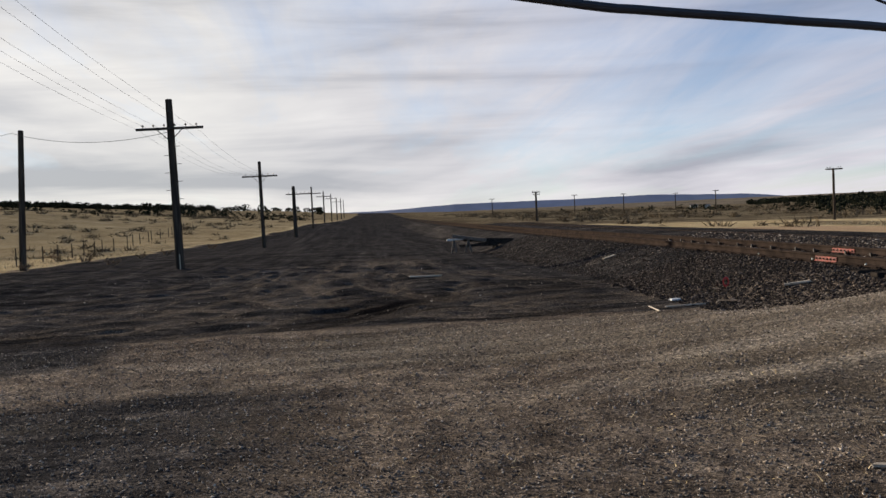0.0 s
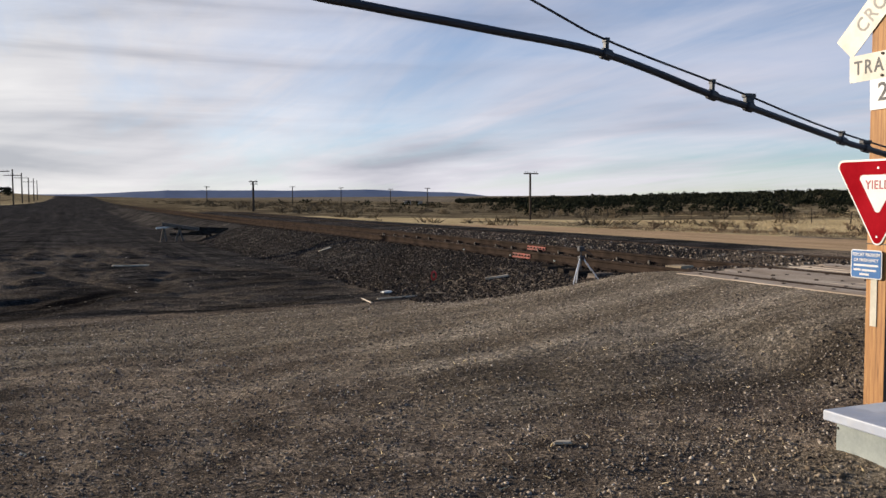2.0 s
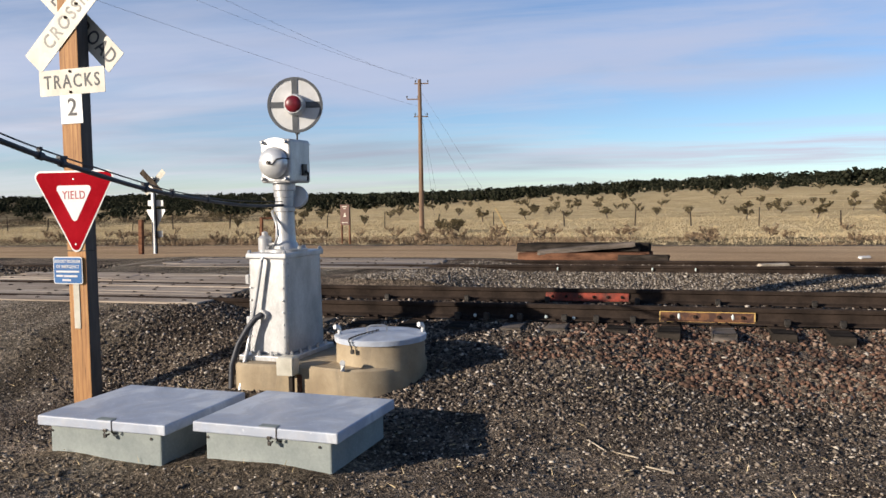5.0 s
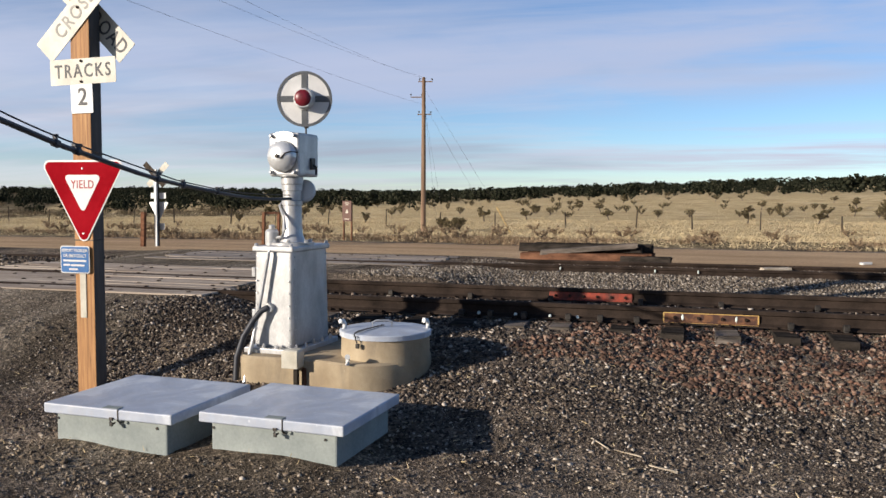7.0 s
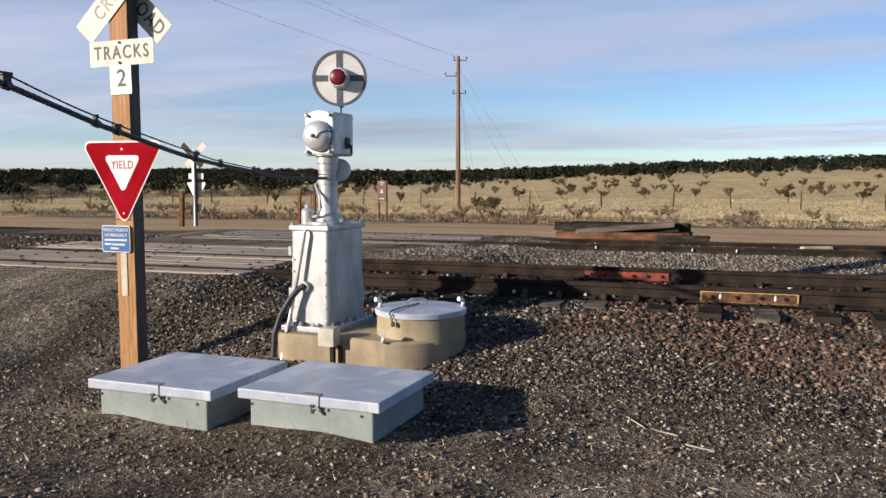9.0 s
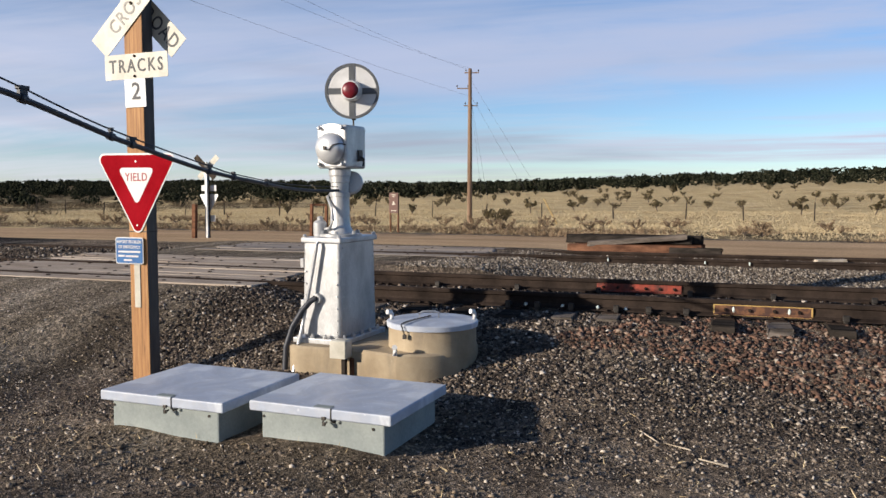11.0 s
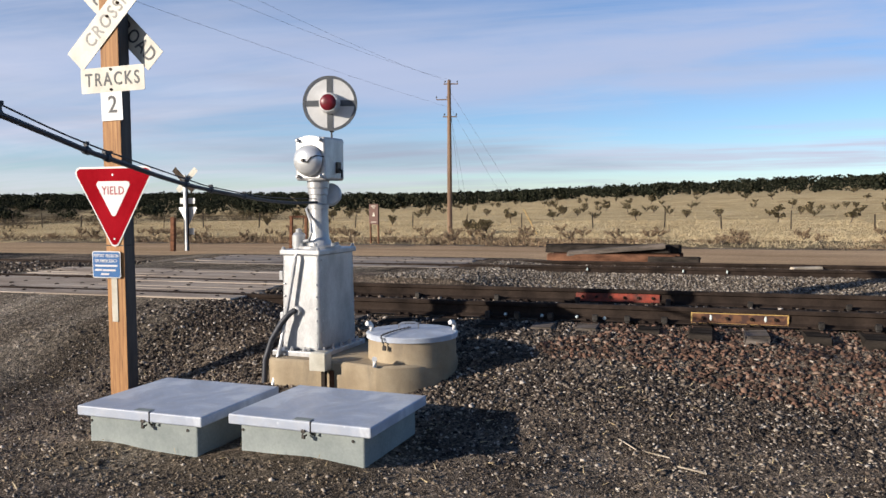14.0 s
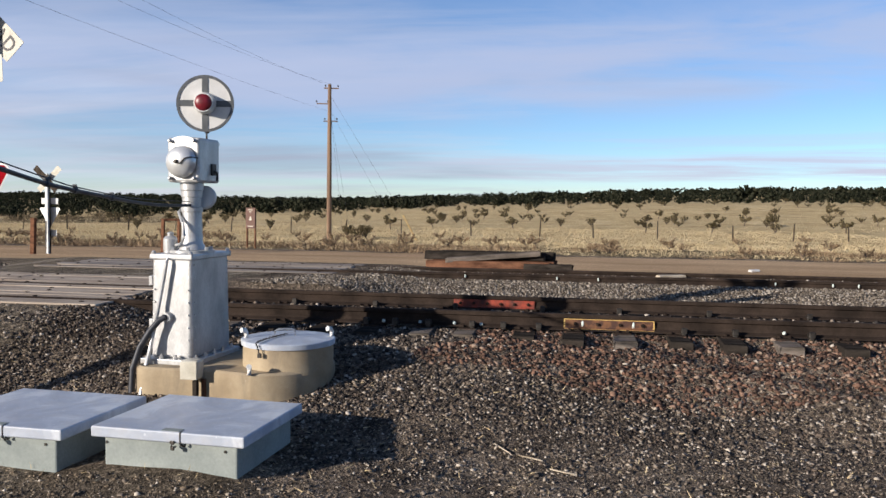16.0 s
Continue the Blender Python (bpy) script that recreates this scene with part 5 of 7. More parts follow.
# ---- crossing sign post ----
def crossing_post():
    p = thing("crossing_sign_post", "square orange-brown timber post with crossing and yield signs", "sign post")
    X0 = 6.465
    bm = bmesh.new()
    box(bm, X0, X0 + 0.15, 5.005, 5.20, -0.4, 4.15, 0.006)
    # faces turned to +y and -y get the darker timber: painted shade
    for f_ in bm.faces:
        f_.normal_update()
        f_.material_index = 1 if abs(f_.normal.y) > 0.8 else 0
    part("post", bm, (M_TIMBER, M_POSTSHADE), p)
    F = Matrix.Translation((X0, 0, 0)) @ FACE_ROAD      # sign x = -y, sign y = z, sign z = -x

    def at(y, z, off):
        return Matrix.Translation((X0 - off, y, z)) @ FACE_ROAD

    ys_ = sheet_sign("yield_sign", round_triangle(0.90, 0.055), 0.004, M_WHITE2, at(5.095, 1.715, 0.006), p, "red and white yield sign")
    sheet_sign("red_border", round_triangle(0.852, 0.045), 0.002, M_RED, at(5.095, 1.719, 0.0105), ys_)
    sheet_sign("white_centre", round_triangle(0.40, 0.030), 0.002, M_WHITE2, at(5.095, 1.80, 0.0130), ys_)
    share("lettering", text_mesh("YIELD", 0.105, 0.001, M_REDTXT, "lettering", 0.82, 1.1), ys_, at(5.095, 1.885, 0.0165))
    for z in (2.03, 1.45):
        b = bmesh.new()
        lathe(b, [(0.009, 0), (0.009, 0.006)], 8, at(5.095, z, 0.013))
        part("bolt", b, M_GALV, ys_)
    tr = sheet_sign("tracks_sign", round_rect(0.675, 0.225, 0.012), 0.004, M_WHITE, at(5.07, 2.885, 0.006) @ Matrix.Rotation(radians(1.5), 4, "Z"), p, "aged cream sign")
    share("lettering", text_mesh("TRACKS", 0.165, 0.001, M_INK, "lettering", 0.80, 1.28), tr, at(5.07, 2.885, 0.0115) @ Matrix.Rotation(radians(1.5), 4, "Z"))
    for z in (2.975, 2.795):
        b = bmesh.new()
        lathe(b, [(0.012, 0), (0.012, 0.008)], 8, at(5.085, z, 0.011))
        part("bolt", b, M_RUST, tr)
    n2 = sheet_sign("number_plate", round_rect(0.225, 0.255, 0.006), 0.004, M_WHITE2, at(5.085, 2.645, 0.006) @ Matrix.Rotation(radians(1.5), 4, "Z"), p, "white plate with the number of tracks")
    share("lettering", text_mesh("2", 0.215, 0.001, M_INK, "lettering", 0.95), n2, at(5.075, 2.655, 0.0115))
    bl = sheet_sign("blue_notice", round_rect(0.305, 0.245, 0.022), 0.004, M_WHITE2, at(5.185, 1.215, 0.018), p, "blue emergency notice with white letters")
    sheet_sign("blue_face", round_rect(0.288, 0.228, 0.018), 0.002, M_BLUE, at(5.185, 1.215, 0.0225), bl)
    share("lettering", text_mesh("REPORT PROBLEM", 0.040, 0.0006, M_WHITE2, "lettering", 0.82), bl, at(5.185, 1.295, 0.0255))
    share("lettering", text_mesh("OR EMERGENCY", 0.040, 0.0006, M_WHITE2, "lettering", 0.82), bl, at(5.185, 1.248, 0.0255))
    for x0, x1, z in ((-0.12, 0.12, 1.205), (-0.12, -0.05, 1.166), (-0.04, 0.10, 1.164), (-0.06, 0.03, 1.128)):
        part("text_bar", boxbm(x0, x1, -0.0085, 0.0085, 0, 0.0012, m=at(5.185, z, 0.0252)), M_WHITE2, bl)
    bm = bmesh.new()
    box(bm, X0 - 0.008, X0 - 0.001, 5.085, 5.15, 0.69, 1.14, 0.002, seg=1)
    part("white_strip", bm, M_WHITE, p, "white reflector strip")
    # crossbuck: one board in front of the post, the other behind it
    for word, ang, off, yc, mat, gap in (("CROSSING", 45, 0.006, 5.035, M_INKFADE, 0), ("RAILROAD", -45, -0.165, 5.165, M_INK, 1)):
        m = at(yc, 3.485, off) @ Matrix.Rotation(radians(ang), 4, "Z")
        bd = sheet_sign("crossbuck_board", round_rect(1.22, 0.229, 0.008), 0.005, M_WHITE, m, p, "aged white crossbuck board")
        if gap:
            share("lettering", text_mesh("RAIL", 0.185, 0.001, mat, "lettering", 0.80, 1.15), bd, m @ Matrix.Translation((-0.37, 0, 0.006)))
            share("lettering", text_mesh("ROAD", 0.185, 0.001, mat, "lettering", 0.80, 1.15), bd, m @ Matrix.Translation((0.35, 0, 0.006)))
        else:
            share("lettering", text_mesh(word, 0.180, 0.001, mat, "lettering", 0.82, 1.18), bd, m @ Matrix.Translation((0, 0, 0.006)))
        for q in (-0.08, 0.08):
            b = bmesh.new()
            lathe(b, [(0.014, 0.005), (0.014, 0.014)], 8, m @ Matrix.Translation((q, 0.02, 0)))
            part("bolt", b, M_RUST, bd)
    bm = bmesh.new()
    box(bm, X0 - 0.002, X0 + 0.152, 5.003, 5.202, 1.385, 1.395, 0)
    part("strap", bm, M_BRONZE, p, "thin dark strap")
    return p


crossing_post()


# ---- equipment vaults ----
def vault(cx, cy, w, d, turn, label, zt):
    v = thing("equipment_vault", label, "utility box", Matrix.Translation((cx, cy, 0)) @ Matrix.Rotation(radians(turn), 4, "Z"), "utility vaults")
    bm = bmesh.new()
    box(bm, -d / 2 + 0.05, d / 2 - 0.05, -w / 2 + 0.07, w / 2 - 0.07, -0.25, zt - 0.06, 0.012)
    for q in bm.verts:
        if q.co.z < 0:
            q.co.x *= 1.01
    part("body", bm, M_VAULT, v, "grey-green fibreglass body")
    bm = bmesh.new()
    box(bm, -d / 2, d / 2, -w / 2, w / 2, zt - 0.072, zt, 0.010)
    lid_ = part("lid", bm, M_LID, v, "flat pale blue-grey lid")
    bm = bmesh.new()
    box(bm, -d / 2 - 0.004, -d / 2 + 0.05, -0.105, -0.098, zt - 0.070, zt + 0.001, 0)
    part("seam", bm, M_BRONZE, lid_)
    bm = bmesh.new()
    x = -d / 2
    box(bm, x - 0.012, x + 0.0, -0.065, -0.035, zt - 0.078, zt - 0.055, 0.003)
    tube(bm, [(x - 0.006, -0.05, zt - 0.075), (x - 0.018, -0.05, zt - 0.09), (x - 0.012, -0.055, zt - 0.105), (x + 0.03, -0.055, zt - 0.10)], 0.006, 6)
    hs = bmesh.new()
    tube(hs, [(x - 0.004, -0.10, zt - 0.07), (x + 0.01, -0.115, zt - 0.09), (x + 0.03, -0.12, zt - 0.095)], 0.006, 6)
    box(bm, x - 0.02, x - 0.004, -0.068, -0.044, zt - 0.115, zt - 0.088, 0.004)
    part("latch", bm, M_BRONZE, lid_, "dark padlocked latch")
    part("hasp", hs, M_BRONZE, lid_)
    part("label_plate", boxbm(-d / 2 + 0.012, -d / 2 + 0.075, -0.09, 0.04, zt + 0.0005, zt + 0.003, 0), M_VAULT, lid_, "small grey plate on the lid")
    for yy in (-0.36, 0.42):
        b = bmesh.new()
        lathe(b, [(0.010, 0), (0.010, 0.006)], 8, Matrix.Translation((-d / 2 + 0.049, yy * w, zt - 0.115)) @ Matrix.Rotation(radians(-90), 4, "Y"))
        part("screw", b, M_BRONZE, v)
    return v


vault(5.44, 3.73, 1.07, 1.00, -3.2, "grey-green utility vault with flat lid at the sign post's foot", 0.33)
vault(5.475, 2.52, 1.09, 0.95, -4.0, "grey-green utility vault with flat lid before the signal", 0.335)


# ---- poles and wires ----
def insulator(bm, x, y, z):
    lathe(bm, [(0.012, -0.03), (0.012, 0.05), (0.045, 0.055), (0.05, 0.09), (0.035, 0.13), (0.0, 0.15)], 8, Matrix.Translation((x, y, z)), cap=False)


def telegraph_pole(x, y, h, arm, arm_drop, label, lean=(0, 0), r=0.14, steps=False, braces=True, shift=0.0, z=None, mat=None, group="telegraph poles"):
    z0 = zg(x, y) if z is None else z
    t = thing("telegraph_pole", label, "utility pole", Matrix.Translation((x, y, z0)) @ Matrix.Rotation(radians(lean[0]), 4, "Y") @ Matrix.Rotation(radians(lean[1]), 4, "X"), group)
    mat = mat or M_POLE
    bm = bmesh.new()
    lathe(bm, [(r * 1.12, -0.6), (r * 1.05, h * 0.3), (r * 0.85, h - 0.03), (r * 0.6, h)], 12)
    part("pole", bm, mat, t)
    if arm:
        za = h - arm_drop
        c = bmesh.new()
        box(c, shift - arm / 2, shift + arm / 2, -r * 0.85 - 0.10, -r * 0.85, za - 0.06, za + 0.06, 0.01, seg=1)
        ca = part("crossarm", c, mat, t)
        for k in range(6):
            px = shift + (k - 2.5) * arm / 6.3
            if abs(px) < 0.15:
                continue
            b = bmesh.new()
            insulator(b, px, -r * 0.85 - 0.05, za + 0.07)
            part("insulator", b, M_BRONZE, ca)
        if braces:
            for s_ in (-1, 1):
                b = bmesh.new()
                tube(b, [(s_ * 0.62, -r * 0.85 - 0.11, za - 0.03), (s_ * 0.06, -r * 0.9 - 0.02, za - 0.55)], 0.02, 6)
                part("brace", b, M_BRONZE, t)
    if steps:
        for k in range(9):
            b = bmesh.new()
            s_ = 1 if k % 2 else -1
            tube(b, [(s_ * r * 0.8, 0, 3.0 + k * 0.42), (s_ * (r + 0.2), 0, 3.0 + k * 0.42)], 0.014, 6)
            part("climbing_step", b, M_BRONZE, t)
    return t


P1 = telegraph_pole(-8.9, 41.9, 8.2, 3.15, 1.42, "leaning weathered telegraph pole with long crossarm and climbing steps", (-0.55, 0), 0.19, True, z=-0.35)
bm = bmesh.new()
box(bm, 0.02, 0.07, -0.24, -0.2, -0.1, 0.75, 0.004)
part("white_marker", bm, M_STICK, P1, "pale marker strip at the foot")
telegraph_pole(-8.55, 72.4, 7.25, 2.9, 1.25, "weathered telegraph pole with crossarm in dark yard", (-0.2, 0), 0.15, z=-0.45)
telegraph_pole(-8.25, 101, 6.25, 3.0, 0.95, "thick dark telegraph pole beside the yard", (-0.2, 0), 0.22, braces=False, shift=0.6, z=-0.55)
for k, (x, y, h) in enumerate(((-8.4, 136, 6.6), (-8.3, 171, 6.4), (-8.3, 206, 6.6), (-8.2, 240, 6.3), (-8.0, 272, 6.6), (-8.0, 305, 6.4))):
    telegraph_pole(x, y, h, 3.0 if k < 4 else 0, 1.1, "far weathered telegraph pole in the line", (0, 0), 0.13, braces=False)
telegraph_pole(-19.15, 49.4, 7.75, 0, 1, "bare weathered pole standing in dry grass", (2.8, 0), 0.17, z=-0.25)
telegraph_pole(42.05, 72.9, 5.45, 1.6, 0.1, "lone grey pole with short crossarm on the plain", (0, 0), 0.11, braces=False, z=-1.35, mat=M_POLE)
telegraph_pole(24.0, 118.0, 4.2, 1.2, 0.1, "short dark trackside pole", (0, 0), 0.14, braces=False)
for k, (az_, r_) in enumerate(((11.5, 190), (14.0, 230), (17.2, 240), (20.5, 260), (23.0, 220), (8.5, 260))):
    x, y = r_ * math.sin(radians(az_)), r_ * math.cos(radians(az_))
    telegraph_pole(x, y, 5.0, 1.6, 0.2, "far thin pole on the plain", (0, 0), 0.12, braces=False)

up = thing("utility_pole", "tall brown utility pole in dry grass with short arms", "utility pole", Matrix.Translation((47.9, 14.3, -0.5)))
bm = bmesh.new()
lathe(bm, [(0.15, -0.8), (0.135, 4), (0.10, 9.05), (0.07, 9.1)], 14)
part("pole", bm, M_POLE2, up)
for z, w, sh in ((8.85, 0.85, 0.1), (7.95, 0.75, -0.45), (6.95, 0.82, 0.05)):
    b = bmesh.new()
    m = Matrix.Rotation(radians(75), 4, "Z")
    box(b, sh - w / 2 if w > 0.8 else -0.75, sh + w / 2 if w > 0.8 else 0.0, -0.035, 0.035, z - 0.03, z + 0.03, 0.008, m.inverted(), 1)
    ca = part("crossarm", b, M_POLE2, up)
    for q in (-0.4, 0.45):
        b = bmesh.new()
        v = m.inverted() @ Vector((q * w + sh, 0, z + 0.05))
        insulator(b, v.x, v.y, v.z)
        part("insulator", b, M_BRONZE, ca)
for ex, ey, z in ((0.1, -0.85, 7.9), (0.1, -1.3, 7.6), (0.3, -5.2, 8.5), (0.3, -4.3, 7.6)):
    b = bmesh.new()
    tube(b, [(0, 0, z), (ex, ey, 0.2)], 0.005, 5)
    part("guy_wire", b, M_BRONZE, up)
b = bmesh.new()
tube(b, [(0.3, -5.15, 0.1), (0.252, -4.36, 1.55)], 0.03, 6)
part("guy_guard", b, M_YELEDGE, up, "yellow guy wire guard")


def wire_between(p, q, sag, radius, label, mat=M_BRONZE):
    p, q = Vector(p), Vector(q)
    pts = [p.lerp(q, k / 20) - Vector((0, 0, sag * 4 * (k / 20) * (1 - k / 20))) for k in range(21)]
    b = bmesh.new()
    tube(b, pts, radius, 5)
    ob = part("overhead_wire", b, mat)
    tagged(ob, label, "wire", "overhead wires")


for k in range(5):
    px = -10.5 + 0.55 * k + (0.55 if k > 2 else 0)
    wire_between((px, 41.8, 6.45), (px - 0.4, 8.0, 8.9), 0.5, 0.0042, "thin wire running from the telegraph pole")
    wire_between((px, 41.8, 6.45), (px + 0.4, 72.3, 5.7), 0.6, 0.0042, "thin wire between telegraph poles")
wire_between((-19.15, 49.3, 7.3), (-8.95, 41.8, 6.3), 0.5, 0.012, "sagging wire from the bare pole")
wire_between((-19.15, 49.3, 7.35), (-34, 55, 7.8), 0.6, 0.012, "sagging wire from the bare pole")
wire_between((47.9, 14.3, 8.6), (5.0, 15.2, 8.9), 0.55, 0.0042, "thin power wire running to the utility pole")
wire_between((47.9, 14.3, 8.5), (5.0, 14.0, 9.3), 0.6, 0.0042, "thin power wire running to the utility pole")
wire_between((47.9, 14.3, 7.0), (5.0, 14.5, 7.3), 0.2, 0.0042, "thin power wire running to the utility pole")

# ---- fences, posts and signs across the tracks ----
rng = random.Random(21)
y = -26.0
while y < 100:
    x = 58 + 0.02 * y + rng.uniform(-0.4, 0.4)
    b = bmesh.new()
    h = rng.uniform(0.95, 1.25)
    rr = rng.uniform(0.035, 0.055)
    lathe(b, [(rr, -0.4), (rr * 0.95, h * 0.5), (rr * 0.8, h)], 7)
    ob = part("fence_post", b, M_POLE)
    ob.matrix_world = Matrix.Translation((x, y, zg(x, y))) @ Matrix.Rotation(rng.uniform(-0.10, 0.10), 4, "X") @ Matrix.Rotation(rng.uniform(-0.08, 0.08), 4, "Y")
    tagged(ob, "weathered wooden fence post in dry grass", "fence post", "field fence")
    y += rng.uniform(3.2, 5.2)
for k in range(26):
    x, y = -22 - 0.15 * k + rng.uniform(-0.4, 0.4), 34 + 3.6 * k
    b = bmesh.new()
    lathe(b, [(0.05, -0.4), (0.045, 0.6), (0.04, 1.15)], 6)
    ob = part("fence_post", b, M_POLE)
    ob.matrix_world = Matrix.Translation((x, y, zg(x, y))) @ Matrix.Rotation(rng.uniform(-0.08, 0.08), 4, "X")
    tagged(ob, "thin weathered fence post in grass", "fence post", "yard fence")

bs = thing("trail_sign", "brown trail crossing sign on two thin posts", "sign", Matrix.Translation((32.6, 13.0, -0.15)) @ Matrix.Rotation(radians(-21), 4, "Z"))
for yy in (-0.215, 0.215):
    part("post", boxbm(0.0, 0.06, yy - 0.03, yy + 0.03, -0.4, 1.60, 0.006), M_TIEOLD, bs)
pan = part("panel", boxbm(-0.025, -0.002, -0.25, 0.25, 0.82, 1.66, 0.006), M_BROWNSIGN, bs)
bm = bmesh.new()
prism(bm, [(-0.09, -0.09), (0.09, -0.09), (0.10, -0.02), (0.05, 0.01), (0.06, 0.09), (0.0, 0.13), (-0.05, 0.08), (-0.03, 0.01), (-0.10, -0.03)], 0.004, Matrix.Translation((-0.026, 0, 1.22)) @ FACE_ROAD @ Matrix.Diagonal((0.75, 0.75, 1, 1)))
part("emblem", bm, M_WHITE, pan)
for z, w in ((1.575, 0.26), (1.50, 0.12), (0.915, 0.30)):
    part("text_bar", boxbm(-0.031, -0.026, -w / 2, w / 2, z - 0.014, z + 0.014), M_WHITE, pan)

fx = thing("far_crossing_sign", "crossbuck and yield signs seen from behind on a steel post", "sign post", Matrix.Translation((24.87, 16.77, -0.25)) @ Matrix.Diagonal((0.86, 0.86, 0.86, 1)))
bm = bmesh.new()
box(bm, -0.05, 0.05, -0.05, 0.05, -0.4, 3.3, 0.006)
part("post", bm, M_GALV, fx)
part("post_dark_half", boxbm(0.051, 0.12, -0.07, 0.07, 0.2, 3.2, 0.006), M_TIE, fx, "darker half of the post")
for ang in (45, -45):
    m = Matrix.Translation((0.15 if ang > 0 else -0.062, 0, 3.1)) @ FACE_ROAD @ Matrix.Rotation(radians(ang), 4, "Z")
    sheet_sign("crossbuck_board", round_rect(1.22, 0.229, 0.008), 0.005, M_WHITE if ang > 0 else M_POLE, m, fx, "aged white board" if ang > 0 else "darker back of a board")
sheet_sign("plate", round_rect(0.68, 0.225, 0.01), 0.004, M_WHITE2, Matrix.Translation((0.16, 0, 2.28)) @ FACE_ROAD, fx)
sheet_sign("yield_back", round_triangle(0.90, 0.05), 0.004, M_GALV, Matrix.Translation((0.17, 0, 1.65)) @ FACE_ROAD, fx, "bare metal back of the yield sign")
sheet_sign("small_plate", round_rect(0.3, 0.25, 0.01), 0.004, M_GALV, Matrix.Translation((0.165, -0.12, 1.08)) @ FACE_ROAD, fx)
for x, y, h, w in ((24.63, 17.12, 1.15, 0.14), (26.66, 13.75, 1.15, 0.10), (26.9, 13.3, 1.1, 0.10)):
    ob = part("wooden_post", boxbm(-w / 2, w / 2, -w / 2, w / 2, -0.3, h, 0.012), M_TIEOLD)
    ob.matrix_world = Matrix.Translation((x, y, zg(x, y))) @ Matrix.Rotation(0.03, 4, "X")
    tagged(ob, "short weathered timber post by the dirt road", "post", "short posts")
ob = part("gate_rail", boxbm(-0.3, 0.3, -0.04, 0.04, 1.10, 1.17, 0.01), M_TIEOLD)
ob.matrix_world = Matrix.Translation((26.78, 13.52, zg(26.78, 13.52))) @ Matrix.Rotation(radians(-62), 4, "Z")
tagged(ob, "weathered rail across two short posts", "rail")

# ---- stacked ties beyond the second track ----
rng = random.Random(31)


def loose_tie(cx, cy, z, length, w, h, yaw, pitch, mat, label):
    bm = bmesh.new()
    box(bm, -w / 2, w / 2, -length / 2, length / 2, 0, h, 0.015)
    for v in bm.verts:
        v.co += Vector((rng.uniform(-0.01, 0.01), rng.uniform(-0.03, 0.03), rng.uniform(-0.008, 0.008)))
    ob = part("loose_tie", bm, mat)
    ob.matrix_world = Matrix.Translation((cx, cy, z)) @ Matrix.Rotation(radians(yaw), 4, "Z") @ Matrix.Rotation(radians(pitch), 4, "X")
    tagged(ob, label, "railway tie", "stacked ties")


Z19 = zg(18.3, 1.6) - 0.01
TIE_STACK = [(17.95 + 0.27 * k, 1.9 + 0.1 * (k % 2), Z19, 2.6, 0.23, 0.18, 1.5 * (k - 1), 0, M_TIEOLD if k % 2 else M_TIE) for k in range(4)]
TIE_STACK += [(18.02 + 0.3 * k, 1.85 - 0.08 * k, Z19 + 0.185, 2.6, 0.23, 0.18, 2 - k, 0, M_TIEOLD) for k in range(3)]
TIE_STACK += [(18.35, 1.95, Z19 + 0.37, 2.6, 0.23, 0.17, 1, 0, M_TIE), (18.65, 1.7, Z19 + 0.37, 2.5, 0.23, 0.17, -2, 0, M_TIE), (18.10, 1.75, Z19 + 0.40, 2.0, 0.2, 0.10, 8, -5, M_TIEGREY),
              (17.6, 1.0, Z19 + 0.02, 1.6, 0.22, 0.16, 3, 0, M_TIEOLD), (17.9, 0.55, Z19 + 0.185, 1.0, 0.22, 0.15, -4, 0, M_TIE)]
for cx, cy, z, ln, w, h, yaw, pitch, mat in TIE_STACK:
    loose_tie(cx, cy, z, ln, w, h, yaw, pitch, mat, "old dark wooden tie in a loose stack")

# ---- yard clutter ----
tr = thing("lumber_trestle", "grey planks lying across low trestles in the dark yard", "lumber stack", Matrix.Translation((4.35, 43.6, zg(4.35, 43.6))) @ Matrix.Rotation(radians(-22), 4, "Z"))
for x0, y0, ln, w, h_, z, mat, yaw, tip in ((1.05, 0.1, 1.75, 0.30, 0.16, 0.66, M_TIEGREY, -86, 9), (1.9, 0.7, 2.6, 0.22, 0.20, 0.50, M_TIE, -80, 3), (2.35, 0.5, 1.9, 0.24, 0.16, 0.36, M_TIE, -83, -2), (0.35, 0.0, 0.9, 0.2, 0.09, 0.66, M_GALV, -70, -4), (1.5, 0.2, 2.0, 0.16, 0.12, 0.30, M_TIE, -88, 0)):
    bm = bmesh.new()
    box(bm, -w / 2, w / 2, -ln / 2, ln / 2, 0, h_, 0.012, Matrix.Translation((x0, y0, z)) @ Matrix.Rotation(radians(yaw), 4, "Z") @ Matrix.Rotation(radians(-tip), 4, "X"))
    part("plank", bm, mat, tr)
for x0, y0, hh, wide in ((0.25, 0.05, 0.72, 0.14), (1.0, 0.1, 0.66, 0.2), (2.3, 0.6, 0.52, 0.2)):
    for s_ in (-1, 1):
        bm = bmesh.new()
        tube(bm, [(x0 + s_ * wide, y0 - 0.1, -0.08), (x0, y0, hh)], 0.05, 6)
        part("trestle_leg", bm, M_TIEGREY if x0 < 1.5 else M_TIE, tr)
TPX, TPY = 7.85, 11.7
tp = thing("tripod", "small silver camera tripod standing beside the ballast", "tripod", Matrix.Translation((TPX, TPY, zg(TPX, TPY))))
top_z = 0.62
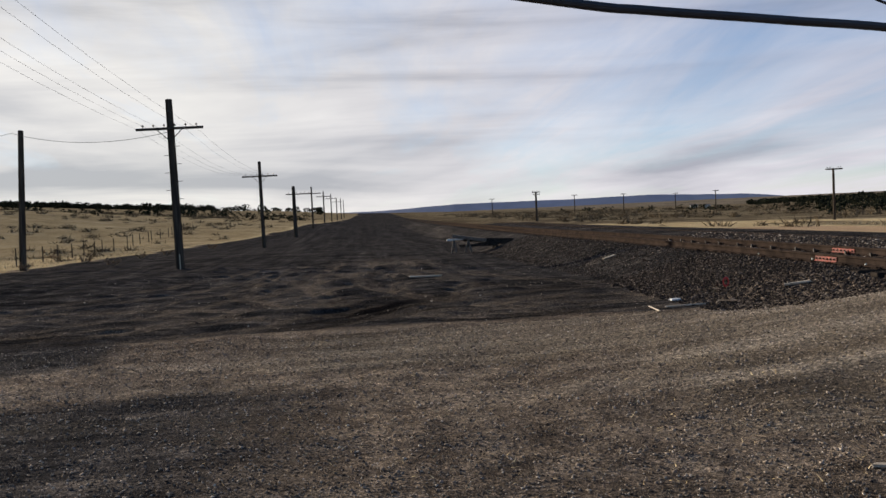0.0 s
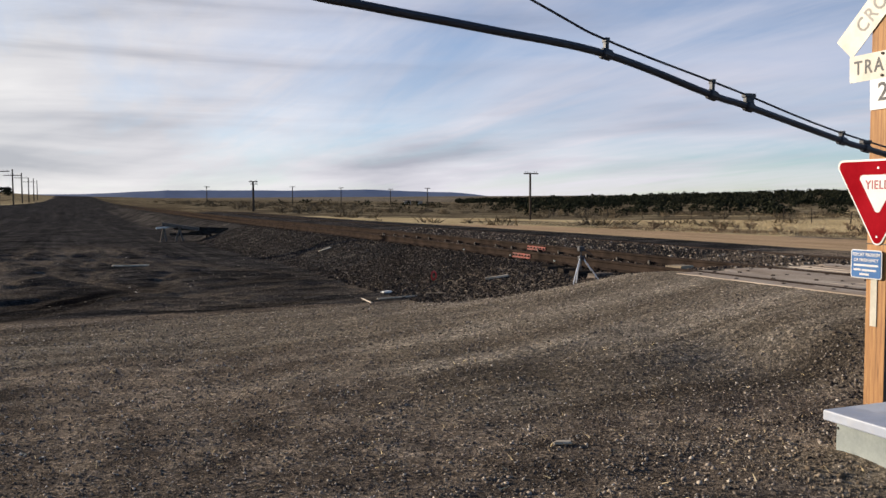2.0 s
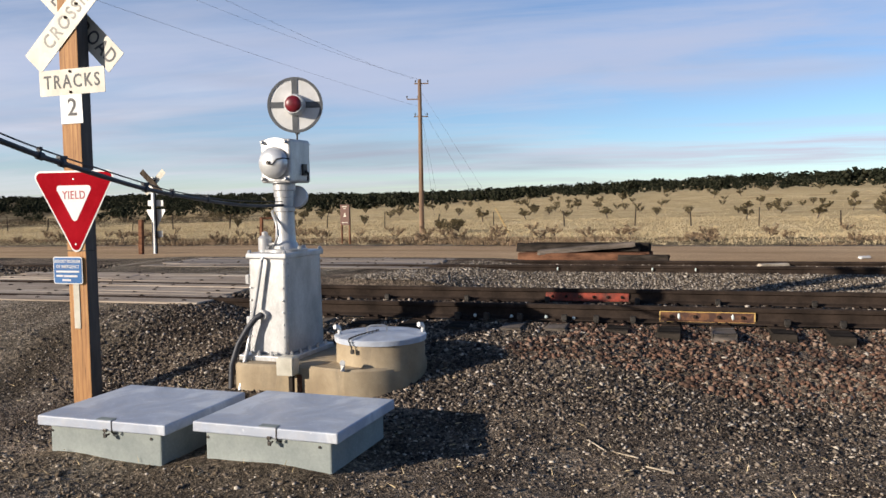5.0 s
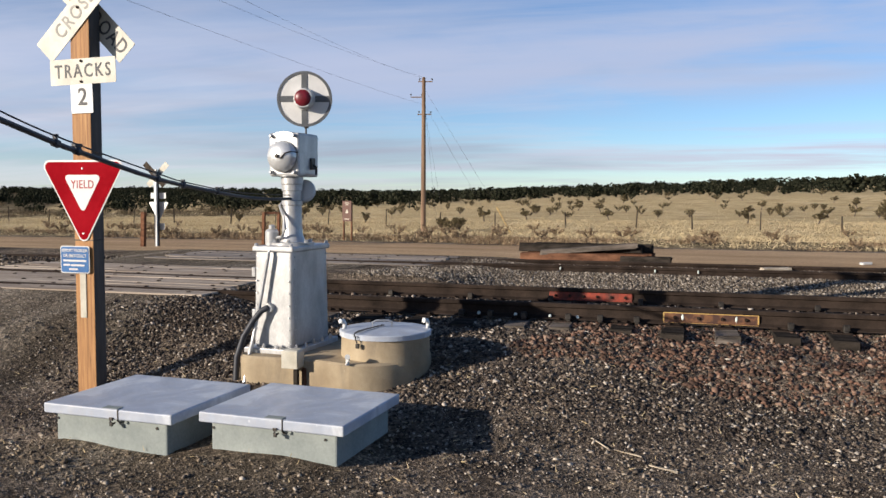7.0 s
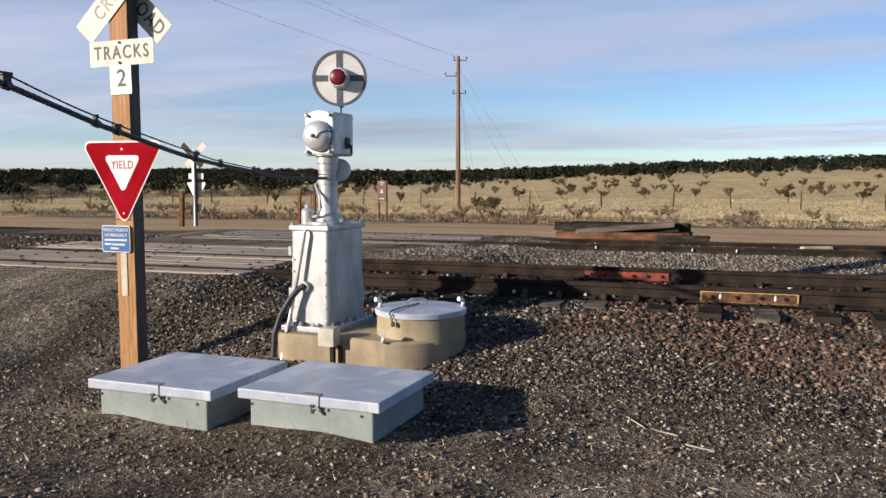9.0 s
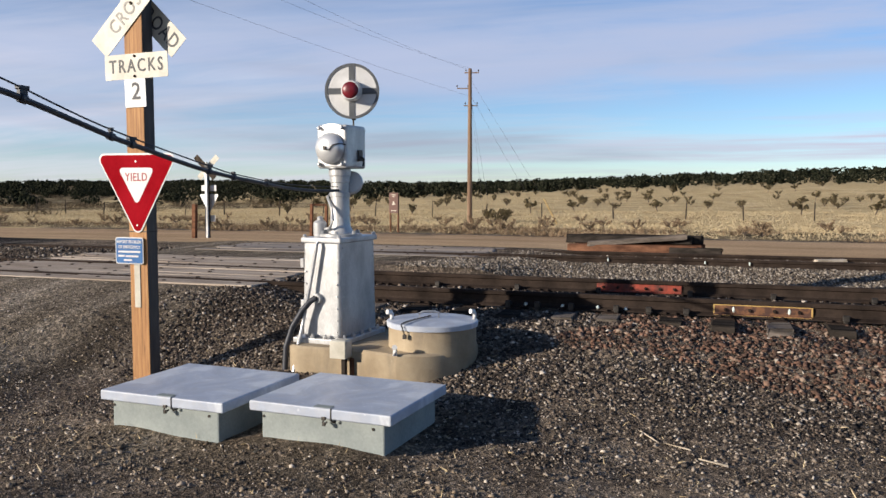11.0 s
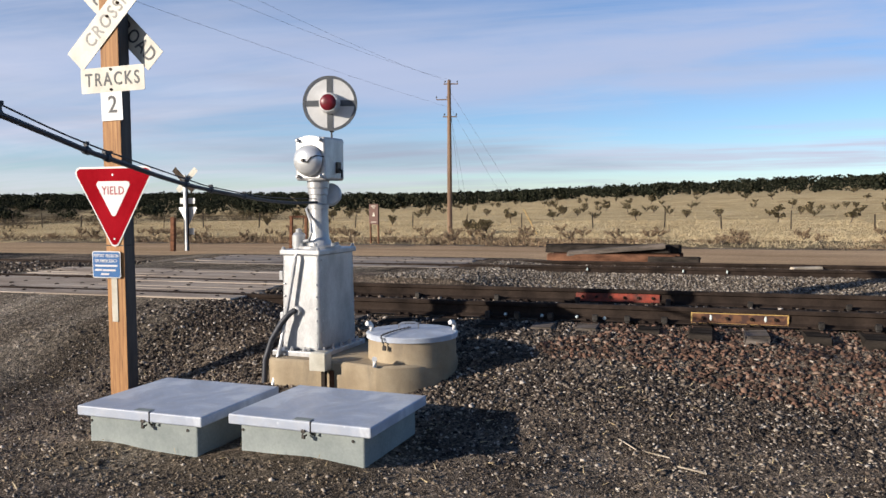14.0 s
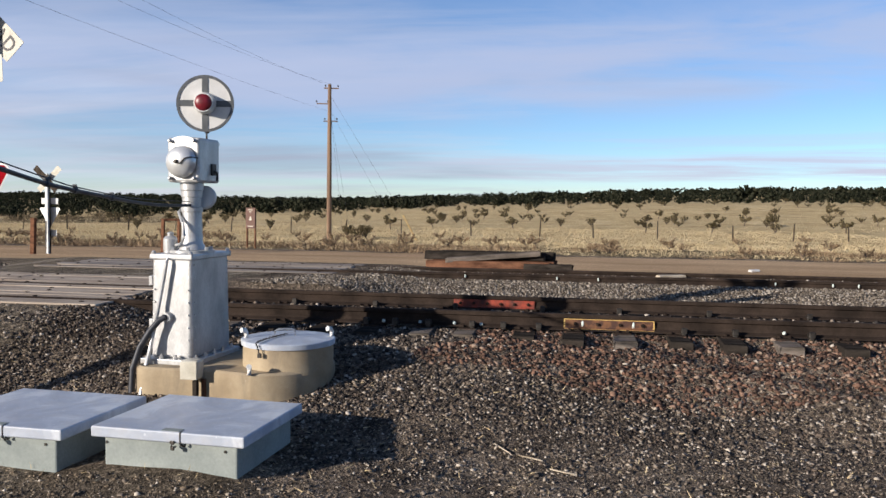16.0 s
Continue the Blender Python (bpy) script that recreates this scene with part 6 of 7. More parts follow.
for dx, dy in ((-0.24, -0.14), (0.05, 0.22), (0.28, -0.10)):
    bm = bmesh.new()
    tube(bm, [(dx * 0.12, dy * 0.12, top_z - 0.22), (dx * 0.6, dy * 0.6, 0.2)], 0.014, 6)
    tube(bm, [(dx * 0.6, dy * 0.6, 0.21), (dx, dy, zg(TPX + dx, TPY + dy) - zg(TPX, TPY) - 0.01)], 0.012, 6)
    part("leg", bm, M_TRIPOD, tp)
bm = bmesh.new()
tube(bm, [(0, 0, 0.22), (0, 0, top_z - 0.1)], 0.012, 6)
box(bm, -0.04, 0.04, -0.04, 0.04, top_z - 0.25, top_z - 0.18, 0.008)
part("centre_column", bm, M_BLACK, tp)
bm = bmesh.new()
box(bm, -0.05, 0.05, -0.035, 0.035, top_z - 0.10, top_z - 0.02, 0.008)
tube(bm, [(0.03, 0.0, top_z - 0.06), (0.16, -0.10, top_z - 0.16)], 0.008, 6)
part("head", bm, M_BLACK, tp, "dark pan head with handle")


def plank_on_ground(x0, y0, x1, y1, w, h, mat, label, name="loose_board", cat="board"):
    bm = bmesh.new()
    ln = math.hypot(x1 - x0, y1 - y0)
    box(bm, -ln / 2, ln / 2, -w / 2, w / 2, 0, h, min(h, w) * 0.15, seg=1)
    rr = random.Random(int(x0 * 100))
    for v in bm.verts:
        v.co += Vector((rr.uniform(-0.02, 0.02), rr.uniform(-0.006, 0.006), rr.uniform(-0.003, 0.003)))
    za, zb = zg(x0, y0), zg(x1, y1)
    ob = part(name, bm, mat)
    ob.matrix_world = Matrix.Translation(((x0 + x1) / 2, (y0 + y1) / 2, (za + zb) / 2 + 0.012)) @ Matrix.Rotation(math.atan2(y1 - y0, x1 - x0), 4, "Z") @ Matrix.Rotation(-math.atan2(zb - za, ln), 4, "Y")
    tagged(ob, label, cat, "loose boards")
    return ob


plank_on_ground(7.29, 14.02, 7.65, 13.79, 0.09, 0.035, M_STICK, "pale broken board lying on ballast")
plank_on_ground(5.24, 14.19, 5.98, 14.21, 0.04, 0.02, M_STICK, "pale slat lying in dark dirt")
plank_on_ground(6.21, 14.29, 6.42, 13.9, 0.03, 0.02, M_TIEGREY, "thin reddish slat lying in dark dirt")
plank_on_ground(5.04, 14.48, 4.93, 13.64, 0.025, 0.015, M_STICK, "pale stick lying in dark dirt")
plank_on_ground(5.62, 15.02, 5.80, 15.06, 0.12, 0.03, M_WHITE2, "white scrap of board in dark dirt")
plank_on_ground(7.06, 24.5, 7.43, 24.49, 0.10, 0.03, M_STICK, "pale slat at the foot of the bank")
plank_on_ground(3.43, 5.29, 3.53, 5.24, 0.045, 0.018, M_STICK, "pale wood chip on gravel")
plank_on_ground(5.71, 0.12, 5.62, -0.04, 0.012, 0.008, M_STICK, "pale bare twig on gravel")
plank_on_ground(6.16, 0.55, 6.02, 0.42, 0.008, 0.007, M_STICK, "thin dry twig on gravel")
plank_on_ground(6.0, 0.36, 5.92, 0.20, 0.007, 0.006, M_STICK, "thin dry twig on gravel")
plank_on_ground(9.3, 11.2, 9.7, 11.35, 0.30, 0.08, M_CONC, "pale concrete fragment at the crossing's edge")
plank_on_ground(1.4, 26.0, 2.4, 26.1, 0.10, 0.04, M_STICK, "pale slat lying in dark dirt")
plank_on_ground(15.9, -1.5, 16.15, -2.0, 0.12, 0.05, M_STICK, "pale board beside the far rail")
plank_on_ground(24.0, -4.7, 24.15, -4.95, 0.12, 0.06, M_WHITE2, "white scrap on the dirt road")
fl = thing("marker_flag", "small fluorescent orange marker loop on a wire", "marker flag", Matrix.Translation((6.82, 15.34, zg(6.82, 15.34))))
bm = bmesh.new()
lathe(bm, [(0.075, -0.012), (0.10, 0.0), (0.075, 0.012), (0.055, 0.0), (0.075, -0.012)], 14, Matrix.Translation((0, 0, 0.12)) @ Matrix.Rotation(radians(90), 4, "X") @ Matrix.Rotation(radians(30), 4, "Y"), cap=False)
part("loop", bm, M_FLAG, fl)
bm = bmesh.new()
tube(bm, [(0, 0, -0.05), (0.02, 0, 0.06)], 0.006, 5)
part("stake", bm, M_BRONZE, fl)

# ---- far house on the plain ----
def far_house(x, y, w, d, h):
    hs = thing("farmhouse", "small white farmhouse far off on the plain", "house", Matrix.Translation((x, y, zg(x, y))) @ Matrix.Rotation(radians(-15), 4, "Z"), "far houses")
    part("wall", boxbm(-w / 2, w / 2, -d / 2, d / 2, -0.4, h, 0.02), M_WHITE2, hs)
    bm = bmesh.new()
    prism(bm, [(-d / 2 - 0.3, 0), (d / 2 + 0.3, 0), (0, h * 0.5)], w + 0.5, Matrix.Translation((-w / 2 - 0.25, 0, h)) @ Matrix(((0, 0, 1, 0), (1, 0, 0, 0), (0, 1, 0, 0), (0, 0, 0, 1))))
    part("roof", bm, M_TIEGREY, hs, "weathered grey gable roof")
    for k in (-0.25, 0.25):
        part("window", boxbm(k * w - 0.4, k * w + 0.4, -d / 2 - 0.04, -d / 2 - 0.005, h * 0.35, h * 0.75), M_BLACK, hs, "dark window")


# nearer and much smaller than real houses, sized to fit the camera's view
far_house(126, 318, 2.6, 2.2, 1.0)
far_house(133, 322, 2.0, 1.8, 0.9)

# ---- vegetation ----
T_ = (1 + 5 ** 0.5) / 2
ICO_V = np.array([(-1, T_, 0), (1, T_, 0), (-1, -T_, 0), (1, -T_, 0), (0, -1, T_), (0, 1, T_), (0, -1, -T_), (0, 1, -T_), (T_, 0, -1), (T_, 0, 1), (-T_, 0, -1), (-T_, 0, 1)]) / math.sqrt(1 + T_ * T_)
ICO_F = np.array([(0, 11, 5), (0, 5, 1), (0, 1, 7), (0, 7, 10), (0, 10, 11), (1, 5, 9), (5, 11, 4), (11, 10, 2), (10, 7, 6), (7, 1, 8), (3, 9, 4), (3, 4, 2), (3, 2, 6), (3, 6, 8), (3, 8, 9), (4, 9, 5), (2, 4, 11), (6, 2, 10), (8, 6, 7), (9, 8, 1)])
OCT_V = np.array([(1, 0, 0), (-1, 0, 0), (0, 1, 0), (0, -1, 0), (0, 0, 1), (0, 0, -1)], float)
OCT_F = np.array([(0, 2, 4), (2, 1, 4), (1, 3, 4), (3, 0, 4), (2, 0, 5), (1, 2, 5), (3, 1, 5), (0, 3, 5)])
RNG = np.random.default_rng(12)


CUB_V = np.array([(sx, sy, sz) for sx in (-1, 1) for sy in (-1, 1) for sz in (-1, 1)], float) * 0.62
CUB_F = np.array([(0, 1, 3), (0, 3, 2), (4, 6, 7), (4, 7, 5), (0, 4, 5), (0, 5, 1), (2, 3, 7), (2, 7, 6), (0, 2, 6), (0, 6, 4), (1, 5, 7), (1, 7, 3)])


def turns(n):
    q = RNG.normal(size=(n, 4))
    q /= np.linalg.norm(q, axis=1)[:, None]
    w, x, y, z = q.T
    return np.stack([1 - 2 * (y * y + z * z), 2 * (x * y - z * w), 2 * (x * z + y * w), 2 * (x * y + z * w), 1 - 2 * (x * x + z * z), 2 * (y * z - x * w), 2 * (x * z - y * w), 2 * (y * z + x * w), 1 - 2 * (x * x + y * y)], -1).reshape(n, 3, 3)


def lumps(centres, sizes, squash=0.75, jitter=0.28, solid="ico"):
    """Many small uneven lumps at the centres."""
    V, F = {"ico": (ICO_V, ICO_F), "oct": (OCT_V, OCT_F), "cub": (CUB_V, CUB_F)}[solid]
    n = len(centres)
    v = V[None] * (1 + RNG.uniform(-jitter, jitter, (n, len(V), 3 if solid == "cub" else 1)))
    lo_, hi_ = (0.5, 1.5) if solid == "cub" else (0.75, 1.25)
    v = v * np.stack([RNG.uniform(lo_, hi_, n), RNG.uniform(lo_, hi_, n), RNG.uniform(0.4, 0.9, n)], -1)[:, None, :]
    v = np.einsum("nij,nkj->nki", turns(n), v)
    v[:, :, 2] *= squash
    v = v * np.asarray(sizes)[:, None, None] + np.asarray(centres)[:, None, :]
    f = F[None] + (np.arange(n) * len(V))[:, None, None]
    return v.reshape(-1, 3), f.reshape(-1, 3)


def sprigs(centres, sizes, per, spread_, upward=0.6):
    """Tufts of thin triangles at the centres."""
    n = len(centres)
    d = RNG.normal(size=(n, per, 3))
    d[:, :, 2] = np.abs(d[:, :, 2]) * upward + 0.35
    d /= np.linalg.norm(d, axis=2)[:, :, None]
    side = np.cross(d, RNG.normal(size=(n, per, 3)))
    side /= np.linalg.norm(side, axis=2)[:, :, None] + 1e-9
    s = np.asarray(sizes)[:, None, None] * RNG.uniform(0.6, 1.2, (n, per, 1))
    base_ = np.asarray(centres)[:, None, :] + RNG.normal(size=(n, per, 3)) * np.array([1, 1, 0.15]) * spread_ * np.asarray(sizes)[:, None, None]
    tip = base_ + d * s
    v = np.stack([base_ - side * s * 0.07, base_ + side * s * 0.07, tip], 2).reshape(-1, 3)
    return v, np.arange(len(v)).reshape(-1, 3)


def juniper_shape(seed, clumps=26):
    """Points and sizes of the foliage clumps of one juniper, 1 unit high."""
    r_ = np.random.default_rng(seed)
    c = []
    while len(c) < clumps:
        p = r_.uniform(-1, 1, 3)
        if np.linalg.norm(p) < 1 and (np.linalg.norm(p) > 0.45):
            c.append((p[0] * 0.58, p[1] * 0.58, 0.53 + p[2] * 0.44))
    return np.array(c), r_.uniform(0.08, 0.17, clumps)


def woods(name, spots, label, mat, clumps=40):
    vs, fs, off = [], [], 0
    shapes = [juniper_shape(s, clumps) for s in range(8)]
    C, S = [], []
    for k, (x, y, h) in enumerate(spots):
        c, s = shapes[k % 8]
        a_ = (k * 2.399) % 6.283
        ca, sa = math.cos(a_), math.sin(a_)
        cc = np.stack([c[:, 0] * ca - c[:, 1] * sa, c[:, 0] * sa + c[:, 1] * ca, c[:, 2] * (0.75 + 0.3 * ((k * 7) % 10) / 10)], -1) * h
        C.append(cc + np.array([x, y, zg(x, y) - 0.08 * h]))
        S.append(s * h)
    v, f = lumps(np.concatenate(C), np.concatenate(S), 0.85, 0.4, "oct")
    tagged(new(name, bulk_tris(name, v, f, mat)), label, "trees", kind="stuff")


rng = random.Random(77)
spots = []
for az0, az1, r0, r1, n in ((25, 62, 400, 520, 1500), (30, 62, 270, 400, 900), (27, 62, 170, 280, 90), (60, 80, 205, 510, 700), (60, 80, 400, 520, 600), (78, 118, 210, 520, 900), (78, 118, 420, 520, 700), (-60, -3, 350, 560, 380), (-34, -10, 455, 545, 1500), (-60, -3, 150, 330, 40), (30, 70, 150, 205, 26), (70, 118, 150, 195, 14)):
    for _ in range(n):
        az_ = radians(rng.uniform(az0, az1))
        r_ = r0 + (r1 - r0) * rng.random() ** 0.9
        x, y = r_ * math.sin(az_), r_ * math.cos(az_)
        if abs(y) > 100 and -12 < x < 25:
            continue
        if math.sin(math.degrees(az_) * 1.9 + r_ * 0.021) + math.sin(math.degrees(az_) * 0.83 + 2 - r_ * 0.033) < rng.uniform(-2.4, -0.5):
            continue
        spots.append((x, y, (1.5 + 3.3 * rng.random() ** 1.4) * (0.85 if x < 0 else 0.8 if y > 100 else 1)))
woods("juniper_woods", spots, "dark green juniper woods along the low ridge", M_JUNIPER)


def scatter(n, az0, az1, r0, r1, keep=None):
    az_ = np.radians(RNG.uniform(az0, az1, n))
    r_ = np.sqrt(RNG.uniform(r0 * r0, r1 * r1, n))
    x, y = r_ * np.sin(az_), r_ * np.cos(az_)
    if keep is not None:
        k = keep(x, y)
        x, y = x[k], y[k]
    return x, y


# low scrub of the plain, far off
x, y = scatter(6200, -62, 62, 60, 330, lambda x, y: (((x < -14) & (x < np.interp(y, [47, 80, 100, 213], [-22, -20, -16, -10])) & (RNG.random(len(x)) < 0.9)) | ((x > 24) & (y > 45))) & (vnoise(x * 0.05, y * 0.09, 9) + 0.5 * vnoise(x * 0.15, y * 0.2, 8) > -0.25))
v, f = sprigs(np.stack([x, y, height(x, y) - 0.03], -1), RNG.uniform(0.3, 0.95, len(x)), 32, 0.6, 0.7)
tagged(new("scrub", bulk_tris("scrub", v, f, M_SCRUB)), "brown scrub scattered over the dry plain", "scrub", kind="stuff")
x, y = scatter(300, -62, 62, 110, 330, lambda x, y: (((x < -16) & (np.hypot(x, y) > 190)) | ((x > 60) & (y > 45))))
xx, yy = np.repeat(x, 22) + RNG.normal(size=len(x) * 22) * 0.6, np.repeat(y, 22) + RNG.normal(size=len(x) * 22) * 0.6
v, f = lumps(np.stack([xx, yy, height(xx, yy) + RNG.uniform(0.1, 1.3, len(xx))], -1), RNG.uniform(0.14, 0.34, len(xx)), 0.8, 0.45, "oct")
tagged(new("low_junipers", bulk_tris("low_junipers", v, f, M_JUNIPER)), "small dark junipers dotted over the plain", "shrubs", kind="stuff")


def cholla(seed, name, label, trunk=True, size=1.5, mat=None, spread_=0.55):
    """Branching cholla cactus: thin trunk, forked arms, dense stem clumps."""
    r_ = random.Random(seed)
    t = thing(name, label, "shrub", None, "field shrubs")
    bm = bmesh.new()
    tips, arms = [], []
    h0 = size * (0.42 if trunk else 0.12)
    lean = Vector((r_.uniform(-0.2, 0.2), r_.uniform(-0.2, 0.2), 0)) * size
    tube(bm, [(0, 0, -0.1), lean * 0.5 + Vector((0, 0, h0 * 0.5)), lean + Vector((0, 0, h0))], [0.055 * size, 0.045 * size, 0.04 * size], 6)
    for k in range(6):
        a_ = k * 1.047 + r_.uniform(-0.4, 0.4)
        e_ = lean + Vector((math.cos(a_) * spread_, math.sin(a_) * spread_, 0)) * size * r_.uniform(0.5, 1) + Vector((0, 0, size * r_.uniform(0.62, 0.95)))
        mid = (lean + Vector((0, 0, h0))).lerp(e_, 0.5) + Vector((0, 0, -0.05 * size))
        arms.append(tube(bmesh.new(), [lean + Vector((0, 0, h0 * 0.97)), mid, e_], [0.035 * size, 0.03 * size, 0.02 * size], 5))
        tips += [mid.lerp(e_, u) for u in (0.2, 0.6, 1.0)]
    part("trunk", bm, M_BARK, t)
    for arm_ in arms:
        part("branch", arm_, M_BARK, t)
    C = []
    for p in tips:
        for _ in range(7):
            C.append(p + Vector((r_.gauss(0, 0.09), r_.gauss(0, 0.09), r_.gauss(0, 0.08))) * size)
    v, f = lumps(np.array([tuple(c) for c in C]), np.array([r_.uniform(0.035, 0.085) * size for _ in C]), 1.0, 0.45)
    cr = new("crown", bulk_tris("crown", v, f, mat or M_CHOLLA))
    cr.parent = t
    return t


KINDS = [cholla(1, "cholla_cactus", "leaning cholla cactus with forked arms in dry grass", True, 0.95),
         cholla(2, "cholla_cactus", "leafless cholla cactus on a thin trunk in dry grass", True, 1.05),
         cholla(3, "cholla_cactus", "dense bushy cholla cactus in dry grass", False, 0.8),
         cholla(4, "cholla_cactus", "low spreading cholla cactus in dry grass", False, 0.7, None, 0.8)]
SHRUBS = [cholla(5, "brown_shrub", "low brown leafless shrub beside the dirt road", False, 0.38, M_BRUSH, 0.9),
          cholla(6, "brown_shrub", "rounded brown leafless shrub in dry grass", False, 0.5, M_BRUSH, 0.9)]
first = set()


def plant(kind, x, y, s=1.0):
    turn = rng.uniform(0, 6.28)
    m = Matrix.Translation((x, y, zg(x, y))) @ Matrix.Rotation(turn, 4, "Z")
    if kind.name not in first:
        first.add(kind.name)
        kind.matrix_world = m
        return
    copy_thing(kind, m)


for az_, r_, k in ((94.5, 68, 0), (98.6, 70, 0), (102.4, 72, 2), (106.5, 76, 1), (75.1, 52, 3), (75.6, 53, 2), (75.9, 52.4, 2), (74.6, 52.8, 2), (80.4, 72, 0), (77.5, 68, 1), (85.8, 74, 0), (88.9, 80, 2), (83.0, 78, 3), (91.0, 82, 2), (96.5, 84, 3), (69.5, 66, 2), (65.0, 66, 3), (61.2, 70, 2)):
    plant(KINDS[k], r_ * math.sin(radians(az_)), r_ * math.cos(radians(az_)))
for _ in range(170):
    az_, r_ = radians(rng.uniform(58, 116)), rng.uniform(84, 185)
    plant(KINDS[rng.choice((0, 1, 2, 2, 3, 3))], r_ * math.sin(az_), r_ * math.cos(az_))
for _ in range(70):
    plant(SHRUBS[rng.randrange(2)], rng.uniform(33, 42) if rng.random() < 0.8 else rng.uniform(42, 56), rng.uniform(-14, 46))
for az_, r_ in ((-21.0, 52), (-17.6, 58), (-14.5, 60), (-12.8, 64), (-19.5, 70), (-10.0, 75), (-24, 55), (-16, 50)):
    plant(SHRUBS[1], r_ * math.sin(radians(az_)), r_ * math.cos(radians(az_)))

# brown weeds along the dirt road's edge
x, y = RNG.uniform(31.3, 37.5, 5200), RNG.uniform(-14, 46, 5200)
k = vnoise(x * 0.5, y * 0.22, 11) + 0.4 * vnoise(x * 1.3, y * 0.9, 12) > 0.0
x, y = x[k], y[k]
v, f = sprigs(np.stack([x, y, height(x, y) - 0.02], -1), RNG.uniform(0.10, 0.34, len(x)), 9, 0.6, 0.6)
tagged(new("roadside_weeds", bulk_tris("roadside_weeds", v, f, M_BRUSH)), "brown dry weeds along the edge of the dirt road", "weeds", kind="stuff")

# dry grass
x = np.concatenate([RNG.uniform(31.5, 74, 52000), RNG.uniform(74, 150, 30000), RNG.uniform(-34, -11.5, 14000)])
y = np.concatenate([RNG.uniform(-22, 62, 52000), RNG.uniform(-50, 110, 30000), RNG.uniform(22, 90, 14000)])
W = zones(x, y)
k = RNG.random(len(x)) < W[1] * 0.9
x, y = x[k], y[k]
v, f = sprigs(np.stack([x, y, height(x, y) - 0.02], -1), RNG.uniform(0.08, 0.22, len(x)), 4, 0.7)
tagged(new("dry_grass", bulk_tris("dry_grass", v, f, M_GRASS)), "sun-bleached dry grass over the fields", "grass", kind="stuff")

# ---- loose stone ----


def clear(x, y):
    """True where loose stones may lie: off planks, vaults, slabs and posts."""
    k = ~((x > 8.5) & (x < 11.95) & (y > 5.2) & (y < 10.4))
    k &= ~((x > 14.1) & (x < 16.9) & (y > 3.8) & (y < 10.5))
    k &= ~((x > 4.93) & (x < 5.97) & (y > 1.98) & (y < 4.3))
    k &= ~(((x - 0.95 * RX) ** 2 + (y - 0.95 * RY) ** 2 < 0.60 ** 2) | ((x > 6.67) & (x < 7.72) & (y > 2.85) & (y < 3.85)))
    for rx in (NEAR_L, NEAR_R, FAR_L, FAR_R):
        k &= np.abs(x - rx) > 0.09
    return k


def stones(name, x, y, lo, hi, mat, label, solid="ico", lift=0.25, big=2.2, mask=None):
    k = clear(x, y)
    if mask is not None:
        k &= mask(x, y)
    x, y = x[k], y[k]
    s = lo + (hi - lo) * RNG.random(len(x)) ** big
    v, f = lumps(np.stack([x, y, height(x, y) + s * lift], -1), s, 0.75, 0.5 if solid == "cub" else 0.35, solid)
    tagged(new(name, bulk_tris(name, v, f, mat)), label, "gravel", kind="stuff")


def patch(n, x0, x1, y0, y1):
    return RNG.uniform(x0, x1, n), RNG.uniform(y0, y1, n)


def join(*p):
    return np.concatenate([q[0] for q in p]), np.concatenate([q[1] for q in p])


x, y = join(patch(38000, 6.5, 8.86, -7, 5.5), patch(2600, 6.6, 8.4, 5.0, 6.2), patch(34000, 5.7, 8.86, 11.2, 20), patch(24000, 5.8, 8.86, 18, 42))
keep = ((y < 9) & (RNG.random(len(x)) < 1.15 - sstep(y, 4.6, 6.2)) & (RNG.random(len(x)) < sstep(x, 5.6, 7.0) + 0.1)) | (y > 13.4 - 1.5 * sstep(x, 5.4, 8.2) + 0.25 * RNG.normal(size=len(x)))
x, y = x[keep], y[keep]
red = (x > 7.35 + 0.25 * np.sin(y * 1.7)) & (y < 1.2 + 0.3 * np.sin(x * 5)) & (RNG.random(len(x)) < 0.6)
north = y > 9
# bank north of the crossing takes the ballast with painted shade
stones("shaded_bank_ballast", x[north], y[north], 0.005, 0.030, M_BALLASTSHADE, "ballast on the bank beside the yard, shade put into its colour", "cub", big=1.8)
x, y, red = x[~north], y[~north], red[~north]
stones("ballast", x[~red], y[~red], 0.005, 0.026, M_BALLAST, "dark angular railway ballast on the bank", "cub", big=1.8)
stones("reddish_ballast", x[red], y[red], 0.007, 0.035, M_BALLASTRED, "reddish angular railway ballast on the bank", "cub", big=1.7)
x, y = patch(46000, 5.2, 7.4, -7, 5.2)
stones("loose_gravel", x, y, 0.0035, 0.019, M_BALLAST, "loose dark gravel at the foot of the bank", "cub", big=2.4, mask=lambda x, y: RNG.random(len(x)) < 0.35 + 0.65 * sstep(x, 5.4, 6.8))
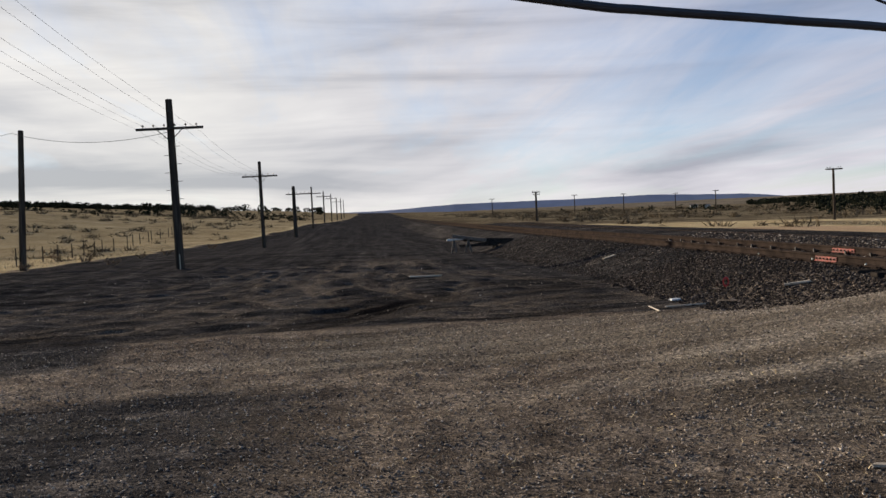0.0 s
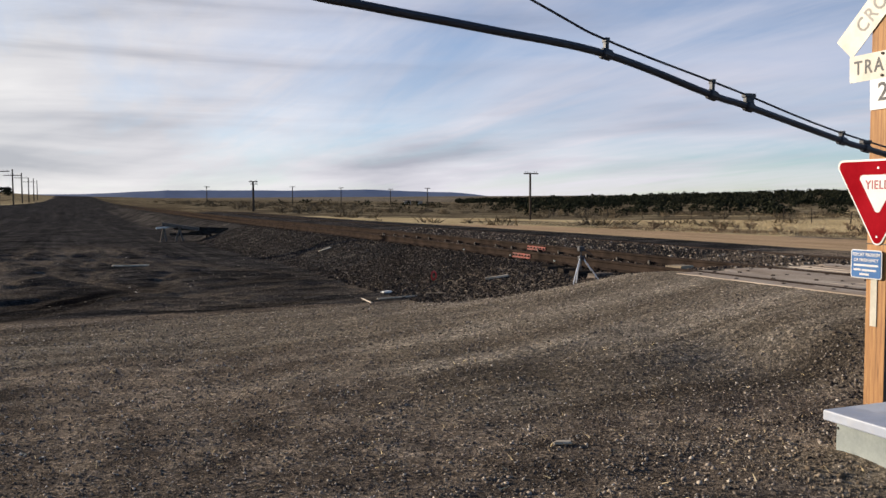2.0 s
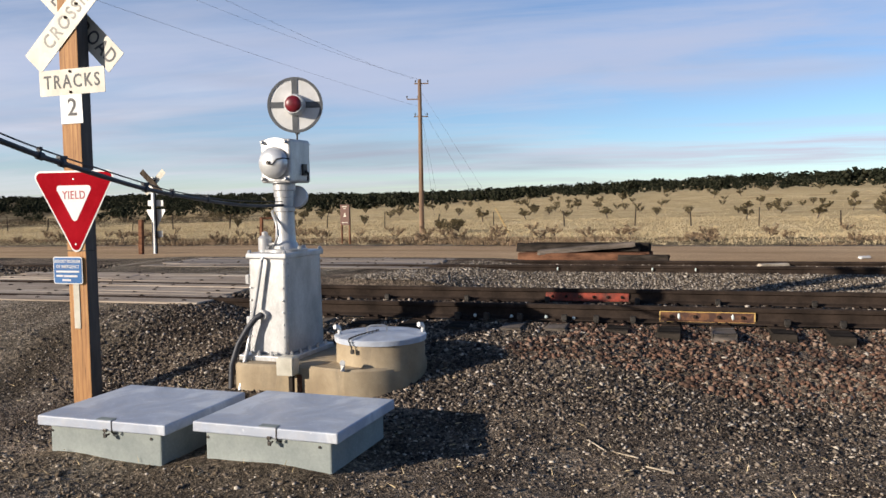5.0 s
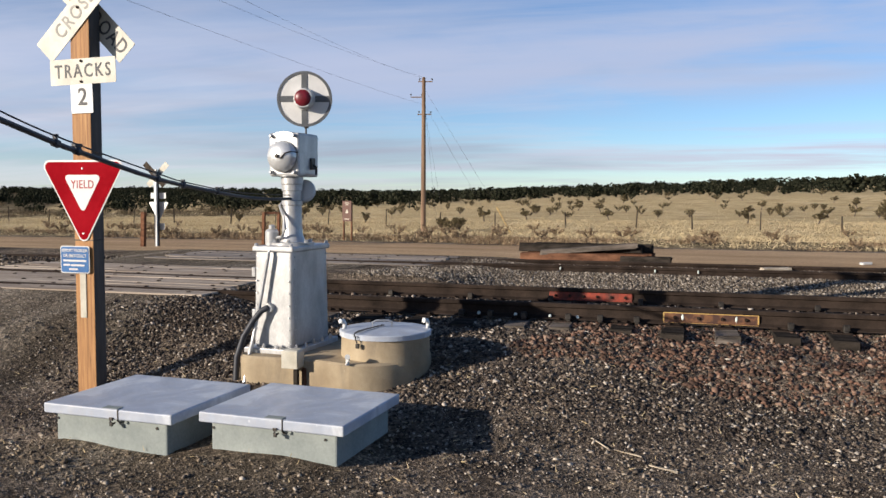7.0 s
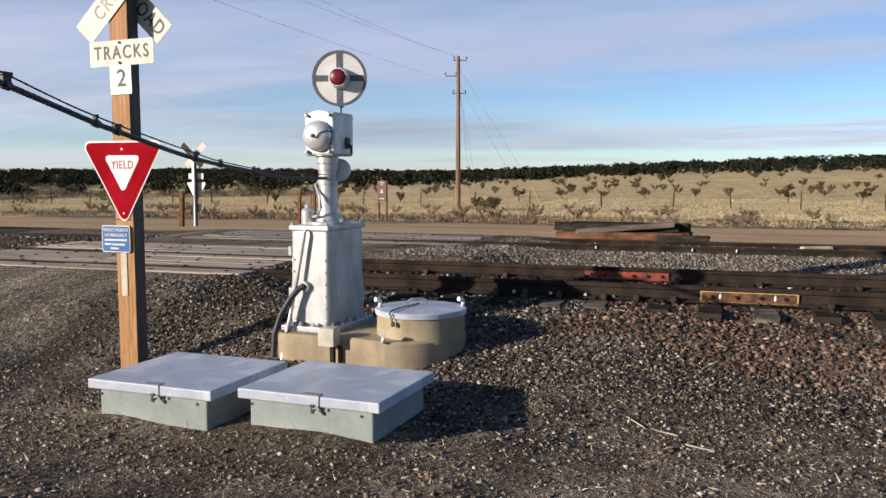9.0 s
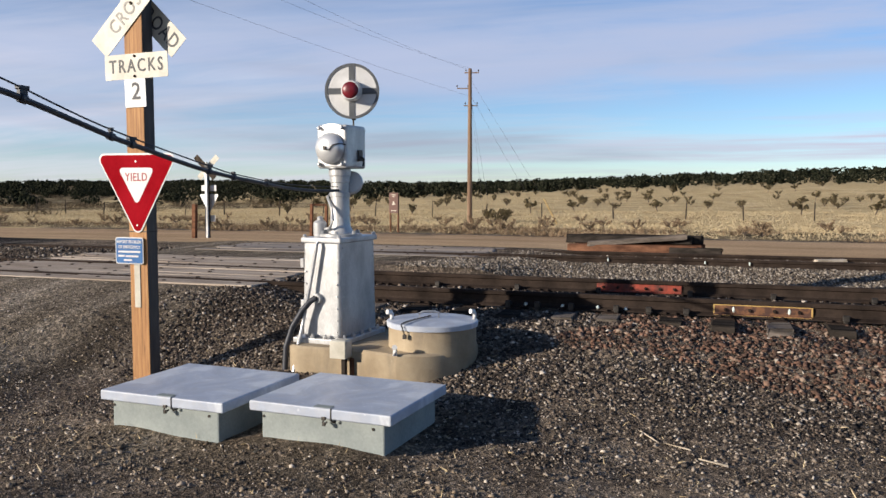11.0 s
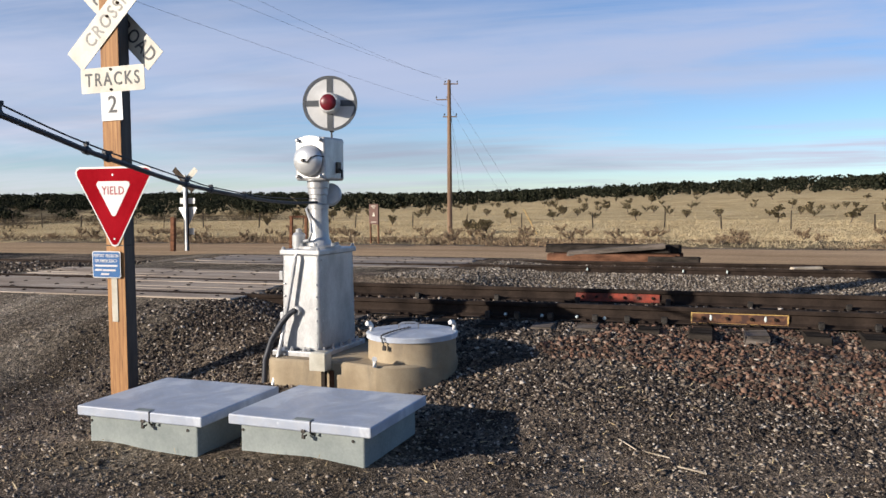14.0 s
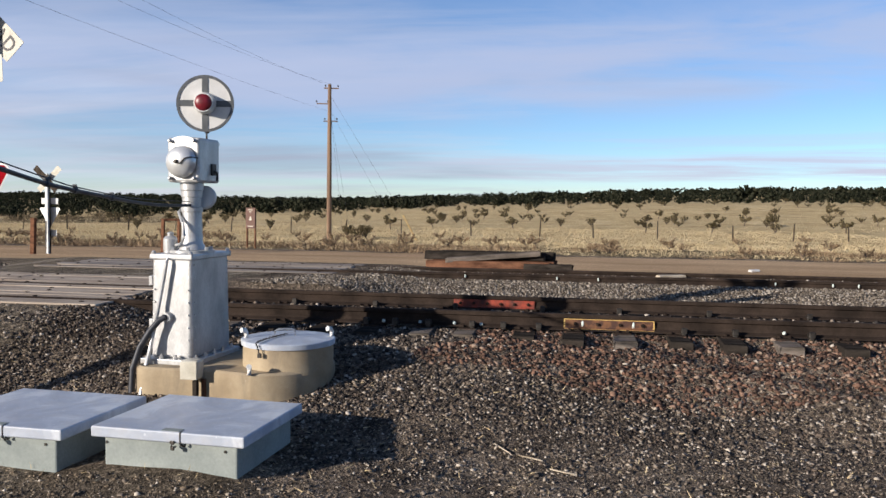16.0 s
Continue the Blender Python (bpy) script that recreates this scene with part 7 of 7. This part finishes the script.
x, y = join(patch(8000, 8.9, 10.5, -8, 5.2), patch(5500, 8.9, 10.5, 10.4, 30), patch(34000, 10.6, 14.66, -9, 4.6), patch(8000, 10.6, 14.66, 10.4, 34), patch(4000, 14.8, 16.2, -9, 3.8))
grey = (x > 10.55) & (y < 5)
stones("pale_ballast", x[grey], y[grey], 0.008, 0.027, M_BALLASTGREY, "pale grey ballast between the two tracks", "cub", big=1.5)
stones("track_ballast", x[~grey], y[~grey], 0.012, 0.036, M_BALLAST, "dark ballast packed between the rails", "cub", big=1.5, lift=0.6)
x, y = scatter(90000, -28, 118, 4.2, 10.0, lambda x, y: (x < 7.3) & (y < 6.5 + RNG.normal(size=len(x)) * 0.8))
stones("fine_gravel", x, y, 0.003, 0.014, M_GRAVEL, "fine dark gravel and grit by the roadside", "oct", big=2.8)
x, y = scatter(9000, 25, 118, 4.2, 8.5, lambda x, y: (x < 7.3) & (y < 5.0))
stones("coarse_gravel", x, y, 0.006, 0.022, M_GRAVEL2, "coarser mixed gravel beside the vaults", "cub", big=2.6)
x, y = patch(900, 4.25, 5.05, 1.2, 4.8)
stones("dirt_clods", x, y, 0.004, 0.022, M_CLOD, "tan dirt clods and stones before the vaults", "cub", big=3.0)
x, y = scatter(62000, -32, 60, 5.0, 15.0, lambda x, y: (x < 8.2) & (y > 4.6) & (y < 13.6))
stones("road_gravel", x, y, 0.004, 0.019, M_GRAVEL2, "small pale stones on the gravel road", "oct", big=2.6)
x, y = scatter(5000, -32, 28, 12.0, 36.0, lambda x, y: (x < 6.5) & (y > 13.5))
stones("yard_stones", x, y, 0.006, 0.03, M_GRAVEL, "scattered stones in the dark yard", "oct", big=3.0)
x, y = scatter(3200, -10, 112, 4.3, 9.5, lambda x, y: (x < 7.5))
v, f = sprigs(np.stack([x, y, height(x, y) + 0.012], -1), RNG.uniform(0.015, 0.07, len(x)), 1, 0.2, 0.05)
tagged(new("dry_straw", bulk_tris("dry_straw", v, f, M_GRASS)), "broken dry straw lying on gravel", "straw", kind="stuff")
